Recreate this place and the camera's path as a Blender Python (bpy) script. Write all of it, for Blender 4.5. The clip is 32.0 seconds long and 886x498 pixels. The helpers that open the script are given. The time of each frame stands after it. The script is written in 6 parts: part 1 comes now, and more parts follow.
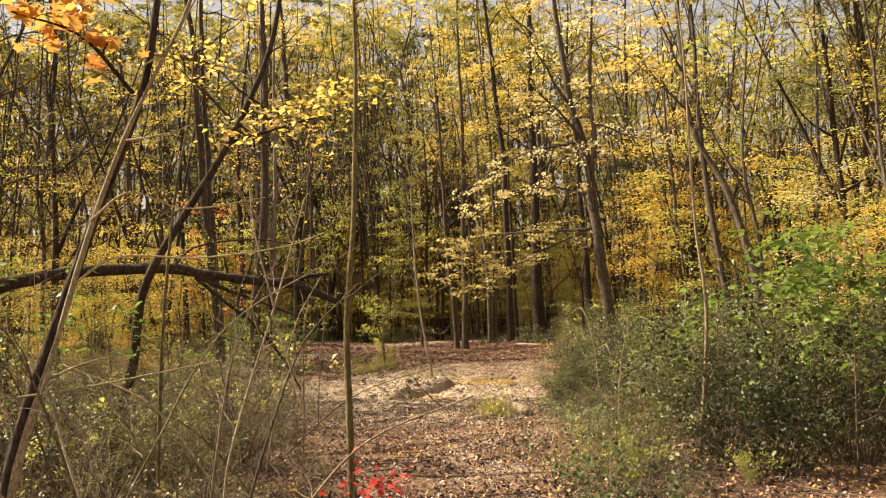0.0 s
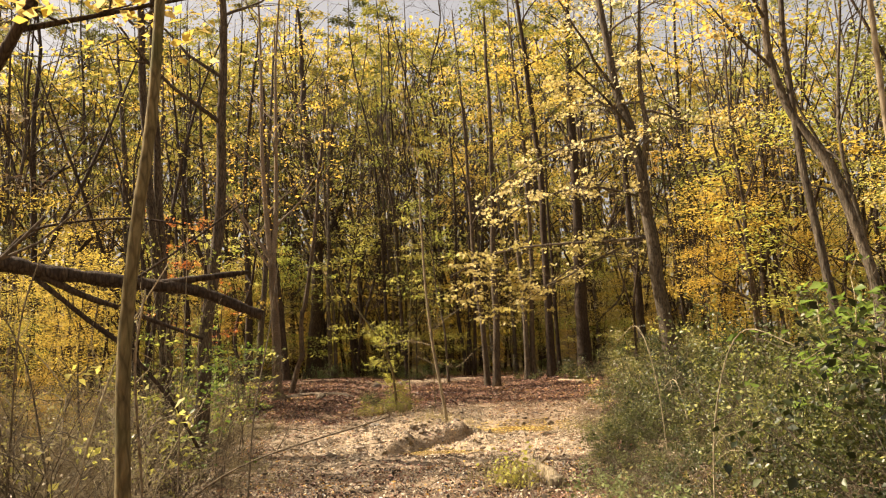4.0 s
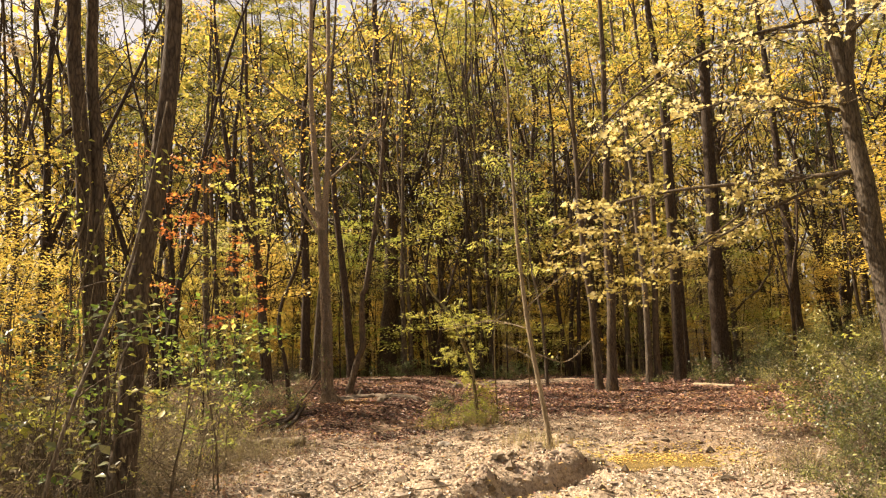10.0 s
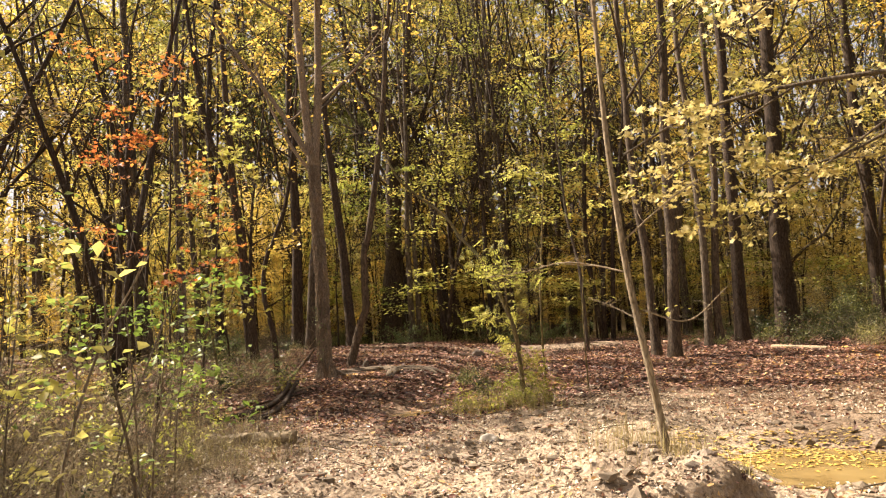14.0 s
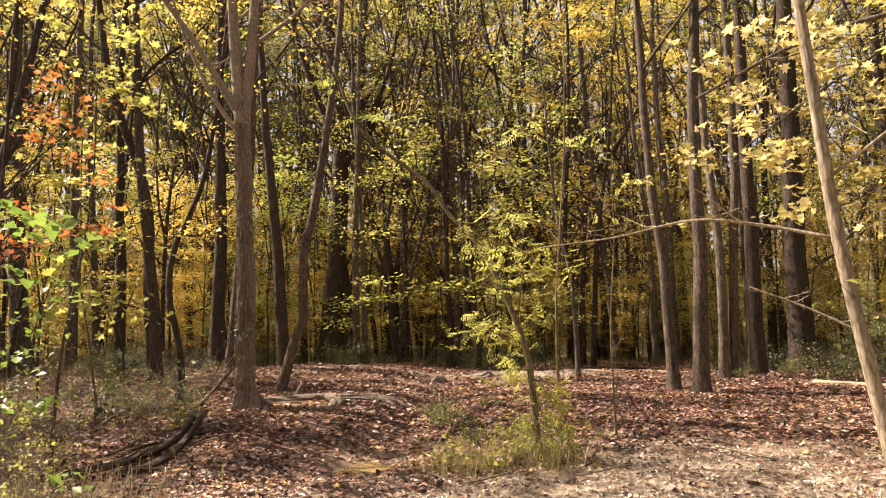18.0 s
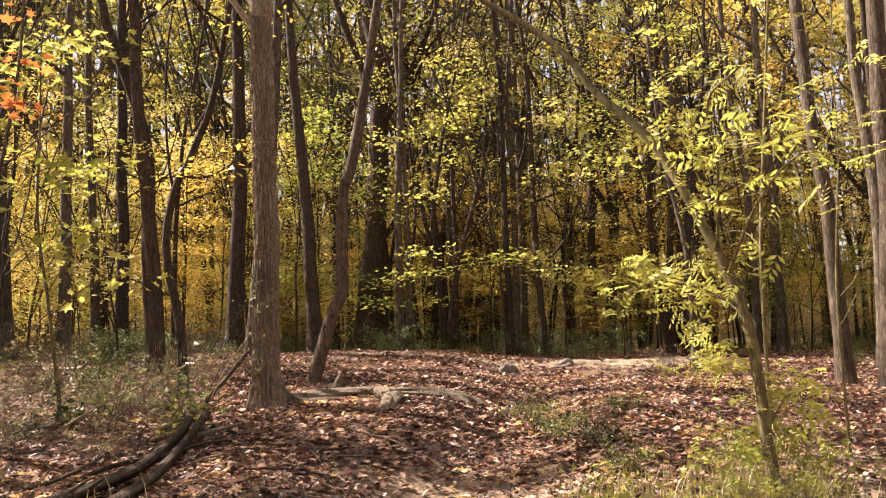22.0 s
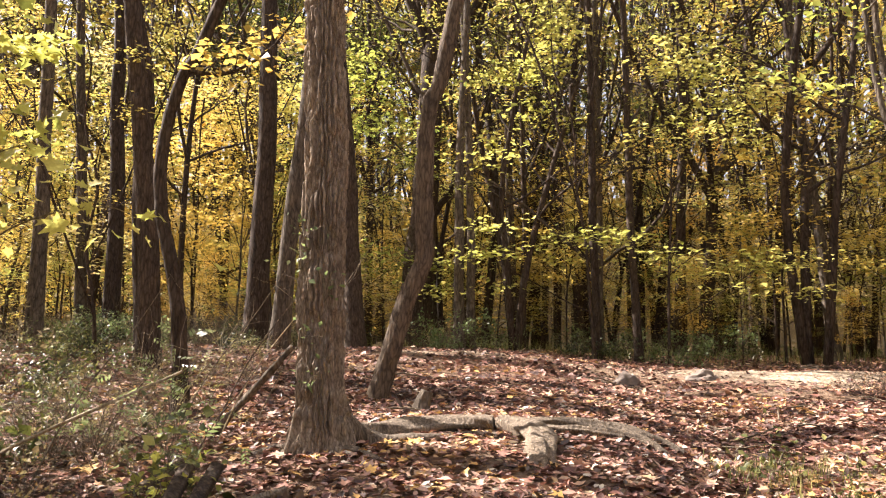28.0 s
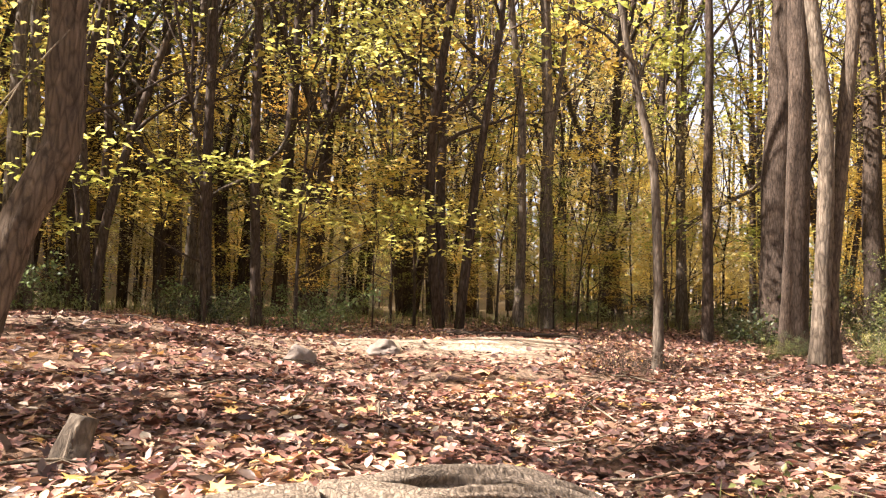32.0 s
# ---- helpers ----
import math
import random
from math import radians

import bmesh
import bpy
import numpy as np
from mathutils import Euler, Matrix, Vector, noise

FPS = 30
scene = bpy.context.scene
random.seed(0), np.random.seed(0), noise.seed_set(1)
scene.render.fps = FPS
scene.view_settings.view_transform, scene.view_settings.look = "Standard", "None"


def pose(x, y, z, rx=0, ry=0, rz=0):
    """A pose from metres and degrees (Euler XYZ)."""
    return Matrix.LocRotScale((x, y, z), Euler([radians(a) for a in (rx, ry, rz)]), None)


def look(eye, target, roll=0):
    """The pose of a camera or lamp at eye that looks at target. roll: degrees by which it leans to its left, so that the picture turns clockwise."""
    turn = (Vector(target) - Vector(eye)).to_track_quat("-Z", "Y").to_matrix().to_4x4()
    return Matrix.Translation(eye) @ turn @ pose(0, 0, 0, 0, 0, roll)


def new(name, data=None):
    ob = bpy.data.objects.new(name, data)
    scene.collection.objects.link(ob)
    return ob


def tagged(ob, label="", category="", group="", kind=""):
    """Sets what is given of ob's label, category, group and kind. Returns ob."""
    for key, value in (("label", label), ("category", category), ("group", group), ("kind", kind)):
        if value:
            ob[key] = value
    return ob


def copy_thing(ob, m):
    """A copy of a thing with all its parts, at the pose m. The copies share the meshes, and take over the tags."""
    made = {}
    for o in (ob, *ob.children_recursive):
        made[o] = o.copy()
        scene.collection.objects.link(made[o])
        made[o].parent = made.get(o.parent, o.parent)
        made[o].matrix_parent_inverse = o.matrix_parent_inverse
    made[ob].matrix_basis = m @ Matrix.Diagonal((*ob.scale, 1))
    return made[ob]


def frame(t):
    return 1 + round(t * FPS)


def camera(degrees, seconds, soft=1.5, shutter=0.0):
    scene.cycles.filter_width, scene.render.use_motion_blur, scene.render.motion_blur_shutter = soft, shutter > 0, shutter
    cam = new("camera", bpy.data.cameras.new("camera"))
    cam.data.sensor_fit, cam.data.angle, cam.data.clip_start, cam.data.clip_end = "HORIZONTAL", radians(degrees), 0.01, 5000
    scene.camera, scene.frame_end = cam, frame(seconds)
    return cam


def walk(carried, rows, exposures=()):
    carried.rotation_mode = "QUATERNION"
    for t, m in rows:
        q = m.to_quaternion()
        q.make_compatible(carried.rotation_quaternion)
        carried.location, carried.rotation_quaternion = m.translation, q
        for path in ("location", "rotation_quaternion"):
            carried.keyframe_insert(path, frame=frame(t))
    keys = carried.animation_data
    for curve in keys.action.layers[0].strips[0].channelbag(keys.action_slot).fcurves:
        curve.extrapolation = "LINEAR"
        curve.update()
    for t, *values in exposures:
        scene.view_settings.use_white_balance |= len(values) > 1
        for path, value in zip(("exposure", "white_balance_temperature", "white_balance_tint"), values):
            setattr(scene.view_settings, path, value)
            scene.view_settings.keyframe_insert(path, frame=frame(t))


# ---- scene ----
cam = camera(59.1, 32.0, 1.2)
METRES, EYE, TILT, LEAN, TURN = 35.0, 1.65, 5.5, 2.8, 0.0
ROWS = [
    (0.0, 0.0, 0.0, 0.0, 0.0, 0.0, -0.0),
    (0.5, 0.0031, 0.0183, -0.0024, 1.6, -0.41, 0.05),
    (1.0, 0.0042, 0.0367, -0.0063, 0.76, -1.07, 0.43),
    (1.5, 0.0092, 0.0532, -0.0073, -0.94, -0.83, 0.95),
    (2.0, 0.0115, 0.0713, -0.0097, -1.48, 0.14, 0.82),
    (2.5, 0.0169, 0.0887, -0.0122, -1.53, 0.97, 0.59),
    (3.0, 0.0198, 0.1081, -0.0148, -0.38, 1.63, 0.36),
    (3.5, 0.0212, 0.1258, -0.0161, 1.31, 2.1, 0.45),
    (4.0, 0.0232, 0.1454, -0.018, 3.42, 2.64, 0.54),
    (4.5, 0.0227, 0.1637, -0.0196, 4.98, 3.47, 0.47),
    (6.5, 0.02, 0.2373, -0.0304, 5.33, 4.77, -0.44),
    (7.0, 0.0199, 0.2536, -0.0322, 4.84, 4.53, -0.47),
    (7.5, 0.0181, 0.2716, -0.0336, 4.95, 4.5, -0.93),
    (8.0, 0.0138, 0.289, -0.0356, 5.15, 4.72, -1.51),
    (8.5, 0.0109, 0.3076, -0.0383, 5.95, 4.6, -1.88),
    (9.0, 0.0093, 0.3231, -0.0397, 6.95, 4.16, -1.65),
    (9.5, 0.0091, 0.338, -0.041, 8.33, 3.61, -0.77),
    (10.0, 0.0066, 0.3511, -0.0425, 10.2, 2.66, 0.2),
    (10.5, 0.0061, 0.366, -0.0445, 11.92, 1.87, 0.88),
    (11.0, 0.002, 0.3818, -0.0461, 13.09, 1.08, 0.97),
    (11.5, -0.0031, 0.3976, -0.0471, 13.19, 0.16, 0.81),
    (12.0, -0.0105, 0.4158, -0.0485, 12.8, -0.37, 0.74),
    (12.5, -0.0188, 0.4307, -0.0492, 12.08, -0.49, 0.85),
    (13.0, -0.0235, 0.4453, -0.0502, 11.23, -0.29, 1.25),
    (13.5, -0.031, 0.4613, -0.0529, 10.36, 0.02, 1.36),
    (14.0, -0.0364, 0.4784, -0.0554, 9.78, 0.04, 1.26),
    (14.5, -0.0424, 0.4963, -0.0572, 9.69, -0.18, 0.82),
    (16.5, -0.0645, 0.5612, -0.065, 6.81, 0.9, -0.21),
    (17.0, -0.0694, 0.5764, -0.0664, 4.73, 1.32, -0.67),
    (17.5, -0.0713, 0.5911, -0.0688, 4.24, 1.63, -0.99),
    (18.0, -0.074, 0.6059, -0.071, 5.22, 1.69, -0.99),
    (18.5, -0.0769, 0.6202, -0.0733, 6.28, 1.8, -0.73),
    (19.0, -0.0815, 0.6364, -0.0753, 7.08, 1.41, -0.85),
    (19.5, -0.0875, 0.6494, -0.076, 6.17, 0.87, -1.71),
    (20.0, -0.0914, 0.6635, -0.08, 4.88, 0.08, -2.93),
    (20.5, -0.0953, 0.6787, -0.0826, 3.08, -0.11, -4.12),
    (21.0, -0.0998, 0.6933, -0.0851, 3.9, 0.86, -3.72),
    (21.5, -0.1073, 0.7063, -0.0869, 5.91, 1.24, -2.42),
    (22.0, -0.11, 0.719, -0.0882, 7.21, 0.99, -0.96),
    (22.5, -0.1144, 0.73, -0.0886, 8.03, 0.71, 0.0),
    (23.0, -0.1185, 0.74, -0.0885, 8.82, 0.62, 0.16),
    (23.5, -0.1199, 0.7483, -0.0891, 9.17, 1.29, -0.26),
    (24.0, -0.1248, 0.7564, -0.0905, 8.84, 2.28, -1.07),
    (24.5, -0.1262, 0.7658, -0.0916, 7.25, 3.52, -1.64),
    (26.5, -0.1383, 0.802, -0.0969, 7.74, 2.21, -2.72),
    (27.0, -0.1458, 0.8131, -0.0983, 9.84, 1.3, -2.88),
    (27.5, -0.1532, 0.8261, -0.0994, 10.18, 0.75, -2.86),
    (28.0, -0.1634, 0.8394, -0.1013, 8.18, 0.63, -2.69),
    (28.5, -0.1702, 0.8518, -0.1016, 4.21, 0.86, -2.63),
    (29.0, -0.1769, 0.8666, -0.1017, -0.14, 1.26, -2.98),
    (29.5, -0.1856, 0.8779, -0.1026, -4.46, 2.04, -3.91),
    (30.0, -0.191, 0.8904, -0.1055, -8.57, 2.49, -5.56),
    (30.5, -0.1976, 0.9021, -0.1068, -13.21, 2.69, -7.2),
    (31.0, -0.2, 0.9132, -0.1085, -18.43, 2.44, -8.31),
    (31.5, -0.1989, 0.9291, -0.1091, -24.16, 1.82, -9.12),
    (32.0, -0.2032, 0.9461, -0.1119, -25.89, 0.09, -6.46),
]
walk(cam, [(t, pose(0, 0, EYE, TILT, LEAN, TURN) @ pose(METRES * x, METRES * y, METRES * z, 90 + pitch, roll, yaw)) for t, x, y, z, yaw, pitch, roll in ROWS],
     [(0.0, 1.33, 7800, 11), (9.0, 1.45, 8000, 13), (14.0, 1.56, 7200, 15), (21.0, 1.87, 6850, 18), (28.0, 2.22, 6350, 17), (32.0, 2.42, 6450, 18)])

# ---- world, sun, exposure ----
SUN_AZ, SUN_EL = -75.0, 43.0   # degrees from +y towards +x (minus: towards -x), and above the horizon
world = bpy.data.worlds.new("autumn_sky")
scene.world = world
world.use_nodes = True
wn = world.node_tree.nodes
sky = wn.new("ShaderNodeTexSky")
sky.sky_type, sky.sun_disc = "NISHITA", False
sky.sun_elevation, sky.sun_rotation = radians(SUN_EL), radians(SUN_AZ)
sky.dust_density, sky.air_density = 4.0, 1.0
wn["Background"].inputs["Strength"].default_value = 0.05
haze = wn.new("ShaderNodeMix")
haze.data_type = "RGBA"
haze.inputs[0].default_value = 0.4
haze.inputs[7].default_value = (8.0, 7.8, 8.0, 1)   # thin high cloud
world.node_tree.links.new(sky.outputs[0], haze.inputs[6])
world.node_tree.links.new(haze.outputs[2], wn["Background"].inputs["Color"])
sun_data = bpy.data.lights.new("sun", "SUN")
sun_data.energy, sun_data.angle, sun_data.color = 5.0, radians(0.5), (1.0, 0.93, 0.82)
sun = new("sun", sun_data)
sun_from = Vector((math.sin(radians(SUN_AZ)) * math.cos(radians(SUN_EL)), math.cos(radians(SUN_AZ)) * math.cos(radians(SUN_EL)), math.sin(radians(SUN_EL))))
sun.matrix_world = look(sun_from * 60 + Vector((0, 30, 0)), (0, 30, 0))

# ---- materials ----


def material(name):
    m = bpy.data.materials.new(name)
    m.use_nodes = True
    t = m.node_tree
    return m, t, t.nodes["Principled BSDF"], t.nodes["Material Output"]


def node(t, kind, links=(), **values):
    n = t.nodes.new(kind)
    for k, v in values.items():
        n.inputs[k.replace("_", " ")].default_value = v
    for name, out in links:
        t.links.new(out, n.inputs[name])
    return n


def ramp(t, fac, stops, interpolation="LINEAR"):
    n = t.nodes.new("ShaderNodeValToRGB")
    n.color_ramp.interpolation = interpolation
    el = n.color_ramp.elements
    while len(el) < len(stops):
        el.new(0.5)
    for e, (p, c) in zip(el, stops):
        e.position, e.color = p, (*c, 1)
    t.links.new(fac, n.inputs[0])
    return n.outputs[0]


def mix(t, fac, a, b, blend="MIX"):
    n = t.nodes.new("ShaderNodeMix")
    n.data_type, n.blend_type = "RGBA", blend
    for sock, v in ((n.inputs[0], fac), (n.inputs[6], a), (n.inputs[7], b)):
        if hasattr(v, "is_output"):
            t.links.new(v, sock)
        else:
            sock.default_value = v if isinstance(v, float) else (*v, 1)
    return n.outputs[2]


def leaf_material(name, stops, translucent=0.55, rough=0.48, jitter=0.36):
    """Leaves: a colour for each leaf, light shining through, a dull sheen."""
    m, t, p, out = material(name)
    geo = t.nodes.new("ShaderNodeNewGeometry")
    info = t.nodes.new("ShaderNodeObjectInfo")
    pos = t.nodes.new("ShaderNodeTexCoord")
    nz = node(t, "ShaderNodeTexNoise", [("Vector", pos.outputs["Object"])], Scale=0.55, Detail=2.0)
    a = node(t, "ShaderNodeMath", [(0, geo.outputs["Random Per Island"])])
    a.operation = "MULTIPLY_ADD"
    a.inputs[1].default_value, a.inputs[2].default_value = jitter, -0.47 * jitter
    b = node(t, "ShaderNodeMath", [(0, nz.outputs[0]), (1, a.outputs[0])])
    b.operation = "ADD"
    c = node(t, "ShaderNodeMath", [(0, info.outputs["Random"]), (2, b.outputs[0])])
    c.operation = "MULTIPLY_ADD"
    c.inputs[1].default_value = 0.5
    d = node(t, "ShaderNodeMath", [(0, c.outputs[0])])
    d.operation = "SUBTRACT"
    d.inputs[1].default_value = 0.25
    col = ramp(t, d.outputs[0], stops)
    fine = node(t, "ShaderNodeTexNoise", [("Vector", pos.outputs["Object"])], Scale=60.0, Detail=2.0)
    col = mix(t, 0.35, col, ramp(t, fine.outputs[0], [(0.3, (0.45, 0.4, 0.35)), (0.7, (1, 1, 1))]), "MULTIPLY")
    t.links.new(col, p.inputs["Base Color"])
    p.inputs["Roughness"].default_value = rough
    p.inputs["Specular IOR Level"].default_value = 0.5
    tr = node(t, "ShaderNodeBsdfTranslucent", [("Color", col)])
    mx = node(t, "ShaderNodeMixShader", [(1, p.outputs[0]), (2, tr.outputs[0])])
    mx.inputs[0].default_value = translucent
    t.links.new(mx.outputs[0], out.inputs["Surface"])
    return m


def bark_material(name, dark, light, scale=6.0, bump=0.5, moss=0.0):
    m, t, p, out = material(name)
    tc = t.nodes.new("ShaderNodeTexCoord")
    mp = node(t, "ShaderNodeMapping", [("Vector", tc.outputs["Object"])])
    mp.inputs["Scale"].default_value = (scale, scale, scale * 0.24)
    nz = node(t, "ShaderNodeTexNoise", [("Vector", mp.outputs[0])], Scale=3.0, Detail=6.0, Roughness=0.65, Distortion=0.6)
    vor = node(t, "ShaderNodeTexVoronoi", [("Vector", mp.outputs[0])], Scale=3.2)
    vor.feature = "DISTANCE_TO_EDGE"
    big = node(t, "ShaderNodeTexNoise", [("Vector", tc.outputs["Object"])], Scale=0.9, Detail=3.0)
    info = t.nodes.new("ShaderNodeObjectInfo")
    col = ramp(t, nz.outputs[0], [(0.3, dark), (0.68, light)])
    col = mix(t, 0.7, col, ramp(t, vor.outputs[0], [(0.0, (0.35, 0.32, 0.3)), (0.18, (1, 1, 1))]), "MULTIPLY")
    col = mix(t, 0.6, col, ramp(t, big.outputs[0], [(0.3, (0.6, 0.58, 0.55)), (0.7, (1.15, 1.1, 1.0))]), "MULTIPLY")
    col = mix(t, 0.5, col, ramp(t, info.outputs["Random"], [(0.0, (0.6, 0.58, 0.56)), (1.0, (1.25, 1.2, 1.12))]), "MULTIPLY")
    if moss:
        ms = node(t, "ShaderNodeTexNoise", [("Vector", tc.outputs["Object"])], Scale=2.4, Detail=5.0)
        f = node(t, "ShaderNodeMapRange", [(0, ms.outputs[0])])
        f.inputs[1].default_value, f.inputs[2].default_value, f.inputs[4].default_value = 0.52, 0.7, moss
        col = mix(t, f.outputs[0], col, (0.09, 0.1, 0.035))
    t.links.new(col, p.inputs["Base Color"])
    p.inputs["Roughness"].default_value = 0.9
    p.inputs["Specular IOR Level"].default_value = 0.15
    hmul = mix(t, 0.6, nz.outputs[0], vor.outputs[0], "MULTIPLY")
    bp = node(t, "ShaderNodeBump", [("Height", hmul)], Strength=bump, Distance=0.05)
    t.links.new(bp.outputs[0], p.inputs["Normal"])
    return m


def ground_material():
    m, t, p, out = material("forest_soil")
    tc = t.nodes.new("ShaderNodeTexCoord")
    at = t.nodes.new("ShaderNodeAttribute")
    at.attribute_name = "mud"
    obj = tc.outputs["Object"]
    n1 = node(t, "ShaderNodeTexNoise", [("Vector", obj)], Scale=1.3, Detail=6.0, Roughness=0.6)
    n2 = node(t, "ShaderNodeTexNoise", [("Vector", obj)], Scale=19.0, Detail=6.0, Roughness=0.75)
    vor = node(t, "ShaderNodeTexVoronoi", [("Vector", obj)], Scale=13.0)
    soil = mix(t, 0.75, ramp(t, n2.outputs[0], [(0.3, (0.07, 0.045, 0.03)), (0.7, (0.22, 0.14, 0.09))]), ramp(t, vor.outputs["Distance"], [(0.1, (0.35, 0.35, 0.35)), (0.6, (0.65, 0.62, 0.6))]), "SOFT_LIGHT")
    soil = mix(t, 0.6, soil, ramp(t, n1.outputs[0], [(0.35, (0.55, 0.5, 0.45)), (0.65, (1.3, 1.15, 1.0))]), "MULTIPLY")
    mud = ramp(t, n2.outputs[0], [(0.28, (0.1, 0.07, 0.05)), (0.44, (0.34, 0.265, 0.19)), (0.75, (0.58, 0.485, 0.375))])
    mud = mix(t, 0.7, mud, ramp(t, n1.outputs[0], [(0.36, (0.45, 0.4, 0.36)), (0.5, (1.05, 1.0, 0.95))]), "MULTIPLY")
    far = mix(t, n1.outputs[0], (0.13, 0.12, 0.05), (0.3, 0.2, 0.11))
    fm = node(t, "ShaderNodeMath", [(0, n2.outputs[0])])
    fm.operation = "MULTIPLY_ADD"
    fm.inputs[1].default_value, fm.inputs[2].default_value = 0.9, -0.45
    fs = node(t, "ShaderNodeMath", [(0, at.outputs["Fac"]), (1, fm.outputs[0])])
    fs.operation, fs.use_clamp = "ADD", True
    ag = t.nodes.new("ShaderNodeAttribute")
    ag.attribute_name = "green"
    col = mix(t, fs.outputs[0], soil, mud)
    col = mix(t, ag.outputs["Fac"], col, far)
    t.links.new(col, p.inputs["Base Color"])
    p.inputs["Roughness"].default_value = 0.92
    p.inputs["Specular IOR Level"].default_value = 0.2
    hs = mix(t, 0.5, n2.outputs[0], vor.outputs["Distance"])
    bp = node(t, "ShaderNodeBump", [("Height", hs)], Strength=1.0, Distance=0.07)
    t.links.new(bp.outputs[0], p.inputs["Normal"])
    return m


def water_material():
    m, t, p, out = material("muddy_water")
    tc = t.nodes.new("ShaderNodeTexCoord")
    n1 = node(t, "ShaderNodeTexNoise", [("Vector", tc.outputs["Object"])], Scale=1.1, Detail=3.0)
    col = ramp(t, n1.outputs[0], [(0.3, (0.2, 0.13, 0.05)), (0.7, (0.34, 0.24, 0.1))])
    t.links.new(col, p.inputs["Base Color"])
    p.inputs["Roughness"].default_value = 0.05
    p.inputs["IOR"].default_value = 1.33
    n2 = node(t, "ShaderNodeTexNoise", [("Vector", tc.outputs["Object"])], Scale=9.0, Detail=2.0)
    bp = node(t, "ShaderNodeBump", [("Height", n2.outputs[0])], Strength=0.05, Distance=0.02)
    t.links.new(bp.outputs[0], p.inputs["Normal"])
    return m


def stone_material(name, a, b):
    m, t, p, out = material(name)
    tc = t.nodes.new("ShaderNodeTexCoord")
    n1 = node(t, "ShaderNodeTexNoise", [("Vector", tc.outputs["Object"])], Scale=9.0, Detail=8.0, Roughness=0.7)
    col = ramp(t, n1.outputs[0], [(0.3, a), (0.7, b)])
    t.links.new(col, p.inputs["Base Color"])
    p.inputs["Roughness"].default_value = 0.85
    bp = node(t, "ShaderNodeBump", [("Height", n1.outputs[0])], Strength=0.6, Distance=0.03)
    t.links.new(bp.outputs[0], p.inputs["Normal"])
    return m


YELLOW = leaf_material("leaves_yellow", [(0.05, (0.34, 0.31, 0.075)), (0.3, (0.58, 0.46, 0.11)), (0.5, (0.66, 0.48, 0.1)), (0.7, (0.75, 0.54, 0.11)), (0.95, (0.72, 0.54, 0.22))], 0.64)
GOLD = leaf_material("leaves_gold", [(0.1, (0.48, 0.37, 0.08)), (0.4, (0.7, 0.48, 0.1)), (0.7, (0.82, 0.56, 0.12)), (0.9, (0.74, 0.42, 0.1))], 0.66)
OLIVE = leaf_material("leaves_olive", [(0.05, (0.1, 0.125, 0.03)), (0.35, (0.25, 0.25, 0.06)), (0.6, (0.4, 0.35, 0.08)), (0.9, (0.5, 0.38, 0.1))])
GREEN = leaf_material("leaves_green", [(0.05, (0.02, 0.03, 0.009)), (0.3, (0.04, 0.055, 0.014)), (0.55, (0.085, 0.105, 0.026)), (0.78, (0.23, 0.245, 0.06)), (0.97, (0.45, 0.44, 0.15))], 0.26, 0.46, 0.6)
LIME = leaf_material("leaves_lime", [(0.1, (0.22, 0.27, 0.055)), (0.5, (0.48, 0.48, 0.1)), (0.9, (0.7, 0.63, 0.19))], 0.62)
SCARLET = leaf_material("leaves_scarlet", [(0.1, (0.35, 0.03, 0.025)), (0.5, (0.6, 0.06, 0.05)), (0.9, (0.65, 0.14, 0.08))])
RED = leaf_material("leaves_red", [(0.1, (0.34, 0.08, 0.03)), (0.4, (0.54, 0.17, 0.05)), (0.7, (0.62, 0.3, 0.07)), (0.95, (0.56, 0.42, 0.12))])
GREENISH = leaf_material("leaves_yellow_green", [(0.05, (0.035, 0.046, 0.013)), (0.35, (0.095, 0.11, 0.03)), (0.6, (0.2, 0.205, 0.06)), (0.9, (0.46, 0.42, 0.15))], 0.32, 0.34, 0.62)
STRAW = leaf_material("leaves_straw", [(0.1, (0.2, 0.15, 0.07)), (0.5, (0.42, 0.34, 0.17)), (0.9, (0.4, 0.38, 0.12))], 0.3)
LITTER = leaf_material("leaf_litter", [(0.05, (0.07, 0.034, 0.026)), (0.3, (0.21, 0.09, 0.065)), (0.5, (0.4, 0.2, 0.14)), (0.72, (0.58, 0.37, 0.26)), (0.95, (0.7, 0.42, 0.12))], 0.12, 0.62, 0.95)
PALE = leaf_material("dry_leaves", [(0.1, (0.2, 0.13, 0.085)), (0.45, (0.54, 0.45, 0.33)), (0.9, (0.77, 0.68, 0.52))], 0.1, 0.55, 0.9)
FLOAT = leaf_material("floating_leaves", [(0.1, (0.4, 0.26, 0.06)), (0.5, (0.62, 0.42, 0.1)), (0.9, (0.7, 0.52, 0.2))], 0.05, 0.5)
# dark leaf scraps; on mud and path they also put shade into the colour
DARKLEAF = leaf_material("dark_leaves", [(0.1, (0.03, 0.022, 0.016)), (0.5, (0.09, 0.06, 0.045)), (0.9, (0.2, 0.13, 0.09))], 0.05, 0.4)
CREAM = leaf_material("leaves_cream_yellow", [(0.1, (0.4, 0.34, 0.1)), (0.5, (0.7, 0.58, 0.24)), (0.9, (0.8, 0.7, 0.4))])
LEAFGREEN = leaf_material("leaves_fresh_green", [(0.1, (0.09, 0.15, 0.025)), (0.5, (0.2, 0.3, 0.05)), (0.9, (0.4, 0.47, 0.11))], 0.5)
IVY = leaf_material("leaves_pale_green", [(0.1, (0.09, 0.13, 0.045)), (0.5, (0.19, 0.25, 0.09)), (0.9, (0.36, 0.4, 0.18))])
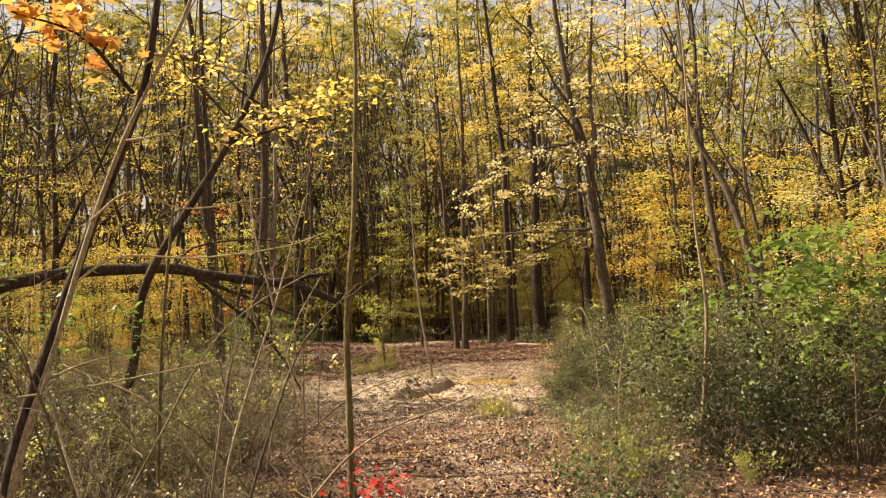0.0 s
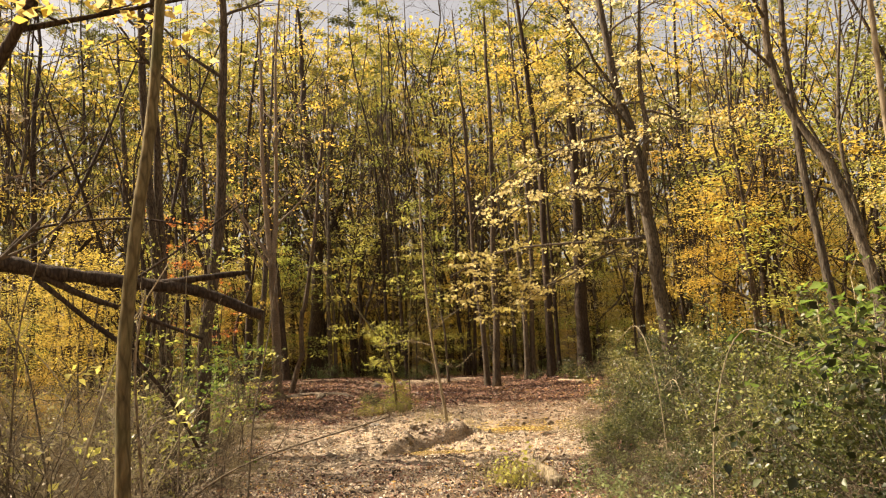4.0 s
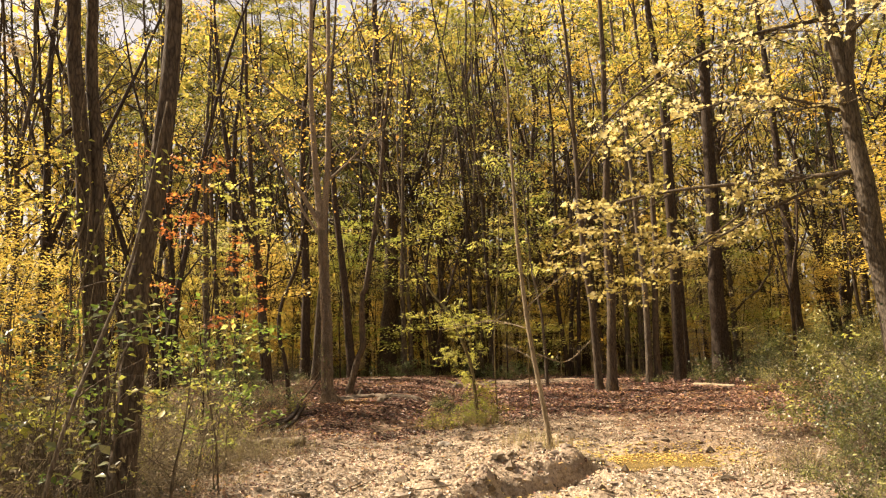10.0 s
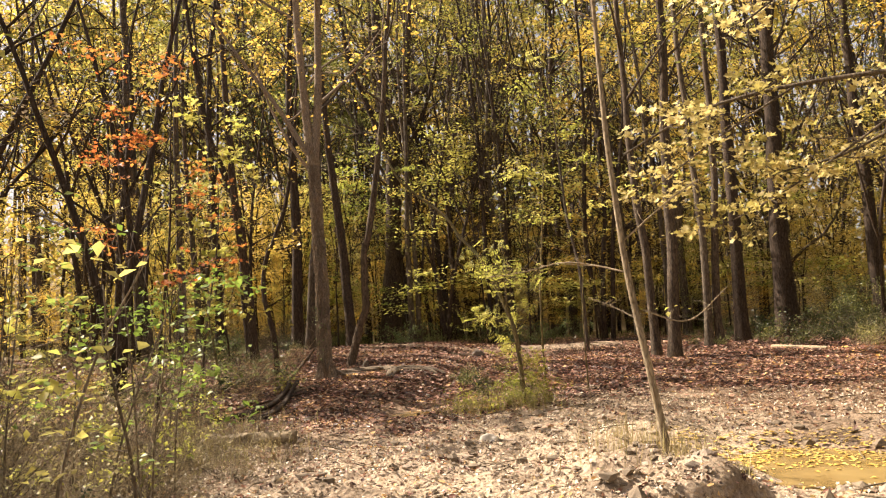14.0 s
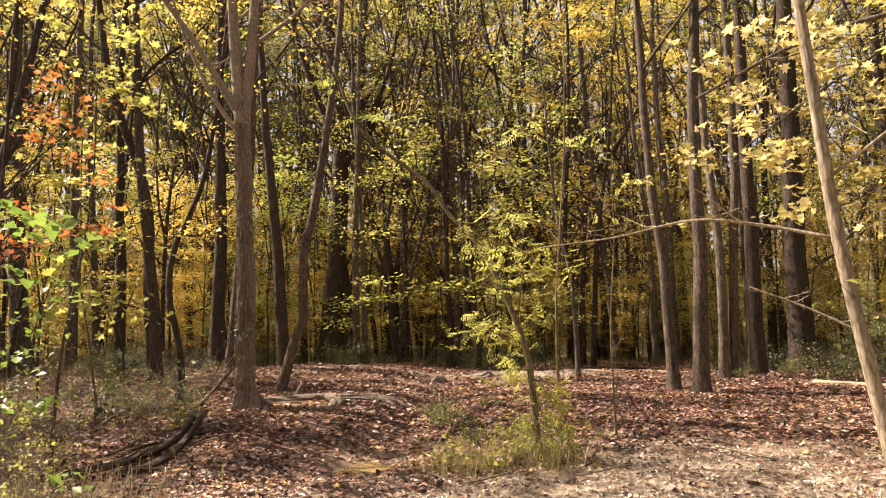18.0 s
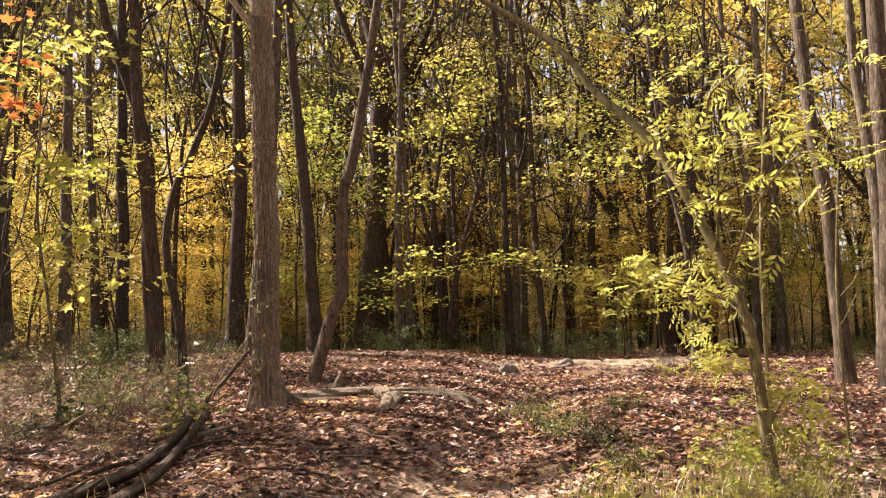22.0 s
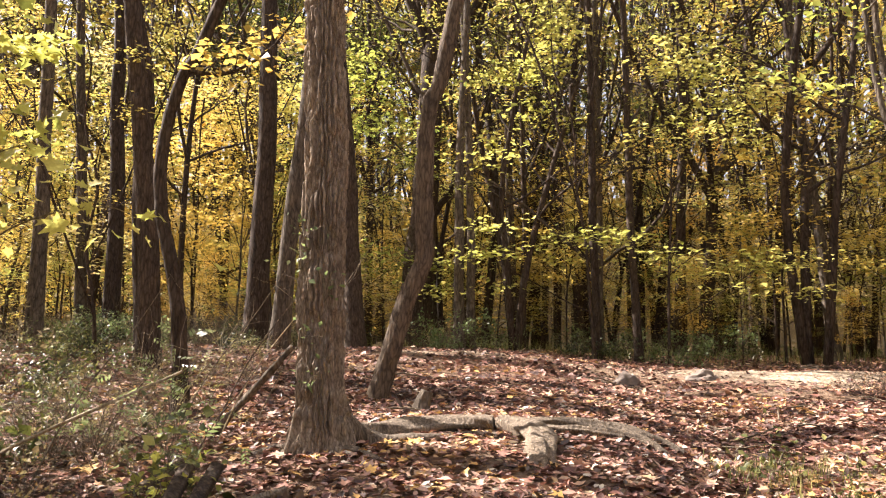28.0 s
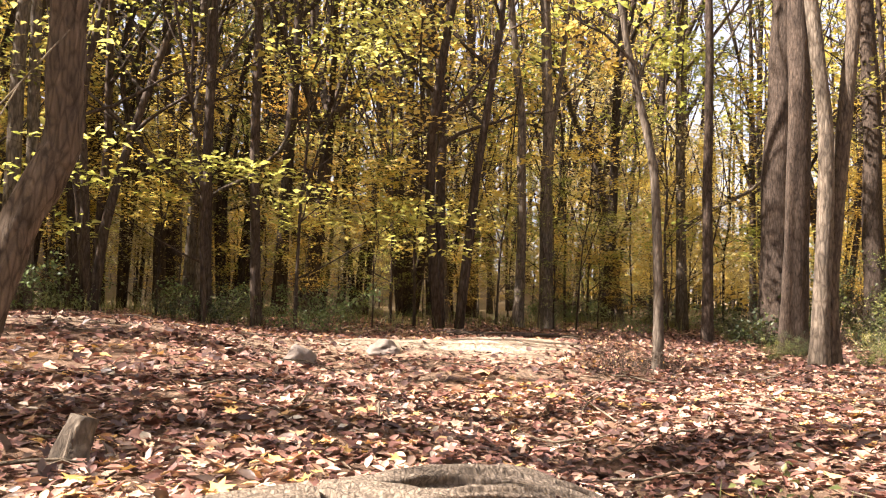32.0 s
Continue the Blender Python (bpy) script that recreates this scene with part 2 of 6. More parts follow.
BARK = bark_material("bark_grey_brown", (0.05, 0.042, 0.034), (0.21, 0.175, 0.14), 6.0, 0.9)
BARK_MID = bark_material("bark_brown", (0.045, 0.036, 0.029), (0.19, 0.15, 0.115), 7.0, 0.9)
BARK_DARK = bark_material("bark_dark", (0.028, 0.022, 0.018), (0.12, 0.09, 0.07), 7.0, 0.8)
BARK_OAK = bark_material("bark_furrowed", (0.16, 0.12, 0.09), (0.46, 0.38, 0.3), 15.0, 0.6)
BARK_PALE = bark_material("bark_pale", (0.2, 0.16, 0.11), (0.45, 0.38, 0.28), 9.0, 0.3)
BARK_OLIVE = bark_material("bark_olive", (0.1, 0.085, 0.045), (0.27, 0.22, 0.12), 8.0, 0.3, 0.5)
STALK = bark_material("dry_stalks", (0.3, 0.255, 0.17), (0.6, 0.53, 0.38), 14.0, 0.1)
TWIG = bark_material("twigs", (0.085, 0.07, 0.052), (0.28, 0.235, 0.175), 12.0, 0.2)
ROOT = bark_material("bare_root", (0.085, 0.068, 0.053), (0.34, 0.28, 0.22), 11.0, 0.9)
SOIL, WATER = ground_material(), water_material()
STONE_EARTH = stone_material("earthy_stone", (0.1, 0.078, 0.06), (0.26, 0.205, 0.165))
MUD = stone_material("dry_mud", (0.15, 0.11, 0.08), (0.42, 0.34, 0.26))
MUD_WET = stone_material("wet_mud", (0.08, 0.06, 0.04), (0.24, 0.18, 0.12))
STONE_PALE = stone_material("pale_stone", (0.45, 0.4, 0.33), (0.68, 0.62, 0.53))

# ---- mesh helpers ----
rng = np.random.default_rng(7)


def link_mesh(name, verts, faces, mat, parent=None, label="", smooth=True):
    me = bpy.data.meshes.new(name)
    if isinstance(verts, np.ndarray):
        verts = verts.tolist()
    me.from_pydata(verts, [], faces if isinstance(faces, list) else faces.tolist())
    me.materials.append(mat)
    if smooth:
        me.shade_smooth()
    ob = new(name, me)
    if parent:
        ob.parent = parent
    if label:
        ob["label"] = label
    return ob


def thing(name, at, label, category, group="", kind=""):
    ob = new(name)
    ob.empty_display_size = 0.1
    ob.matrix_basis = at if isinstance(at, Matrix) else Matrix.Translation(at)
    return tagged(ob, label, category, group, kind)


def curve(points, n):
    """n points along a smooth line through the given ones."""
    p = np.array(points, float)
    p = np.vstack([2 * p[0] - p[1], p, 2 * p[-1] - p[-2]])
    seg = len(p) - 3
    out = []
    for s in np.linspace(0, seg, n):
        i = min(int(s), seg - 1)
        u = s - i
        a, b, c, d = p[i:i + 4]
        out.append(0.5 * (2 * b + (c - a) * u + (2 * a - 5 * b + 4 * c - d) * u * u + (3 * b - a - 3 * c + d) * u ** 3))
    return np.array(out)


def tube(axis, radii, sides, rough=0.0, cap=True):
    """Vertices and faces of a tapered tube along an axis."""
    axis, radii = np.asarray(axis, float), np.asarray(radii, float)
    n = len(axis)
    tan = np.gradient(axis, axis=0)
    tan /= np.linalg.norm(tan, axis=1)[:, None] + 1e-9
    ref = np.array((1.0, 0, 0)) if abs(tan[0, 0]) < 0.8 else np.array((0, 1.0, 0))
    u = np.cross(tan, ref)
    u /= np.linalg.norm(u, axis=1)[:, None] + 1e-9
    w = np.cross(tan, u)
    ang = np.linspace(0, 2 * np.pi, sides, endpoint=False)
    rad = radii[:, None] * (1 + rough * rng.normal(0, 1, (n, sides)))
    v = axis[:, None, :] + rad[..., None] * (np.cos(ang)[None, :, None] * u[:, None, :] + np.sin(ang)[None, :, None] * w[:, None, :])
    i = np.arange(n - 1)[:, None] * sides
    j = np.arange(sides)[None, :]
    k = (j + 1) % sides
    f = np.stack([i + j, i + k, i + sides + k, i + sides + j], -1).reshape(-1, 4).tolist()
    v = v.reshape(-1, 3)
    if cap:
        f += [list(range(sides))[::-1], [(n - 1) * sides + q for q in range(sides)]]
    return v, f


def join(pieces):
    v, f, o = [], [], 0
    for pv, pf in pieces:
        v.append(pv)
        f += [[a + o for a in q] for q in pf]
        o += len(pv)
    return np.vstack(v), f


KITE = np.array([(0, 0, 0), (-0.33, 0.42, 0.1), (0, 1, -0.05), (0.33, 0.42, 0.1)])
KITE_F = np.array([(0, 2, 1), (0, 3, 2)])
LOBED = np.array([(0, 0.35, 0.0), (0, 0, 0.02), (0.22, 0.2, 0.05), (0.5, 0.22, 0.12), (0.27, 0.45, 0.05), (0.42, 0.75, 0.14), (0.15, 0.65, 0.03), (0, 1, -0.04), (-0.15, 0.65, 0.03), (-0.42, 0.75, 0.12), (-0.27, 0.45, 0.05), (-0.5, 0.22, 0.1), (-0.22, 0.2, 0.05)])
LOBED_F = np.array([(0, i, i + 1) for i in range(1, 12)] + [(0, 12, 1)])


def leaves(points, size, flat=0.5, shape=(KITE, KITE_F), vary=0.35):
    """One small leaf at each point, turned at random; flat: how nearly level they lie."""
    pts = np.asarray(points, float)
    n = len(pts)
    nrm = rng.normal(0, 1, (n, 3)) * (1 - flat) + np.array((0, 0, flat * 1.6))
    nrm /= np.linalg.norm(nrm, axis=1)[:, None] + 1e-9
    d = rng.normal(0, 1, (n, 3))
    d -= nrm * np.sum(d * nrm, 1)[:, None]
    d /= np.linalg.norm(d, axis=1)[:, None] + 1e-9
    s = np.cross(d, nrm)
    k = size * np.clip(rng.normal(1, vary, n), 0.4, 1.9)
    base, fc = shape
    v = pts[:, None, :] + k[:, None, None] * (base[None, :, 0, None] * s[:, None, :] + (base[None, :, 1, None] - 0.4) * d[:, None, :] + base[None, :, 2, None] * nrm[:, None, :])
    f = (np.arange(n) * len(base))[:, None, None] + fc[None]
    return v.reshape(-1, 3), f.reshape(-1, 3)


def leaf_mesh(name, points, size, mat, parent=None, label="", flat=0.5, shape=(KITE, KITE_F), vary=0.35):
    v, f = leaves(points, size, flat, shape, vary)
    me = bpy.data.meshes.new(name)
    me.vertices.add(len(v))
    me.vertices.foreach_set("co", v.ravel())
    me.loops.add(f.size)
    me.loops.foreach_set("vertex_index", f.ravel().astype(np.int32))
    me.polygons.add(len(f))
    me.polygons.foreach_set("loop_start", np.arange(0, f.size, 3, dtype=np.int32))
    me.update(calc_edges=True)
    me.materials.append(mat)
    ob = new(name, me)
    if parent:
        ob.parent = parent
    if label:
        ob["label"] = label
    return ob


def blob_points(centres, n, spread):
    """n points gathered round the centres."""
    c = np.asarray(centres, float)[rng.integers(0, len(centres), n)]
    return c + rng.normal(0, 1, (n, 3)) * spread


def sprays(tips, n, each=14, loose=0.3, spread=0.24):
    """Points in flat sprays near the branch tips."""
    c = blob_points(tips, max(n // each, 1), (loose, loose, loose * 0.5))
    return blob_points(c, n, (spread, spread, spread * 0.22))


def branch(start, way, length, sag=0.0, n=7, wander=0.12):
    """The axis of one branch, with small bends."""
    p, d = np.array(start, float), np.array(way, float)
    d /= np.linalg.norm(d)
    out = [p.copy()]
    for i in range(n - 1):
        d = d + rng.normal(0, wander, 3) + np.array((0, 0, sag))
        d /= np.linalg.norm(d)
        p = p + d * length / (n - 1)
        out.append(p.copy())
    return np.array(out)


# ---- the ground ----
_tab = np.random.default_rng(11).random((256, 256))


def fuzz(x, y, scale, shift=0.0):
    """Smooth value noise from -1 to 1."""
    x, y = np.asarray(x) / scale + 101.3 + shift, np.asarray(y) / scale + 57.7 + shift
    i, j = np.floor(x).astype(int), np.floor(y).astype(int)
    u, v = x - i, y - j
    u, v = u * u * (3 - 2 * u), v * v * (3 - 2 * v)
    g = lambda a, b: _tab[a % 256, b % 256]
    return 2 * ((g(i, j) * (1 - u) + g(i + 1, j) * u) * (1 - v) + (g(i, j + 1) * (1 - u) + g(i + 1, j + 1) * u) * v) - 1


def bump_at(x, y, cx, cy, rx, ry, turn=0.0):
    c, s = math.cos(radians(turn)), math.sin(radians(turn))
    dx, dy = x - cx, y - cy
    return np.exp(-(((c * dx + s * dy) / rx) ** 2 + ((-s * dx + c * dy) / ry) ** 2))


def rise(y, rows):
    return np.interp(y, [r[0] for r in rows], [r[1] for r in rows])


LEFT_EDGE = [(-30, -2.2), (4, -1.3), (8.5, -1.25), (14, -1.9), (17, -2.2), (23, -4.4), (27, -5.9), (29, -6.4), (31, -7.4), (33, -8.0), (36, -8.6), (60, -12.0)]
RIGHT_EDGE = [(-30, 2.0), (6, 1.3), (11, 1.8), (16.5, 2.1), (20, 2.5), (25, 2.9), (27, 4.2), (31, 6.0), (40, 4.6), (60, 6.0)]


def height(x, y):
    x, y = np.asarray(x, float), np.asarray(y, float)
    left = rise(y, [(-20, 0.05), (0, -0.05), (5, -0.16), (12, -0.3), (20, -0.3), (27, -0.3), (31, -0.1), (33.5, 0.08), (35.5, 0.38), (37.5, 0.5), (38.5, 0.64), (42.5, 0.97), (47, 0.93), (60, 0.85), (120, 1.2)])
    right = rise(y, [(-20, 0.05), (0, -0.05), (5, -0.16), (12, -0.3), (20, -0.32), (28, -0.3), (32, 0.02), (37, 0.42), (40, 0.5), (44, 0.6), (50, 0.75), (120, 1.2)])
    w = 1 / (1 + np.exp(np.clip(-(x + 5.2) / 0.6, -40, 40)))
    z = left * (1 - w) + right * w
    z = z + 0.22 * bump_at(x, y, -0.7, 26.2, 1.3, 1.5)                 # the sapling's hump
    s, q = 0.518 * (x + 0.55) + 0.855 * (y - 23.75), 0.855 * (x + 0.55) - 0.518 * (y - 23.75) + 0.2 * fuzz(x, y, 0.4, 27) + 0.1 * fuzz(x, y, 0.17, 61)
    cut = 1 / (1 + np.exp(np.clip(q / 0.045, -40, 40)))
    z = z + 0.23 * cut * np.exp(-(q / 1.1) ** 2) * np.exp(-(s / 1.75) ** 4)           # mud bank with a steep side above the puddle
    z = z - 0.14 * (1 - cut) * np.exp(-(q / 0.6) ** 2) * np.exp(-((s + 0.3) / 1.9) ** 4)
    z = z - 0.27 * bump_at(x, y, 1.35, 26.8, 1.35, 1.8)                # the large puddle
    z = z - 0.2 * bump_at(x, y, -0.25, 21.9, 1.1, 1.0)                 # the front puddle
    z = z - 0.16 * bump_at(x, y, -2.2, 24.6, 0.5, 0.6)
    z = z - 0.22 * bump_at(x, y, -4.7, 32.2, 0.8, 1.3)                 # wet foot of the gully
    z = z - 0.2 * bump_at(x, y, -4.3, 36.0, 0.6, 3.2)                  # the gully
    z = z + 0.3 * bump_at(x, y, -3.0, 34.2, 0.9, 1.6)                  # hump right of the gully
    z = z + 0.14 * bump_at(x, y, -6.4, 33.6, 1.1, 1.2)
    z = z + 0.16 * bump_at(x, y, -1.6, 43.6, 2.4, 1.0)                 # pale bare mound
    z = z - 0.14 * bump_at(x, y, -4.6, 41.6, 0.6, 1.4)
    z = z + 0.10 * bump_at(x, y, -2.6, 40.2, 1.6, 0.5)
    mud = bump_at(x, y, -1.0, 24.5, 4.0, 5.0)
    pools = np.clip(bump_at(x, y, 1.35, 26.8, 1.5, 1.9) + bump_at(x, y, -0.25, 21.9, 1.3, 0.9), 0, 1)
    near = np.exp(-((x + 2) / 14) ** 2) * (y > 2) * (y < 52) * (1 - 0.85 * pools)
    z = z + near * (0.05 * fuzz(x, y, 1.7) + (0.02 + 0.1 * mud) * fuzz(x, y, 0.75, 9) + (0.012 + 0.085 * mud) * fuzz(x, y, 0.36, 31) + 0.1 * mud * (0.5 - np.abs(fuzz(x, y, 0.3, 43))) + 0.045 * mud * fuzz(x, y, 0.17, 71))
    z = z + 0.25 * fuzz(x, y, 14, 5) * np.clip((np.abs(x + 1.5) - 9) / 12, 0, 1)
    far = np.clip((np.hypot(x, y - 30) - 90) / 300, 0, 1)
    u = np.clip((y - 74) / 34, 0, 1)
    slope = 14 * u * u * (3 - 2 * u) / (1 + np.exp(np.clip((x - 24) / 5, -40, 40)))   # unseen slope added behind the clearing, lifts the wood to close off the sky
    return z + slope + far * 6.0 * (1 + fuzz(x, y, 160))


def gz(x, y):
    return float(height(x, y))


def spaced(a, b, lo, hi, step):
    mid = np.arange(lo, hi + step / 2, step)
    out, s = [hi], step
    while out[-1] < b:
        s *= 1.18
        out.append(out[-1] + s)
    back, s = [lo], step
    while back[-1] > a:
        s *= 1.18
        back.append(back[-1] - s)
    return np.concatenate([np.array(back[1:][::-1]), mid, np.array(out[1:])])


def mud_mask(x, y):
    s, q = 0.518 * (x + 0.55) + 0.855 * (y - 23.75), 0.855 * (x + 0.55) - 0.518 * (y - 23.75)
    # shade of the bank's steep side, painted as darker soil; then damp puddle rims
    damp_shade = np.exp(-((q - 0.08) / 0.3) ** 2) * np.exp(-(s / 1.9) ** 4) + bump_at(x, y, 1.35, 26.8, 1.9, 2.3) * 0.7 + 0.8 * bump_at(x, y, -2.2, 24.6, 0.9, 0.7)
    a = np.clip(1.35 - np.hypot((x + 0.8) / 5.2, (y - 24.5) / 7.0), 0, 1) * 1.8
    b = bump_at(x, y, -1.9, 43.4, 1.5, 1.0) * 1.7
    c = 0.45 * bump_at(x, y, 0.4, 13, 1.0, 6) + 0.5 * bump_at(x, y, -4.6, 32, 1.0, 2.0) + 0.8 * bump_at(x, y, -8.6, 43.2, 3.2, 0.7)
    return np.clip(np.maximum(np.maximum(a, b), c) + 0.3 * fuzz(x, y, 1.1, 3) + 0.2 * fuzz(x, y, 0.35, 19) - damp_shade, 0, 1)


def build_ground():
    xs, ys = spaced(-700, 700, -11, 7, 0.075), spaced(-500, 900, 4, 47, 0.075)
    X, Y = np.meshgrid(xs, ys)
    Z = height(X, Y)
    v = np.stack([X, Y, Z], -1).reshape(-1, 3)
    nx, ny = len(xs), len(ys)
    i = np.arange(ny - 1)[:, None] * nx + np.arange(nx - 1)[None, :]
    f = np.stack([i, i + 1, i + nx + 1, i + nx], -1).reshape(-1, 4)
    ob = link_mesh("ground", v, f, SOIL)
    for name, val in (("mud", mud_mask(X, Y)), ("green", np.clip((np.maximum(np.abs(X + 1) - 9, Y - 46)) / 6 + 0.5 * fuzz(X, Y, 2.0), 0, 0.85))):
        a = ob.data.attributes.new(name, "FLOAT", "POINT")
        a.data.foreach_set("value", val.astype(np.float32).ravel())
    tagged(ob, "forest floor of brown soil and pale trampled mud", "ground", kind="structure")


build_ground()


def puddle(cx, cy, rx, ry, level, label):
    n = 48
    ang = np.linspace(0, 2 * np.pi, n, endpoint=False)
    r = 1 + 0.18 * np.sin(3 * ang + cx) + 0.1 * np.sin(5 * ang + cy)
    v = [(0, 0, 0)] + [(rx * k * math.cos(a), ry * k * math.sin(a), 0) for a, k in zip(ang, r)]
    f = [[0, i + 1, (i + 1) % n + 1] for i in range(n)]
    ob = link_mesh("puddle", v, f, WATER)
    ob.location = (cx, cy, level)
    tagged(ob, label, "puddle", kind="structure")


puddle(1.4, 26.8, 1.8, 2.2, -0.43, "shallow brown puddle with fallen yellow leaves")
puddle(-0.2, 22.0, 1.3, 1.15, -0.42, "narrow muddy puddle in front of the mud bank")
puddle(-2.2, 24.6, 0.4, 0.45, -0.37, "small muddy puddle in trampled ground")
puddle(-4.7, 32.0, 0.6, 0.7, -0.205, "shaded wet hollow at the foot of the gully")

# ---- trees ----


def add_limbs(pieces, tips, axis, radii, count, low, high, length, rise_by, twigs=3, spread=1.0):
    """Side branches of a trunk, each with twigs; tips gathers where the leaves hang."""
    n = len(axis)
    for q in range(count):
        u = low + (high - low) * (q + rng.random()) / count
        i = min(int(u * (n - 1)), n - 2)
        a = rng.random() * 6.283
        way = np.array((math.cos(a), math.sin(a), rise_by + rng.random() * 0.5))
        ln = length * (1.15 - 0.6 * (u - low) / max(high - low, 0.01)) * (0.7 + 0.6 * rng.random())
        b = branch(axis[i], way, ln, 0.02, 7, 0.13)
        r0 = min(radii[i] * 0.55, 0.012 + ln * 0.014)
        pieces.append(tube(b, np.linspace(r0, r0 * 0.25, 7), 5, 0.05, False))
        for k in range(twigs):
            s = b[2 + int(rng.random() * 4.99)]
            w2 = np.array((math.cos(a), math.sin(a), 0.3)) + rng.normal(0, 0.7, 3) * spread
            c = branch(s, w2, ln * (0.35 + 0.3 * rng.random()), 0.0, 5, 0.16)
            pieces.append(tube(c, np.linspace(r0 * 0.4, r0 * 0.1, 5), 3, 0, False))
            tips.extend(c[2:])
        tips.extend(b[4:])


def forest_tree(name, label, h, r, fork, crown_low, leaf_n, leaf_size, mat, bark, lean=0.04, limbs=10, thin=True, twigs=3):
    """A slim woodland tree, upright round its own origin."""
    at = thing(name, Matrix(), label, "tree", "woodland trees")
    bend = np.cumsum(rng.normal(0, lean * 0.62, (7, 2)), 0) * h * 0.5 + rng.normal(0, lean * 0.16, (7, 2)) * h
    pts = [(0, 0, -0.3)] + [(bend[k, 0] * (k + 1) / 7, bend[k, 1] * (k + 1) / 7, h * (k + 1) / 7) for k in range(7)]
    ax = curve(pts, 18)
    rad = r * (1 - np.linspace(0, 1, 18) ** 1.2 * 0.85)
    rad[0] *= 1.45
    rad[1] *= 1.1
    link_mesh("trunk", *tube(ax, rad, 9, 0.035), bark, at)
    pieces, tips = [], []
    turn = rng.random() * 6.283
    for q, share in enumerate((fork, fork + 0.12, fork + 0.22) if fork else ()):
        k, a = min(int(share * 17), 15), turn + 2.3 * q
        d = branch(ax[k], (0.42 * math.cos(a), 0.42 * math.sin(a), 1), h * (1 - share) * 0.85, 0.045, 10, 0.06)
        pieces.append(tube(d, np.linspace(rad[k] * (0.72 - 0.1 * q), 0.02, 10), 7, 0.03, False))
        tips.extend(d[4:])
    add_limbs(pieces, tips, ax, rad, limbs, crown_low, 0.97, h * 0.2, 0.5, twigs)
    tagged(link_mesh("branchwork", *join(pieces), bark, at), kind="stuff")
    tips = [q for q in tips if thin is None or q[2] < (9 if thin else 14) or rng.random() < (0.2 if thin else 0.32)] or tips
    leaf_mesh("crown", sprays(tips, leaf_n, 64, 0.3, 0.37), leaf_size * 1.12, mat, at, flat=0.74)
    return at


TALL = [
    forest_tree("tree", "tall slim tree with thin olive crown", 20, 0.115, 0.45, 0.14, 2850, 0.078, OLIVE, BARK, 0.03, 11),
    forest_tree("tree", "tall straight tree with sparse golden leaves", 22, 0.14, 0.0, 0.16, 2850, 0.078, GOLD, BARK, 0.025, 11),
    forest_tree("tree", "tall dark tree with olive and yellow leaves", 19, 0.1, 0.3, 0.14, 3230, 0.075, OLIVE, BARK_DARK, 0.04, 11),
    forest_tree("tree", "tall forked tree with sparse yellow leaves", 21, 0.16, 0.25, 0.2, 2280, 0.078, YELLOW, BARK_DARK, 0.03, 10),
    forest_tree("tree", "slender leaning tree with sparse green leaves", 16, 0.08, 0.4, 0.14, 1900, 0.075, GREENISH, BARK, 0.06, 10),
    forest_tree("tree", "slender dark tree with few olive leaves", 15, 0.06, 0.0, 0.2, 1330, 0.075, OLIVE, BARK_DARK, 0.05, 9),
]
TALLGOLD = [
    forest_tree("tree", "tall sunlit tree with bright yellow leaves", 18, 0.1, 0.4, 0.12, 3800, 0.088, YELLOW, BARK_MID, 0.05, 12),
    forest_tree("tree", "tall sunlit tree with golden leaves", 20, 0.12, 0.3, 0.14, 3800, 0.088, GOLD, BARK_MID, 0.04, 12),
    forest_tree("tree", "slim sunlit tree with yellow-green leaves", 15, 0.07, 0.4, 0.12, 3040, 0.082, LIME, BARK, 0.06, 12),
]
FULL = [
    forest_tree("tree", "tall tree in full yellow leaf", 27, 0.14, 0.4, 0.26, 2835, 0.124, YELLOW, BARK_MID, 0.035, 15, False),
    forest_tree("tree", "tall tree with green and gold crown", 28, 0.17, 0.35, 0.28, 2835, 0.124, GREENISH, BARK_MID, 0.035, 15, False),
    forest_tree("tree", "tall tree with olive and yellow crown", 26, 0.12, 0.25, 0.24, 2835, 0.118, OLIVE, BARK_DARK, 0.045, 15, False),
    forest_tree("tree", "tall dark tree in olive leaf", 29, 0.18, 0.3, 0.3, 2835, 0.124, OLIVE, BARK_DARK, 0.035, 15, False),
]
GIANT = [
    forest_tree("tree", "very tall tree with a dense green and olive crown", 36, 0.2, 0.45, 0.34, 6120, 0.203, GREENISH, BARK_MID, 0.03, 18, None),
    forest_tree("tree", "very tall tree with a dense olive and gold crown", 34, 0.18, 0.4, 0.32, 6120, 0.203, OLIVE, BARK_DARK, 0.03, 18, None),
]
def stem_clump(label, h, r, count, lean):
    """Several slender stems from one foot."""
    at = thing("slender_tree", Matrix(), label, "tree", "woodland trees")
    tips, pieces = [], []
    for q in range(count):
        a = 6.283 * (q + rng.random() * 0.7) / count
        way = (math.cos(a) * lean, math.sin(a) * lean, 1)
        foot = (math.cos(a) * r * 1.6, math.sin(a) * r * 1.6, -0.25)
        ax = branch(foot, way, h * (0.7 + 0.4 * rng.random()), 0.012, 14, 0.055)
        rad = r * (0.7 + 0.5 * rng.random()) * (1 - 0.8 * np.linspace(0, 1, 14))
        link_mesh("trunk", *tube(ax, rad, 8, 0.04), BARK_DARK, at)
        add_limbs(pieces, tips, ax, rad, 6, 0.25, 0.97, h * 0.16, 0.6)
    tagged(link_mesh("branchwork", *join(pieces), BARK_DARK, at), kind="stuff")
    leaf_mesh("crown", sprays(tips, 130 * count, 18), 0.1, OLIVE, at, flat=0.65)
    return at


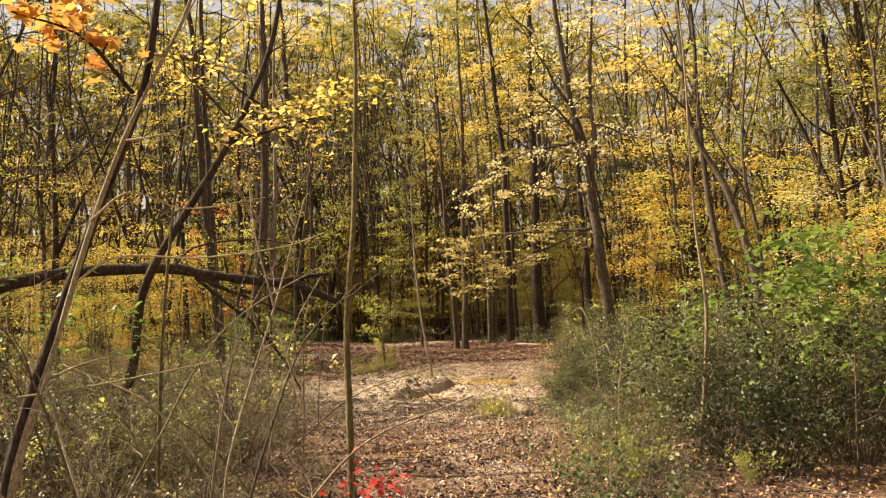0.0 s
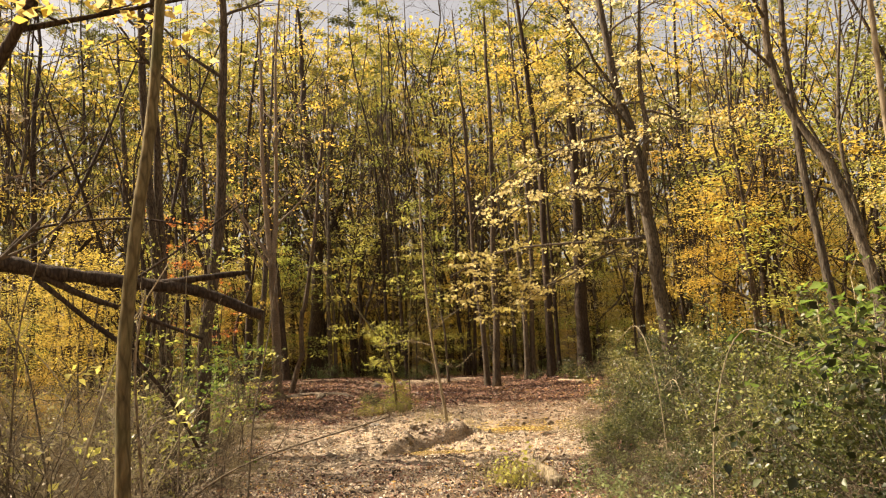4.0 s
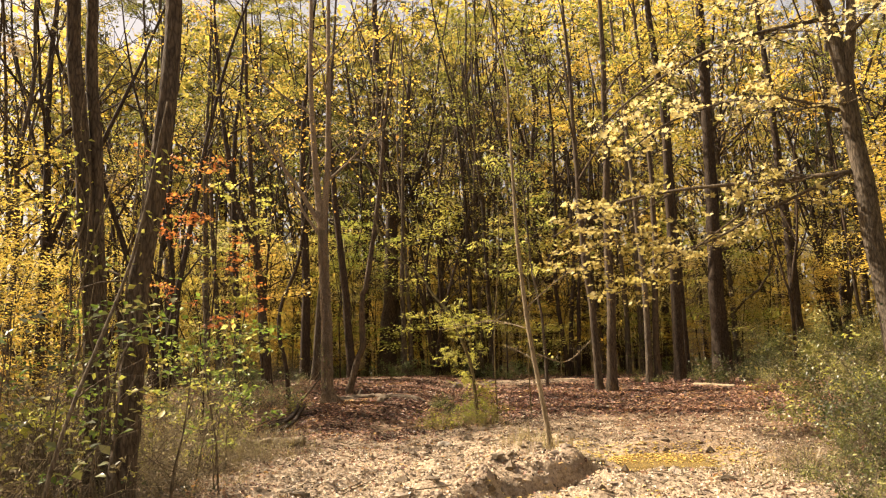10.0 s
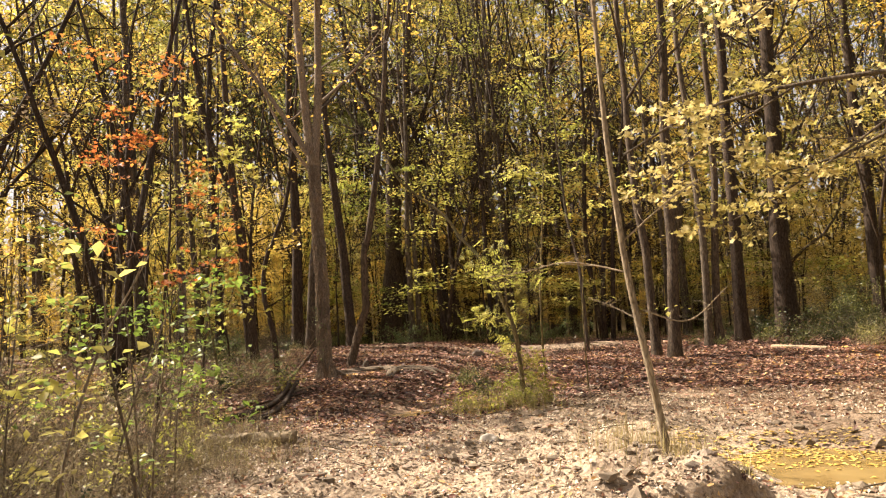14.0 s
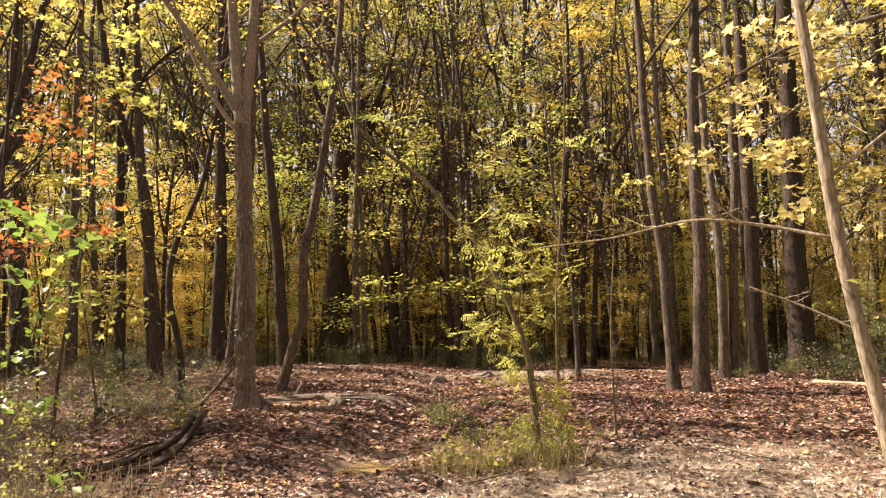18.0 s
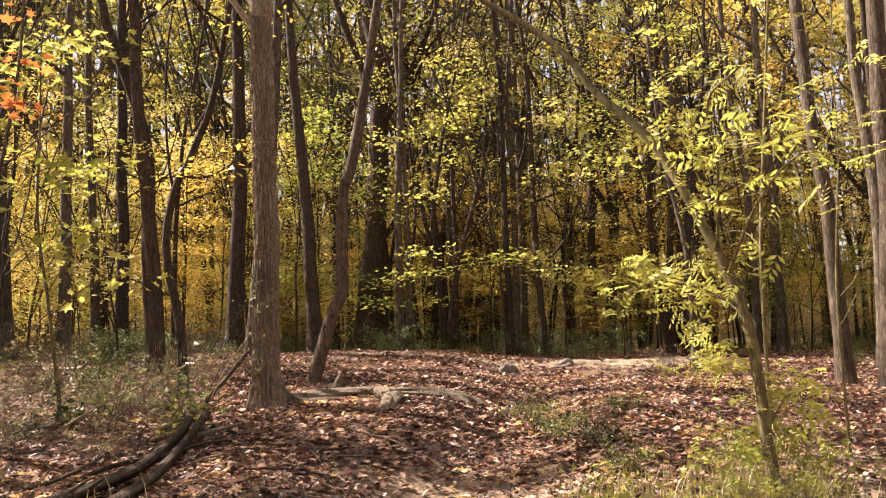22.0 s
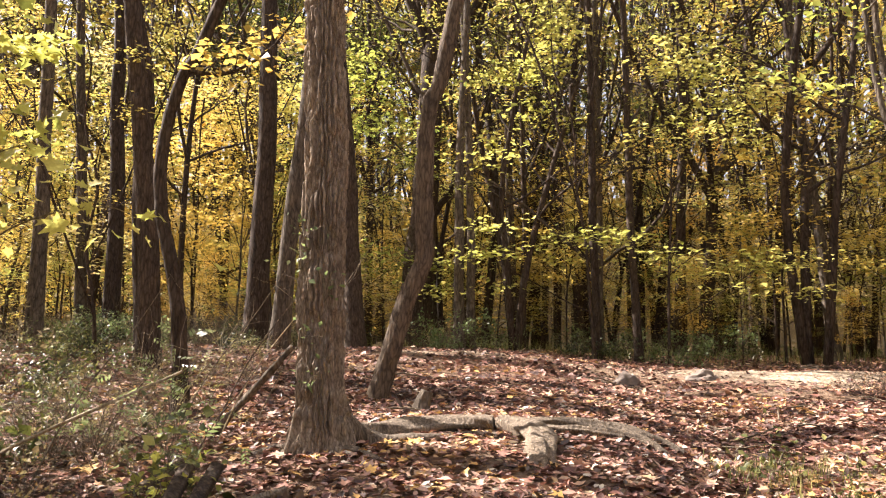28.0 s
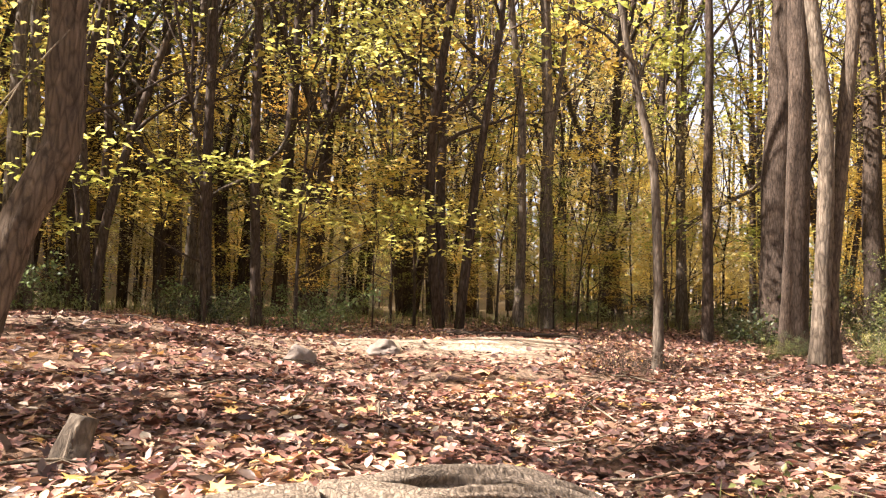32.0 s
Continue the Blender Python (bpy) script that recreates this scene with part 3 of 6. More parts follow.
STEMS = [
    forest_tree("slender_tree", "slender dark stem with hardly any leaves", 13, 0.07, 0.25, 0.35, 260, 0.1, YELLOW, BARK_DARK, 0.07, 7),
    stem_clump("three slender dark stems from one foot", 13, 0.07, 3, 0.12),
    forest_tree("slender_tree", "thin leaning stem with few leaves", 10, 0.045, 0.12, 0.25, 260, 0.1, YELLOW, BARK_DARK, 0.12, 8),
    stem_clump("pair of slender dark stems from one foot", 15, 0.085, 2, 0.09),
]
BARE = [
    forest_tree("bare_tree", "nearly bare tree with a dense brown crown of twigs", 19, 0.11, 0.35, 0.3, 420, 0.11, PALE, BARK_MID, 0.05, 24, False, 8),
    forest_tree("bare_tree", "nearly bare dark tree with many fine branches", 22, 0.13, 0.3, 0.3, 420, 0.11, OLIVE, BARK_DARK, 0.05, 26, False, 8),
]
def spreading_tree(label, h, r, fork, count, leaf_n, mat, bark):
    """A tree that parts low into long arching boughs."""
    at = thing("tree", Matrix(), label, "tree", "woodland trees")
    ax = branch((0, 0, -0.25), (rng.normal(0, 0.06), rng.normal(0, 0.06), 1), h * fork, 0.01, 10, 0.05)
    rad = r * np.linspace(1.0, 0.78, 10)
    rad[0] *= 1.4
    link_mesh("trunk", *tube(ax, rad, 10, 0.04), bark, at)
    pieces, tips = [], []
    for q in range(count):
        a = 6.283 * (q + 0.6 * rng.random()) / count
        out = 0.35 + 0.5 * rng.random()
        b = branch(ax[-1 - (q % 3)], (out * math.cos(a), out * math.sin(a), 1), h * (1 - fork) * (0.7 + 0.4 * rng.random()), 0.05, 14, 0.09)
        rb = np.linspace(r * (0.62 - 0.08 * (q % 3)), 0.018, 14)
        link_mesh("limb", *tube(b, rb, 8, 0.04, False), bark, at)
        add_limbs(pieces, tips, b, rb, 6, 0.25, 0.95, h * 0.17, 0.5, 3)
    tagged(link_mesh("branchwork", *join(pieces), bark, at), kind="stuff")
    leaf_mesh("crown", sprays(tips, leaf_n, 54, 0.3, 0.36), 0.085, mat, at, flat=0.74)
    return at


SPREADING = [
    spreading_tree("dark tree parting low into arching boughs, few yellow leaves", 17, 0.17, 0.2, 4, 2400, YELLOW, BARK_DARK),
    spreading_tree("dark many-boughed tree with thin green and gold leaves", 20, 0.2, 0.26, 5, 2600, LIME, BARK_DARK),
    spreading_tree("brown tree forking into two long boughs with golden leaves", 18, 0.15, 0.3, 3, 2400, GOLD, BARK_MID),
]
LOW = [
    forest_tree("young_tree", "young understory tree with bright yellow leaves", 6.5, 0.03, 0.4, 0.12, 3610, 0.071, YELLOW, BARK, 0.06, 13),
    forest_tree("young_tree", "young understory tree with golden leaves", 5.5, 0.028, 0.0, 0.12, 3230, 0.071, GOLD, BARK, 0.06, 12),
    forest_tree("young_tree", "young understory tree with yellow-green leaves", 7.5, 0.035, 0.3, 0.12, 3800, 0.071, LIME, BARK_DARK, 0.05, 14),
    forest_tree("young_tree", "thin understory tree with pale yellow leaves", 5.0, 0.022, 0.0, 0.15, 2850, 0.068, CREAM, BARK_DARK, 0.07, 12),
]
GOLDEN = [
    forest_tree("young_tree", "young sunlit tree with deep golden leaves", 7.0, 0.035, 0.3, 0.1, 3400, 0.08, GOLD, BARK_DARK, 0.06, 15),
    forest_tree("young_tree", "young sunlit tree with bright yellow leaves", 8.0, 0.04, 0.3, 0.1, 3400, 0.08, YELLOW, BARK_DARK, 0.06, 15),
]
EDGE = [
    forest_tree("young_tree", "sunlit yellow-green young tree at the wood's edge", 7.5, 0.032, 0.3, 0.16, 2100, 0.095, LIME, BARK_DARK, 0.06, 13),
    forest_tree("young_tree", "sunlit golden young tree at the wood's edge", 6.5, 0.03, 0.3, 0.16, 2100, 0.095, YELLOW, BARK_DARK, 0.06, 13),
]
used = set()


def plant(kinds, i, x, y, turn, scale, tilt=0.0):
    m = pose(x, y, gz(x, y), tilt, 0, turn) @ Matrix.Scale(scale, 4)
    if (id(kinds), i) in used:
        return copy_thing(kinds[i], m)
    used.add((id(kinds), i))
    kinds[i].matrix_basis = m
    return kinds[i]


def is_open(x, y):
    """Where the path, the clearing and the bushes leave no room for a tree."""
    l, r = np.interp(y, *zip(*LEFT_EDGE)), np.interp(y, *zip(*RIGHT_EDGE))
    if -11.2 < x < -6.8 and 44 < y < 51.5:
        return True
    if y < 34:
        return l - (8.0 if 14 < y < 32 else 4.5) < x < r + 7.0
    if y < 46.5:
        return l - 2.5 < x < r + 1.0
    return False


def scatter(kinds, n, x0, x1, y0, y1, gap, lo, hi, seed, keep=lambda x, y: True):
    g = np.random.default_rng(seed)
    put = []
    for _ in range(n * 30):
        x, y = g.uniform(x0, x1), g.uniform(y0, y1)
        if is_open(x, y) or not keep(x, y) or any((x - a) ** 2 + (y - b) ** 2 < gap * gap for a, b in put):
            continue
        put.append((x, y))
        plant(kinds, int(g.integers(len(kinds))), x, y, g.uniform(0, 360), g.uniform(lo, hi), g.normal(0, 3.0))
        if len(put) >= n:
            break


def cone(x, y):
    return abs(x + 2) < 0.62 * y + 4


def no_gap(x, y):
    """False in the narrow gap through which the sky shows beyond the bank."""
    a = math.degrees(math.atan2(x + 7.0, y - 33.0))
    return not (42.5 < a < 48.0 and math.hypot(x + 7, y - 33) > 14)


scatter(FULL, 30, -8, 36, 57, 86, 3.2, 0.75, 1.1, 1, no_gap)
scatter(FULL, 9, -34, -8, 59, 72, 3.8, 0.9, 1.15, 18, cone)
scatter(GIANT, 25, -58, 30, 78, 98, 3.8, 0.95, 1.12, 22, lambda x, y: cone(x, y) and no_gap(x, y))
scatter(FULL, 4, -50, -27, 50, 66, 4.4, 0.9, 1.1, 33)
scatter(GIANT, 5, -48, -14, 67, 78, 5.0, 0.9, 1.05, 27, cone)
scatter(TALL, 10, -8, 30, 47, 62, 2.6, 0.8, 1.1, 16, no_gap)
scatter(BARE, 5, -26, -13, 22, 40, 2.0, 0.8, 1.15, 23)
scatter(BARE, 4, -12, 12, 50, 58, 2.2, 0.8, 1.2, 25, no_gap)
scatter(TALL, 6, -28, -10, 44, 57, 2.8, 0.8, 1.15, 20)
scatter(STEMS, 46, -20, 16, 46.5, 66, 1.0, 0.7, 1.3, 11, lambda x, y: abs(x + 2) < 20 and no_gap(x, y))
scatter(FULL, 24, -62, 65, 88, 110, 3.8, 1.0, 1.35, 2, lambda x, y: cone(x, y) and no_gap(x, y))
scatter(FULL, 16, -66, -44, 14, 64, 3.8, 0.85, 1.15, 17)
scatter(TALL, 3, -25, -14, 8, 30, 3.0, 0.7, 1.0, 26)
scatter(TALL, 7, -25, -11, 30, 44, 2.6, 0.7, 1.05, 3)
scatter(STEMS, 24, -24, -9, 10, 50, 1.4, 0.7, 1.2, 12)
scatter(TALLGOLD, 32, 9, 30, 14, 47, 2.8, 0.7, 1.1, 4, no_gap)
scatter(FULL, 30, 13, 48, 16, 60, 3.3, 0.75, 1.1, 14, no_gap)
scatter(STEMS, 17, 7, 22, 34, 50, 1.5, 0.8, 1.2, 15, no_gap)
scatter(FULL, 22, -25, 25, -30, -8, 4.5, 0.8, 1.1, 5)
scatter(LOW, 74, -26, 28, 47, 66, 1.9, 0.5, 1.3, 6, cone)
scatter(LOW, 70, -36, 44, 66, 86, 2.2, 0.9, 1.7, 19, cone)
scatter(LOW, 34, -26, -9, 12, 47, 1.9, 0.6, 1.2, 7, lambda x, y: not (x > -19 and 30 < y < 45))
scatter(LOW, 40, 8.5, 28, 16, 47, 1.9, 0.7, 1.4, 8)
g_low = np.random.default_rng(91)
for k in range(14):
    y = 17.0 + 1.0 * k + g_low.uniform(-0.4, 0.4)
    x = float(np.interp(y, *zip(*LEFT_EDGE))) - g_low.uniform(2.6, 8.5)
    plant(LOW, int(g_low.choice([2, 3, 0, 2, 1])), x, y, g_low.uniform(0, 360), g_low.uniform(0.35, 0.7))
for k in range(12):
    plant(FULL, int(g_low.integers(4)), g_low.uniform(15, 34), g_low.uniform(34, 64), g_low.uniform(0, 360), g_low.uniform(0.8, 1.0))
scatter(LOW, 26, -16, 12, 46.8, 55, 1.6, 0.45, 0.85, 28, cone)
scatter(EDGE, 22, -19, 9, 46.6, 51.5, 1.3, 0.65, 1.15, 61)
scatter(GOLDEN, 28, -24, 0, 51.8, 63, 1.7, 0.8, 1.3, 29, cone)
for k, (x, y, s) in enumerate(((-4.9, 53.5, 0.95), (-1.6, 52.0, 1.0), (2.4, 55.5, 1.05), (-8.4, 57.0, 1.0), (-14.6, 52.5, 0.9), (7.5, 51.5, 1.0), (-19.5, 44.0, 0.9), (13.0, 40.5, 0.95))):
    plant(SPREADING, k % 3, x, y, 70 * k + 20, s)
GREENTREE = [forest_tree("tree", "tall tree still in dark green leaf", 17, 0.14, 0.3, 0.22, 7000, 0.1, GREEN, BARK_DARK, 0.03, 16, False)]
for gx, gy, gs in ((13.6, 25.8, 0.95), (17.0, 31.5, 1.0), (21.0, 36.0, 1.1), (-17.5, 56.5, 1.1), (-6.0, 58.5, 0.9), (-12.5, 58.0, 1.2), (-15.5, 60.5, 1.2), (13.5, 52.0, 0.9)):
    plant(GREENTREE, 0, gx, gy, gx * 40, gs)


def hero_tree(name, label, points, r, top, bark, mat, leaf_n, leaf_size=0.1, limbs=6, low=0.45, sides=20, rough=0.03, flare=1.35, arms=(), limb_len=3.0, spread=0.35, shape=(KITE, KITE_F), taper=0.8, arm_leaves=0, droop=False):
    """A tree that the path passes: its trunk follows the given points and goes on up to the height top; arms: large boughs of their own (points, radius)."""
    base = np.array(points[0], float)
    base[2] = gz(base[0], base[1])
    at = thing(name, tuple(base), label, "tree")
    p = np.array(points, float)
    p = p[p[:, 2] > base[2] + 0.15]
    end, d = p[-1], p[-1] - (p[-2] if len(p) > 1 else base)
    d = d / np.linalg.norm(d) * 0.5 + np.array((0, 0, 0.5))
    extra = []
    while end[2] < top:
        step = max((top - p[-1, 2]) / 3, 1.0)
        end = end + d / max(d[2], 0.2) * step
        d = d * 0.6 + np.array((rng.normal(0, 0.05), rng.normal(0, 0.05), 0.35))
        extra.append(end)
    pts = np.vstack([base - (0, 0, 0.25), base + (0, 0, 0.05), p] + ([np.array(extra)] if extra else [])) - base
    n = max(18, int(len(pts) * 7))
    ax = curve(pts, n * 3)
    run = np.concatenate([[0], np.cumsum(np.linalg.norm(np.diff(ax, axis=0), axis=1))])
    even = np.linspace(0, run[-1], n)
    ax = np.stack([np.interp(even, run, ax[:, k]) for k in range(3)], -1)
    bend = np.clip(np.linspace(0, 1, n) * 4, 0, 1)[:, None] * (0.18 * r + 0.012)
    ax[:, :2] += bend * np.stack([fuzz(even, 0 * even + base[0], 1.1, 3), fuzz(even, 0 * even + base[1], 1.3, 17)], -1)
    hh = np.clip(ax[:, 2], 0, None)
    rad = r * (1 - taper * hh / max(hh.max(), 1)) * (1 + (flare - 1) * np.exp(-hh / (2.2 * r + 0.05)))
    link_mesh("trunk", *tube(ax, rad, sides, rough), bark, at)
    tips = []
    for ap, ar in arms:
        a = curve(np.array(ap, float) - base, 14)
        bough = link_mesh("limb", *tube(a, np.linspace(ar, ar * 0.3, 14), 8, 0.04), bark, at)
        tw, ends = [], []
        if droop and ar < 0.1:
            add_limbs(tw, ends, a, np.linspace(ar, ar * 0.3, 14), 15, 0.12, 1.0, 0.95, -0.35, 4, 0.6)
        else:
            add_limbs(tw, ends, a, np.linspace(ar, ar * 0.3, 14), 7, 0.2, 0.98, np.linalg.norm(a[-1] - a[0]) * 0.28, 0.05, 3)
        tagged(link_mesh("twig_spray", *join(tw), bark, bough), kind="stuff")
        if arm_leaves and ar < 0.1:
            pts = sprays(ends, arm_leaves, 7, 0.1, 0.13) if droop else blob_points(ends, arm_leaves, spread * 0.8)
            leaf_mesh("foliage", pts, leaf_size, mat, bough, flat=0.5, shape=shape)
        else:
            tips.extend(ends)
    for q in range(limbs):
        tw = []
        add_limbs(tw, tips, ax, rad, 1, low + (0.95 - low) * q / limbs, low + (0.95 - low) * (q + 1) / limbs, limb_len, 0.45, 4)
        link_mesh("limb", *join(tw), bark, at)
    if leaf_n and tips:
        leaf_mesh("crown", sprays(tips, leaf_n, 10, spread * 0.7, spread * 0.6), leaf_size, mat, at, flat=0.6, shape=shape)
    return at


STAR = (LOBED, LOBED_F)


def feather():
    """A compound leaf: nine leaflets along a midrib."""
    v, t = [], []
    for q in range(9):
        side = 0 if q == 8 else (1 if q % 2 else -1)
        y = 0.2 + 0.17 * (q // 2)
        d = np.array((side * 0.8, 0.6 if side else 1.0, -0.12 * abs(side)))
        n = np.array((d[1], -d[0], 0.0))
        o, ln = np.array((0, y, 0.0)), 0.3 - 0.02 * (q // 2)
        k = len(v)
        w = 0.15 + 0.05 * ((q * 5) % 4) / 3
        d = d + np.array((0, 0.1 * ((q * 7) % 3 - 1), -0.15 * ((q * 3) % 4) / 3))
        v += [o, o + d * ln * 0.5 + n * ln * w + np.array((0, 0, 0.03)), o + d * ln, o + d * ln * 0.45 - n * ln * w]
        t += [(k, k + 1, k + 2), (k, k + 2, k + 3)]
    return np.array(v), np.array(t)


FEATHER = feather()
hero_tree("curved_tree", "dark leaning tree with a curved trunk on the leafy bank", [(-7.63, 38.10, 0.63), (-7.55, 38.11, 0.90), (-7.44, 38.12, 1.26), (-7.34, 38.14, 1.62), (-7.21, 38.16, 1.94), (-7.14, 38.16, 2.12), (-7.16, 38.16, 2.56), (-7.17, 38.16, 3.32), (-7.09, 38.17, 3.90), (-6.94, 38.19, 4.40)], 0.108, 13, BARK_MID, GOLD, 350, limbs=4, low=0.6, taper=0.6, flare=1.15, rough=0.075)
hero_tree("forked_tree", "large dark tree forking into two stems", [(-9.48, 50.5, 0.9), (-9.23, 50.56, 4.89), (-8.95, 50.62, 9.97), (-9.19, 50.57, 11.33), (-9.34, 50.54, 12.51)], 0.42, 24, BARK_DARK, OLIVE, 1900, 0.11, 9, 0.5, arms=[([(-8.95, 50.62, 9.7), (-8.5, 50.72, 11.13), (-8.27, 50.77, 12.5), (-7.9, 50.8, 17)], 0.26), ([(-9.15, 50.5, 4.2), (-8.0, 50.2, 6.0), (-7.2, 50.0, 8.0)], 0.1), ([(-9.0, 50.6, 9.0), (-10.0, 50.4, 11.5), (-10.9, 50.3, 14.5), (-11.3, 50.3, 18)], 0.16), ([(-8.98, 50.6, 8.4), (-7.8, 50.4, 10.4), (-6.9, 50.3, 12.8), (-6.3, 50.2, 16.5)], 0.15), ([(-8.9, 50.6, 9.9), (-7.4, 50.9, 12.4), (-6.2, 51.0, 15.5)], 0.11)])
hero_tree("slim_tree", "slim grey tree beside its twin on leaf litter", [(1.0, 37.1, 0.44), (1.14, 37.06, 3.38), (1.16, 37.06, 5.49), (1.28, 37.03, 7.67)], 0.15, 19, BARK_MID, OLIVE, 1800, 0.11, 6, 0.4)
hero_tree("slim_tree", "slim leaning grey tree beside its twin on leaf litter", [(0.63, 37.81, 0.49), (0.56, 37.82, 2.97), (0.41, 37.85, 4.87), (0.32, 37.88, 8.13)], 0.12, 17, BARK_MID, OLIVE, 1500, 0.11, 6, 0.4)
hero_tree("large_tree", "large straight tree with a vine-covered foot", [(5.4, 44.08, 0.8), (5.45, 44.06, 5.03), (5.6, 44.0, 9.23)], 0.33, 23, BARK_DARK, OLIVE, 2200, 0.12, 7, 0.45)
hero_tree("maple_tree", "grey forked maple with long leafy boughs over the clearing", [(6.2, 28.66, -0.2), (6.07, 28.7, 1.78), (5.92, 28.75, 3.82), (5.75, 28.8, 6.63), (5.57, 28.86, 8.38), (5.32, 28.93, 9.39), (5.19, 28.97, 10.12)], 0.24, 17, BARK, CREAM, 1300, 0.1, 6, 0.5, shape=STAR, spread=0.42, arm_leaves=520, droop=True,
          arms=[([(5.75, 28.8, 6.63), (6.01, 28.72, 8.3), (5.95, 28.74, 9.95), (6.3, 28.7, 14)], 0.12), ([(5.7, 28.82, 4.9), (4.56, 29.17, 4.92), (2.4, 29.85, 4.99), (0.95, 30.3, 4.82), (-0.31, 30.69, 4.28)], 0.055), ([(5.68, 28.82, 4.93), (4.18, 29.29, 4.34), (2.96, 29.67, 3.78), (1.83, 30.03, 3.59)], 0.04), ([(5.39, 28.91, 8.69), (4.27, 29.26, 9.76), (3.54, 29.49, 10.21)], 0.05),
                ([(3.6, 29.27, 4.26), (2.6, 29.6, 3.6), (1.7, 29.95, 3.1), (1.0, 30.2, 2.8)], 0.022), ([(2.4, 29.85, 4.99), (1.2, 30.0, 4.3), (0.3, 30.2, 3.7), (-0.2, 30.3, 3.3)], 0.02), ([(5.5, 28.9, 8.2), (3.6, 29.2, 8.0), (1.8, 29.5, 7.2), (0.6, 29.8, 6.3)], 0.05), ([(5.6, 28.85, 6.2), (4.0, 28.4, 6.5), (2.3, 28.2, 6.1), (1.3, 28.2, 5.5)], 0.04)])
hero_tree("pale_sapling", "pale thin sapling stem beside the green bushes", [(3.08, 9.85, -0.2), (3.29, 9.77, 1.54), (3.24, 9.78, 2.84), (3.25, 9.78, 4.17)], 0.028, 6.5, BARK_PALE, LIME, 160, 0.08, 4, 0.55, 9, limb_len=0.9)
hero_tree("crooked_tree", "crooked grey tree rising behind the green bushes", [(8.28, 20.46, -0.2), (8.28, 20.46, 2.12), (8.13, 20.53, 3.23), (7.77, 20.71, 4.87), (7.24, 20.98, 6.16), (7.01, 21.09, 7.31), (6.99, 21.1, 8.7)], 0.12, 15, BARK, YELLOW, 1800, 0.11, 6, 0.4)
hero_tree("crooked_tree", "second crooked grey stem behind the green bushes", [(7.56, 20.8, -0.2), (7.56, 20.8, 1.97), (7.46, 20.85, 3.2), (7.3, 20.93, 5.31), (7.25, 20.95, 7.12), (7.28, 20.94, 8.59)], 0.1, 14, BARK, YELLOW, 1500, 0.11, 5, 0.45)
hero_tree("thin_tree", "thin straight tree with sparse leaves", [(12.3, 25.66, -0.2), (12.3, 25.66, 2.41), (12.67, 25.47, 6.33), (12.88, 25.35, 9.99)], 0.08, 14, BARK, YELLOW, 1500, 0.11, 5, 0.4)
hero_tree("dark_tree", "dark leaning tree with flaking bark in the thicket", [(-5.1, 20.8, -0.1), (-5.04, 20.83, 0.7), (-4.96, 20.87, 2.25), (-4.82, 20.94, 3.6), (-4.7, 21.01, 5.19), (-4.64, 21.04, 6.69)], 0.15, 15, BARK_MID, YELLOW, 600, 0.1, 6, 0.45, rough=0.05)
hero_tree("dark_tree", "dark straight tree in the thicket beside its twin", [(-6.2, 22.0, 0), (-6.29, 21.97, 1.89), (-6.46, 21.86, 4.54), (-6.65, 21.74, 7.19)], 0.13, 16, BARK_MID, YELLOW, 600, 0.1, 6, 0.5)
hero_tree("dark_tree", "dark straight twin stem in the thicket", [(-6.2, 22.2, 0), (-6.29, 22.14, 1.89), (-6.4, 22.08, 4.6), (-6.52, 22.01, 7.32)], 0.11, 16, BARK_MID, YELLOW, 600, 0.1, 5, 0.5)
hero_tree("sapling", "slender brown sapling at the edge of the thicket", [(-1.14, 9.2, -0.2), (-1.13, 9.2, 0.87), (-1.12, 9.21, 1.69), (-1.08, 9.22, 2.36), (-1.01, 9.26, 2.95), (-0.96, 9.28, 3.63)], 0.045, 8.5, BARK_OLIVE, YELLOW, 400, 0.09, 5, 0.55, 12, limb_len=1.3)
hero_tree("thin_tree", "slim dark tree at the edge of the clearing", [(4.2, 44.7, 0.8), (4.21, 44.7, 3.84), (4.2, 44.7, 7)], 0.11, 16, BARK_DARK, OLIVE, 1400, 0.12, 5, 0.45)
hero_tree("dark_tree", "dark tree behind the undergrowth", [(-11.1, 39.5, 0.6), (-11.18, 39.46, 2.66), (-11.48, 39.29, 5.58)], 0.15, 17, BARK_DARK, GOLD, 500, 0.1, 6, 0.45)
hero_tree("dark_tree", "dark forked tree behind the undergrowth", [(-11.33, 39.88, 0.7), (-11.47, 39.81, 2.69), (-11.57, 39.76, 5.19), (-12.16, 39.45, 7.27), (-12.35, 39.36, 7.93)], 0.14, 17, BARK_DARK, GOLD, 500, 0.1, 6, 0.5)
hero_tree("crooked_sapling", "thin crooked dark tree beside the furrowed trunk", [(-9.25, 36.73, 0.27), (-9.26, 36.73, 0.76), (-9.29, 36.73, 1.25), (-9.35, 36.73, 1.65), (-9.46, 36.73, 2.1), (-9.53, 36.73, 2.4), (-9.56, 36.73, 2.82), (-9.52, 36.73, 3.29), (-9.41, 36.73, 3.77), (-9.29, 36.73, 3.98), (-9.12, 36.73, 4.4), (-8.9, 36.75, 5.0)], 0.075, 9, BARK_DARK, GOLD, 300, 0.1, 5, 0.5, 14, rough=0.06, taper=0.6, arms=[([(-9.37, 36.73, 3.85), (-9.07, 36.73, 3.79), (-8.8, 36.73, 3.84), (-8.47, 36.73, 4.05), (-8.2, 36.73, 4.4)], 0.028)])
hero_tree("thin_tree", "grey tree at the far edge of the bank", [(1.1, 49.93, 0.9), (0.9, 50.03, 3.73), (0.67, 50.14, 6.47), (0.5, 50.23, 8.55)], 0.15, 20, BARK, YELLOW, 1800, 0.13, 6, 0.45)
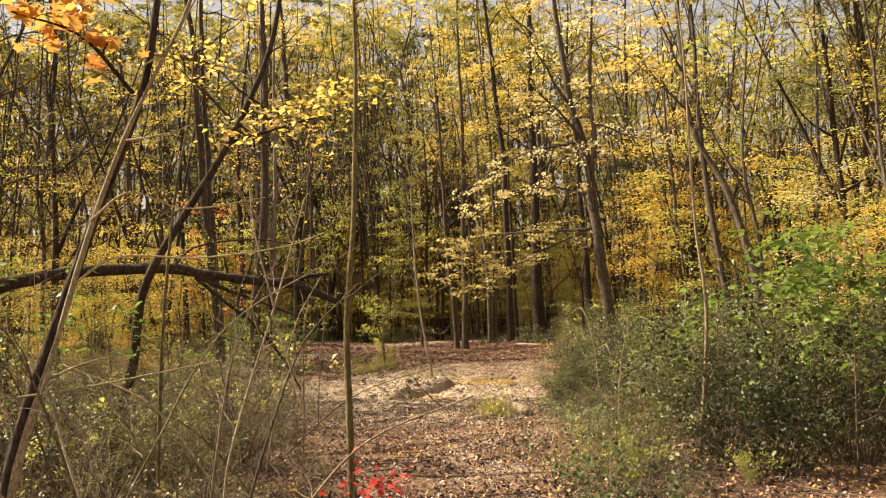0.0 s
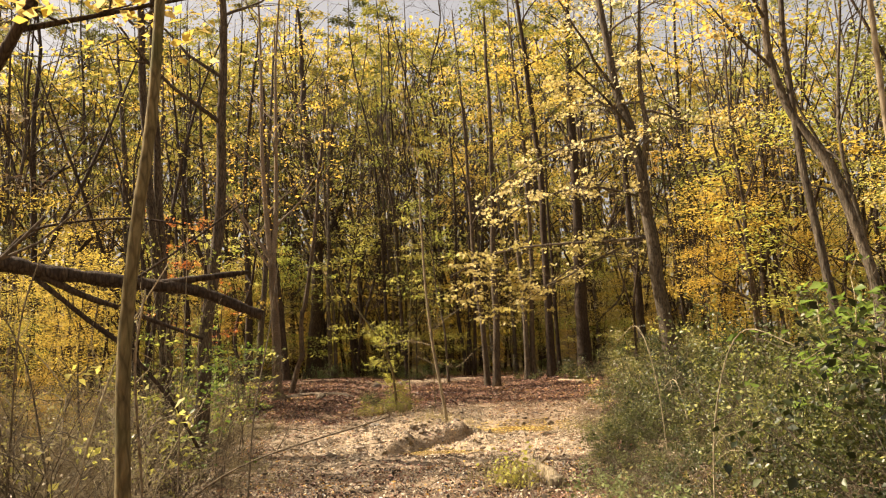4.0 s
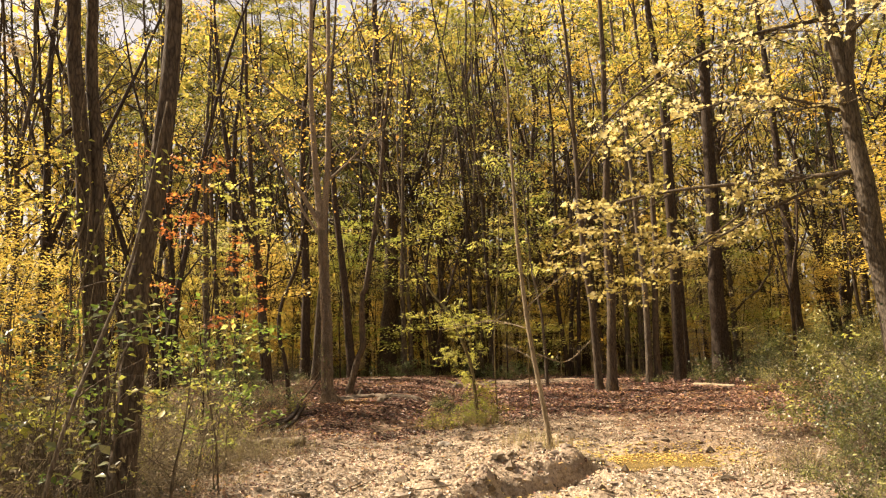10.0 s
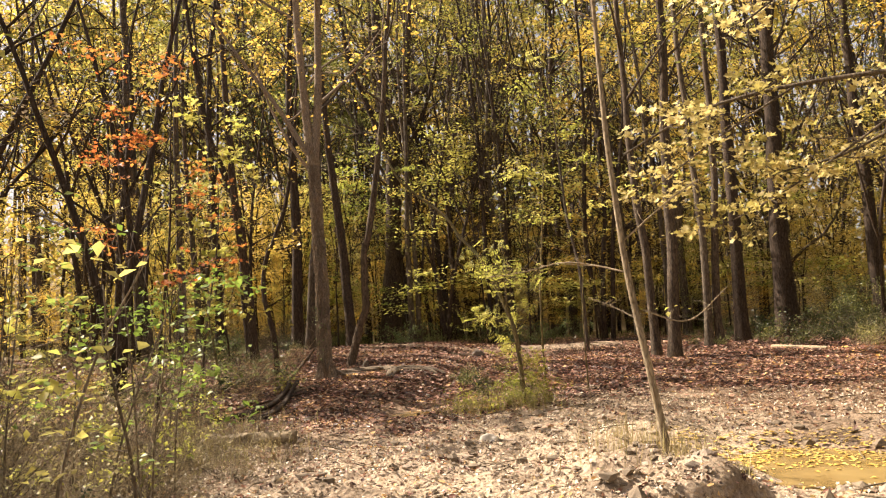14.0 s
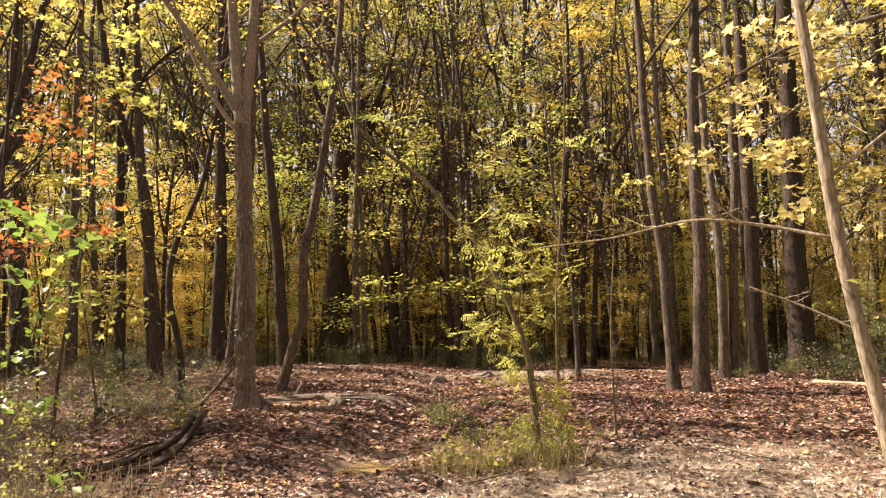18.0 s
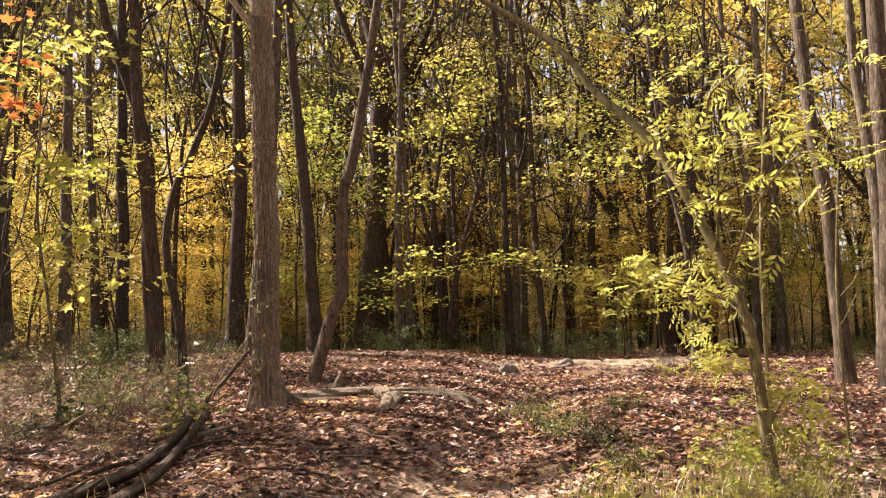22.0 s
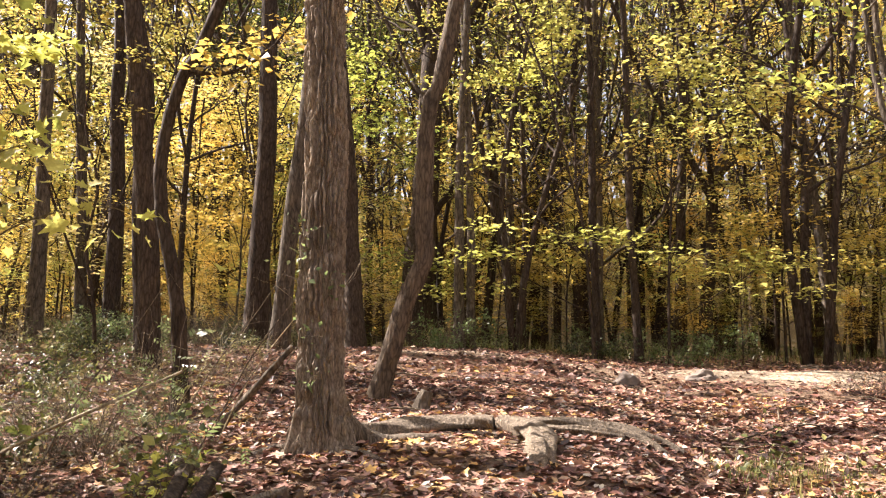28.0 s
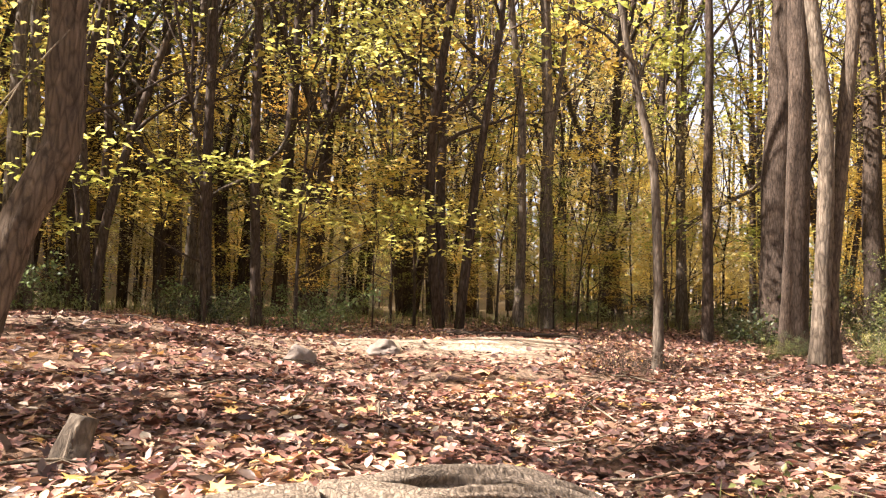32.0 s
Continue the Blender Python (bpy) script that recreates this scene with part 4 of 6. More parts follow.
hero_tree("thin_tree", "dark grey straight tree at the far edge of the bank", [(4.66, 55.19, 0.9), (4.59, 55.23, 7.35), (4.42, 55.33, 11.07)], 0.2, 21, BARK_DARK, YELLOW, 1800, 0.14, 6, 0.45)
hero_tree("thin_tree", "grey straight tree with a stout limb", [(2.81, 48.19, 0.9), (2.77, 48.22, 5.0), (2.69, 48.27, 8.32)], 0.16, 20, BARK, YELLOW, 1800, 0.13, 6, 0.45, arms=[([(2.7, 48.22, 4.2), (3.1, 48.2, 6.5), (3.4, 48.2, 9)], 0.09)])
hero_tree("thin_tree", "thin curving tree beside the grey one", [(2.14, 48.32, 0.9), (2.19, 48.28, 3.01), (2.1, 48.34, 5.59), (1.88, 48.47, 8.23)], 0.12, 15, BARK, YELLOW, 1300, 0.12, 5, 0.45)
hero_tree("sapling", "slender pale sapling by the bare mound", [(-1.11, 40.11, 0.6), (-1.14, 40.14, 2.5), (-1.29, 40.27, 3.61), (-1.45, 40.41, 4.82)], 0.06, 9, BARK, LIME, 700, 0.09, 6, 0.45, 12, limb_len=1.6)
hero_tree("grey_tree", "stout pale grey tree among green undergrowth", [(2.42, 40.82, 0.8), (2.48, 40.75, 3.67), (2.37, 40.89, 5.74)], 0.12, 19, BARK, YELLOW, 1500, 0.12, 6, 0.5)
hero_tree("grey_tree", "stout dark tree among green undergrowth", [(3.63, 42.24, 0.8), (3.66, 42.2, 3.0), (3.68, 42.18, 6.44)], 0.2, 21, BARK_DARK, YELLOW, 1700, 0.12, 6, 0.5)
hero_tree("grey_tree", "leaning grey tree among green undergrowth", [(2.72, 40.87, 0.8), (2.72, 40.87, 1.85), (2.89, 40.66, 4.93), (2.91, 40.62, 5.75)], 0.12, 18, BARK_MID, YELLOW, 1500, 0.12, 6, 0.5)
hero_tree("dark_tree", "dark tree in the leafy edge of the wood", [(8.3, 44.06, 0.8), (8.25, 44.12, 5.53), (8.19, 44.18, 8.02)], 0.22, 20, BARK_DARK, GOLD, 1600, 0.12, 6, 0.45)
hero_tree("dark_tree", "dark tree behind the furrowed trunk", [(-11.0, 43.0, 0.9), (-10.9, 43.0, 4.2), (-10.95, 43.0, 7.5)], 0.2, 19, BARK_DARK, GOLD, 500, 0.1, 6, 0.45)
hero_tree("grey_tree", "grey leaning tree behind the furrowed trunk", [(-10.4, 42.6, 0.9), (-10.2, 42.6, 3.5), (-9.95, 42.65, 6.5)], 0.16, 19, BARK, GOLD, 500, 0.1, 6, 0.45)
hero_tree("slim_tree", "slim grey tree standing beside another", [(-7.85, 47.54, 0.9), (-7.88, 47.54, 5.12), (-7.74, 47.56, 9.19)], 0.13, 18, BARK, OLIVE, 800, 0.1, 5, 0.5)
hero_tree("slim_tree", "slim grey tree standing close beside another", [(-7.6, 47.73, 0.9), (-7.66, 47.74, 5.16), (-7.89, 47.71, 9.26)], 0.11, 18, BARK, OLIVE, 800, 0.1, 5, 0.5)
for x0, y0, x1, zt, rr, kind_ in ((-16.16, 42.0, -16.55, 6.93, 0.26, 1), (-15.28, 43.0, -15.36, 7.17, 0.15, 1), (-15.63, 45.0, -16.05, 7.86, 0.13, 1), (-14.35, 44.0, -14.51, 7.44, 0.17, 0), (-4.69, 48.0, -4.8, 4.5, 0.1, 0), (-3.77, 48.0, -3.95, 4.5, 0.1, 0), (-9.9, 46.0, -10.7, 10.7, 0.2, 0)):
    hero_tree("dark_tree" if kind_ == 0 else "grey_tree", "tall dark trunk standing in the wood" if kind_ == 0 else "tall grey trunk standing in the wood", [(x0, y0, 0.5), (x0 * 0.6 + x1 * 0.4, y0 + 0.05, zt * 0.5), (x1, y0, zt)], rr, 19, (BARK_DARK, BARK)[kind_], OLIVE, 600, 0.1, 6, 0.4)
for k, (x, y) in enumerate(((-6.82, 58), (-5.51, 56), (-4.8, 60), (-4.58, 54), (-2.37, 58), (-0.77, 62), (-0.98, 57), (0.57, 60), (1.23, 56), (-8.05, 54), (-11.87, 58), (1.5, 53))):
    plant(STEMS, (1, 3, 0, 3)[k % 4], x, y, k * 77, 1.0 + 0.07 * (k % 5))
hero_tree("young_tree", "thin pale sapling on the trampled mud", [(-0.43, 26.0, -0.1), (-0.63, 26.01, 1.45), (-0.77, 26.01, 2.49), (-0.83, 26.01, 3.92), (-0.86, 26.02, 5.32)], 0.046, 9, BARK_PALE, LIME, 60, 0.06, 5, 0.5, 14, limb_len=1.1,
          arms=[([(-0.68, 26.02, 1.92), (-1.06, 26.22, 2.05), (-1.45, 26.36, 2.12), (-1.91, 26.52, 2.05), (-2.41, 26.69, 2.02)], 0.012), ([(-0.6, 26.02, 1.37), (-0.87, 26.15, 1.54), (-1.16, 26.25, 1.68)], 0.01), ([(-0.58, 26.0, 1.5), (-0.1, 25.9, 1.35), (0.35, 25.9, 1.7)], 0.011), ([(-0.72, 26.0, 2.3), (-0.2, 25.8, 2.7), (0.3, 25.7, 3.0)], 0.012)])
hero_tree("bent_sapling", "olive sapling bending over with yellow-green compound leaves", [(-2.34, 31.02, 0), (-2.37, 31.03, 0.51), (-2.44, 31.05, 1.26), (-2.63, 31.12, 1.85), (-3.0, 31.27, 2.64), (-3.38, 31.41, 3.1), (-3.72, 31.54, 3.6), (-4.6, 31.8, 4.4)], 0.045, 4.5, BARK_OLIVE, LIME, 30, 0.2, 3, 0.75, 12, limb_len=0.8, taper=0.6, spread=0.14, arm_leaves=58, shape=FEATHER,
          arms=[([(-2.6, 31.1, 1.8), (-2.7, 30.5, 2.3), (-2.85, 30.0, 2.55), (-2.75, 29.7, 2.65)], 0.012), ([(-2.55, 31.08, 1.6), (-2.5, 30.4, 2.0), (-2.45, 29.7, 2.15), (-2.3, 29.4, 2.05)], 0.012), ([(-2.5, 31.05, 1.4), (-2.8, 31.15, 1.55), (-3.1, 31.2, 1.57), (-3.35, 31.25, 1.45)], 0.009), ([(-2.45, 31.05, 1.3), (-2.45, 31.8, 1.5), (-2.4, 32.7, 1.5)], 0.01), ([(-2.4, 31.03, 0.7), (-2.55, 31.3, 0.95), (-2.75, 31.6, 0.95)], 0.008), ([(-2.38, 31.03, 0.5), (-2.2, 31.1, 0.75), (-2.0, 31.15, 0.8)], 0.008)])


def oak():
    """The furrowed trunk: long ridges of bark cut into the mesh."""
    base = np.array((-7.47, 35.4, gz(-7.47, 35.4)))
    at = thing("furrowed_tree", tuple(base), "stout tree with deeply furrowed grey-brown bark", "tree")
    ax = curve([(0, 0, -0.3), (0, 0, 0.0), (-0.03, 0, 1.2), (-0.03, 0, 2.3), (-0.06, 0, 3.4), (-0.13, -0.03, 5.6), (-0.15, -0.04, 6.0)], 20)
    zs = np.arange(-0.25, 5.75, 0.02)
    cx, cy = np.interp(zs, ax[:, 2], ax[:, 0]), np.interp(zs, ax[:, 2], ax[:, 1])
    k = 256
    ang = np.linspace(0, 2 * np.pi, k, endpoint=False)
    A, Z = np.meshgrid(ang, zs)
    r = 0.186 * (1 - 0.03 * np.clip(Z, 0, 20)) + 0.11 * np.exp(-np.clip(Z, 0, 9) / 0.22) * (1 + 0.35 * np.cos(3 * A + 0.6))
    ca, sa = np.cos(A), np.sin(A)
    cols, tall = 27, 0.5
    u = A * cols / (2 * np.pi) + 0.3 * fuzz(ca * 0.25 + 3, Z + sa * 0.25, 0.22) + 0.22 * fuzz(ca * 0.25 + 9, Z + sa * 0.25, 0.05, 21)
    w = Z / tall + 0.35 * fuzz(ca * 0.25 + 5, Z + sa * 0.25, 0.1, 33)
    near, next_ = np.full(u.shape, 9.0), np.full(u.shape, 9.0)
    iu, iw = np.floor(u).astype(int), np.floor(w).astype(int)
    for du in (-1, 0, 1):
        for dw in (-1, 0, 1):
            cu, cw = iu + du, iw + dw
            d = np.hypot(u - cu - 0.15 - 0.7 * _tab[cu % cols, cw % 256], 0.8 * (w - cw - _tab[(cu % cols) + 60, cw % 256]))
            next_ = np.where(d < near, near, np.minimum(next_, d))
            near = np.minimum(near, d)
    deep = np.clip(1 - (next_ - near) / 0.46, 0, 1) ** 0.8
    r = r - 0.055 * deep + 0.005 * fuzz(ca * 0.2, Z + sa * 0.2, 0.03, 3) + 0.008 * fuzz(ca * 0.2, Z + sa * 0.2, 0.07, 8) + 0.012 * fuzz(ca * 0.2, Z + sa * 0.2, 0.3, 13)
    v = np.stack([cx[:, None] + r * np.cos(A), cy[:, None] + r * np.sin(A), Z], -1).reshape(-1, 3)
    i = np.arange(len(zs) - 1)[:, None] * k
    j = np.arange(k)[None, :]
    f = np.stack([i + j, i + (j + 1) % k, i + k + (j + 1) % k, i + k + j], -1).reshape(-1, 4)
    link_mesh("trunk", v, f, BARK_OAK, at)
    tips = []
    for pts, r0 in (([(-0.14, -0.03, 5.3), (-0.3, -0.05, 7.2), (-0.42, -0.1, 10), (-0.45, 0.1, 14), (-0.6, 0.2, 19)], 0.125), ([(-0.1, -0.03, 5.3), (0.06, 0.02, 7.2), (0.1, 0.1, 10), (0.15, 0.2, 14), (0.5, 0.2, 18)], 0.115)):
        st = curve(pts, 20)
        rr = np.linspace(r0, 0.03, 20)
        tw = [tube(st, rr, 14, 0.04, False)]
        for q in range(4):
            add_limbs(tw, tips, st, rr, 1, 0.2 + 0.18 * q, 0.36 + 0.18 * q, 3.5, 0.6, 4)
        link_mesh("limb", *join(tw), BARK_OAK, at)
    side = curve([(-0.1, 0, 5.0), (-0.7, -0.1, 5.9), (-1.3, -0.1, 7.2), (-1.7, -0.1, 8.6)], 12)
    link_mesh("limb", *tube(side, np.linspace(0.05, 0.02, 12), 8, 0.04, False), BARK_OAK, at)
    bough = curve([(-0.14, -0.03, 5.4), (-1.0, -0.2, 6.9), (-1.9, -0.25, 8.2), (-2.8, -0.3, 9.6)], 14)
    tw = [tube(bough, np.linspace(0.075, 0.025, 14), 9, 0.04, False)]
    add_limbs(tw, tips, bough, np.linspace(0.075, 0.025, 14), 6, 0.3, 0.98, 1.5, 0.4, 3)
    link_mesh("limb", *join(tw), BARK_OAK, at)
    leaf_mesh("crown", blob_points(tips, 700, 0.4), 0.11, GOLD, at)
    for n, (ang, ln) in enumerate(((25, 1.3), (330, 0.7), (200, 0.6), (120, 0.5))):
        c, s = math.cos(radians(ang)), math.sin(radians(ang))
        p = [(0.1 * c, 0.1 * s, 0.22)] + [(q * c, q * s + 0.06 * math.sin(5 * q), gz(base[0] + q * c, base[1] + q * s) - base[2] + 0.03 - 0.05 * q / ln) for q in (0.3 * ln, 0.65 * ln, ln)]
        link_mesh("root", *tube(curve(p, 14), np.linspace(0.1, 0.03, 14), 10, 0.06), ROOT, at)


oak()

# ---- bushes and thicket ----


def shrub(name, label, category, h, spread, stems, leaf_n, leaf_size, mat, stem_mat, thick=0.008, arch=0.0, tuft=0.09, low=0.25, group="", clump=0, wander=0.14):
    """A bush round its own origin: arching stems with side twigs, and leaves along them."""
    at = thing(name, Matrix(), label, category, group)
    pieces, tips = [], []
    for q in range(stems):
        a, out = rng.random() * 6.283, (0.25 + 0.75 * rng.random()) * spread
        foot = np.array((math.cos(a), math.sin(a), 0)) * out * 0.35 + (0, 0, -0.05)
        way = np.array((math.cos(a) * out, math.sin(a) * out, h * (0.9 + 0.3 * rng.random())))
        ln = np.linalg.norm(way) * (0.75 + 0.35 * rng.random())
        b = branch(foot, way, ln, -arch, 7, wander)
        r = thick * (0.6 + 0.8 * rng.random())
        pieces.append(tube(b, np.linspace(r, r * 0.3, 7), 3, 0, False))
        for k in range(3):
            c = branch(b[2 + int(rng.random() * 4.99)], rng.normal(0, 1, 3) + np.array((math.cos(a), math.sin(a), 0.6)), ln * 0.35, -arch * 0.5, 5, 0.2)
            pieces.append(tube(c, np.linspace(r * 0.55, r * 0.15, 5), 3, 0, False))
            tips.extend(c[1:])
        tips.extend(b[int(7 * low):])
    tagged(link_mesh("stem_tangle", *join(pieces), stem_mat, at), kind="stuff")
    if leaf_n:
        if clump:
            tips = [tips[int(q)] for q in rng.integers(0, len(tips), clump)]
        p = blob_points(tips, leaf_n, tuft)
        p[:, 2] = np.abs(p[:, 2])
        leaf_mesh("foliage", p, leaf_size, mat, at, flat=0.45)
    return at


BUSH = [
    shrub("bush", "dense dark green bush with small leaves", "bush", 1.9, 1.2, 34, 6500, 0.06, GREEN, TWIG, 0.009, 0.03, 0.13, 0.3, group="bushes along the path", clump=80),
    shrub("bush", "green bush with paler leaves on top", "bush", 2.0, 1.1, 34, 6000, 0.062, GREENISH, TWIG, 0.009, 0.03, 0.13, 0.35, group="bushes along the path", clump=75),
    shrub("bush", "olive-green bush with yellowing leaves", "bush", 2.1, 0.9, 40, 4200, 0.06, GREENISH, TWIG, 0.009, 0.02, 0.13, 0.3, group="bushes along the path", clump=60),
    shrub("bush", "bare twiggy bush with thin foliage", "bush", 2.2, 1.0, 56, 3600, 0.052, GREEN, TWIG, 0.008, 0.04, 0.13, 0.2, group="bushes along the path", clump=60),
    shrub("bush", "twiggy green bush with bare stems showing", "bush", 1.8, 1.2, 46, 5200, 0.056, GREEN, TWIG, 0.008, 0.05, 0.13, 0.25, group="bushes along the path", clump=70),
]
BRAMBLE = [
    shrub("bramble", "bare grey-brown brambles with few leaves", "bramble", 1.1, 1.0, 56, 160, 0.06, STRAW, TWIG, 0.006, 0.2, group="thicket", clump=9, wander=0.26),
    shrub("bramble", "tangled bare twigs with some green leaves", "bramble", 1.3, 0.9, 52, 320, 0.06, GREEN, TWIG, 0.006, 0.16, group="thicket", clump=14, wander=0.26),
    shrub("bramble", "dry straw-coloured undergrowth with thin stalks", "bramble", 0.95, 0.9, 46, 240, 0.055, STRAW, STALK, 0.0045, 0.12, group="thicket", clump=12, wander=0.26),
    shrub("bramble", "dark brown brambles with withered leaves", "bramble", 1.2, 1.0, 54, 300, 0.06, LITTER, BARK_MID, 0.006, 0.2, group="thicket", clump=14, wander=0.26),
]
LIMEBUSH = [
    shrub("shrub", "leafy shrub with bright yellow-green leaves", "shrub", 1.8, 0.8, 26, 420, 0.08, LIME, TWIG, 0.009, 0.03, 0.12, group="leafy shrubs", clump=22),
    shrub("shrub", "small shrub with pale yellow-green leaves", "shrub", 1.3, 0.36, 26, 620, 0.075, LIME, STALK, 0.005, 0.05, 0.07, group="leafy shrubs", clump=40, wander=0.2),
]
WEED = [
    shrub("undergrowth", "low green undergrowth at the edge of the wood", "undergrowth", 0.7, 0.8, 22, 900, 0.06, GREEN, TWIG, 0.005, 0.03, group="undergrowth", clump=26),
    shrub("undergrowth", "low yellowing undergrowth at the edge of the wood", "undergrowth", 0.8, 0.8, 22, 700, 0.06, IVY, TWIG, 0.005, 0.03, group="undergrowth", clump=22),
    shrub("undergrowth", "low pale undergrowth with bare stems", "undergrowth", 0.9, 0.7, 28, 420, 0.06, GREENISH, STALK, 0.005, 0.05, group="undergrowth", clump=16),
]
TALLBRUSH = [
    shrub("brush", "tall twiggy brush with scattered yellow-green leaves", "shrub", 2.5, 0.9, 34, 200, 0.09, LIME, TWIG, 0.01, 0.08, 0.1, group="thicket", clump=16, wander=0.24),
    shrub("brush", "tall bare brush of thin pale stalks", "shrub", 2.3, 1.0, 44, 90, 0.07, STRAW, STALK, 0.007, 0.1, 0.1, group="thicket", clump=8, wander=0.24),
    shrub("brush", "tall brown brush with few withered leaves", "shrub", 2.4, 0.9, 40, 220, 0.07, PALE, BARK_MID, 0.009, 0.1, 0.1, group="thicket", clump=16, wander=0.24),
]
bed = np.random.default_rng(21)


def edge(rows, y):
    return float(np.interp(y, *zip(*rows)))


# green bushes on the sunny side of the path
for y in np.arange(9.5, 25.6, 1.25):
    for k, (off, sc) in enumerate(((0.7, 0.36), (1.8, 0.78), (3.1, 1.05), (4.7, 1.1), (6.4, 1.05))):
        if y > 22 and off > 4:
            continue
        x = edge(RIGHT_EDGE, y) + off + bed.uniform(-0.35, 0.35)
        if abs(x - 3.2) < 0.5 and abs(y - 9.8) < 0.8:
            continue
        plant(BUSH, int(bed.choice([0, 1, 2, 3, 4, 4, 3])), x, y + bed.uniform(-0.5, 0.5), bed.uniform(0, 360), sc * bed.uniform(0.7, 1.2) * (0.8 if y > 20 else 1.0))
for y in np.arange(7.5, 24, 1.1):
    plant(WEED, int(bed.integers(3)), edge(RIGHT_EDGE, y) + bed.uniform(0.1, 0.5), y, bed.uniform(0, 360), bed.uniform(0.5, 0.9))
    plant(BRAMBLE, int(bed.integers(4)), edge(RIGHT_EDGE, y) + bed.uniform(0.4, 0.9), y + 0.5, bed.uniform(0, 360), bed.uniform(0.5, 0.85))
for y in np.arange(7.8, 20, 1.4):
    plant(BRAMBLE, int(bed.choice([0, 2, 2])), edge(RIGHT_EDGE, y) + bed.uniform(0.3, 1.2), y, bed.uniform(0, 360), bed.uniform(0.45, 0.8))
for x, y, s in ((1.9, 8.4, 0.55), (2.3, 9.2, 0.6), (2.1, 12.2, 0.5), (3.2, 8.6, 0.6), (2.9, 11.0, 0.6)):
    plant(LIMEBUSH, 1, x, y, bed.uniform(0, 360), s)
# bare thicket on the other side
for y in np.arange(5.5, 31.5, 1.0):
    for off in (0.7, 1.8, 3.0, 4.4, 6.0):
        x = edge(LEFT_EDGE, y) - off + bed.uniform(-0.4, 0.4)
        plant(BRAMBLE, int(bed.choice([0, 1, 2, 2, 3, 2])), x, y + bed.uniform(-0.4, 0.4), bed.uniform(0, 360), bed.uniform(0.7, 1.15) * (0.75 if off < 1 else 1.0))
for x, y, s in ((-6.1, 24.6, 0.6), (-6.4, 23.0, 0.6), (-6.6, 26.5, 0.8), (-4.3, 10.2, 0.75), (-7.4, 28.6, 0.8), (-7.0, 22.6, 1.2), (-7.9, 24.8, 1.1), (-8.6, 27.6, 1.2), (-8.5, 30.2, 0.9)):
    plant(LIMEBUSH, 0, x, y, bed.uniform(0, 360), s)
for k in range(20):
    y = 17.5 + 0.6 * k
    plant(BRAMBLE, 2, edge(LEFT_EDGE, y) - bed.uniform(0.5, 1.7), y, bed.uniform(0, 360), bed.uniform(0.6, 0.95))
for k in range(16):
    plant(BRAMBLE, int(bed.choice([2, 2, 0])), bed.uniform(-6.9, -5.3), bed.uniform(23.5, 28.6), bed.uniform(0, 360), bed.uniform(0.5, 0.8))
for x, y, s in ((-2.2, 31.0, 1.0), (-2.45, 31.25, 0.8), (-1.95, 31.2, 0.75), (-2.2, 30.7, 0.6), (-2.6, 30.9, 0.45)):
    plant(LIMEBUSH, 1, x, y, bed.uniform(0, 360), s)
for x, y, s in ((-3.7, 33.6, 0.6), (-3.4, 33.0, 0.6), (-3.9, 34.6, 0.45), (-3.2, 32.2, 0.5), (-3.0, 34.0, 0.4)):
    plant(WEED, 0, x, y, bed.uniform(0, 360), s)
for k in range(34):
    y = bed.uniform(8.0, 27.0)
    x = edge(LEFT_EDGE, y) - bed.uniform(0.9, 4.6) - (1.1 if y > 16.5 else 0.0)
    plant(TALLBRUSH, int(bed.choice([0, 1, 2, 1])), x, y, bed.uniform(0, 360), bed.uniform(0.6, 1.0))
for k in range(34):
    y = bed.uniform(10.5, 24.0)
    x = edge(LEFT_EDGE, y) - bed.uniform(0.9, 6.0) - (1.1 if y > 16.5 else 0.0)
    plant(TALLBRUSH, int(bed.choice([1, 1, 2, 0])), x, y, bed.uniform(0, 360), bed.uniform(0.6, 1.0))
for k in range(44):
    y = bed.uniform(8.0, 30.0)
    x = edge(LEFT_EDGE, y) - bed.uniform(4.5, 11.5)
    plant(TALLBRUSH if k % 2 else BRAMBLE, int(bed.integers(3)), x, y, bed.uniform(0, 360), bed.uniform(0.8, 1.2))
for x, y, s in ((-8.9, 34.2, 0.55), (-9.4, 35.0, 0.6), (-8.5, 33.4, 0.5), (-9.9, 34.0, 0.6), (-8.8, 35.6, 0.5), (-8.2, 34.9, 0.4), (-10.2, 36.0, 0.7)):
    plant(BRAMBLE, int(bed.choice([0, 1, 3])), x, y, bed.uniform(0, 360), s)
for k in range(4):
    plant(WEED, int(bed.choice([0, 2, 2])), bed.uniform(-12.5, -9.4), bed.uniform(31, 37.5), bed.uniform(0, 360), bed.uniform(0.4, 0.75))
for k in range(40):
    x, y = bed.uniform(-12.5, -8.2), bed.uniform(29.5, 37.0)
    if x > -8.9 and y > 34.0:
        continue
    plant(WEED if k % 9 == 0 else BRAMBLE, int(bed.choice([0, 1, 2])), x, y, bed.uniform(0, 360), bed.uniform(0.35, 0.65))
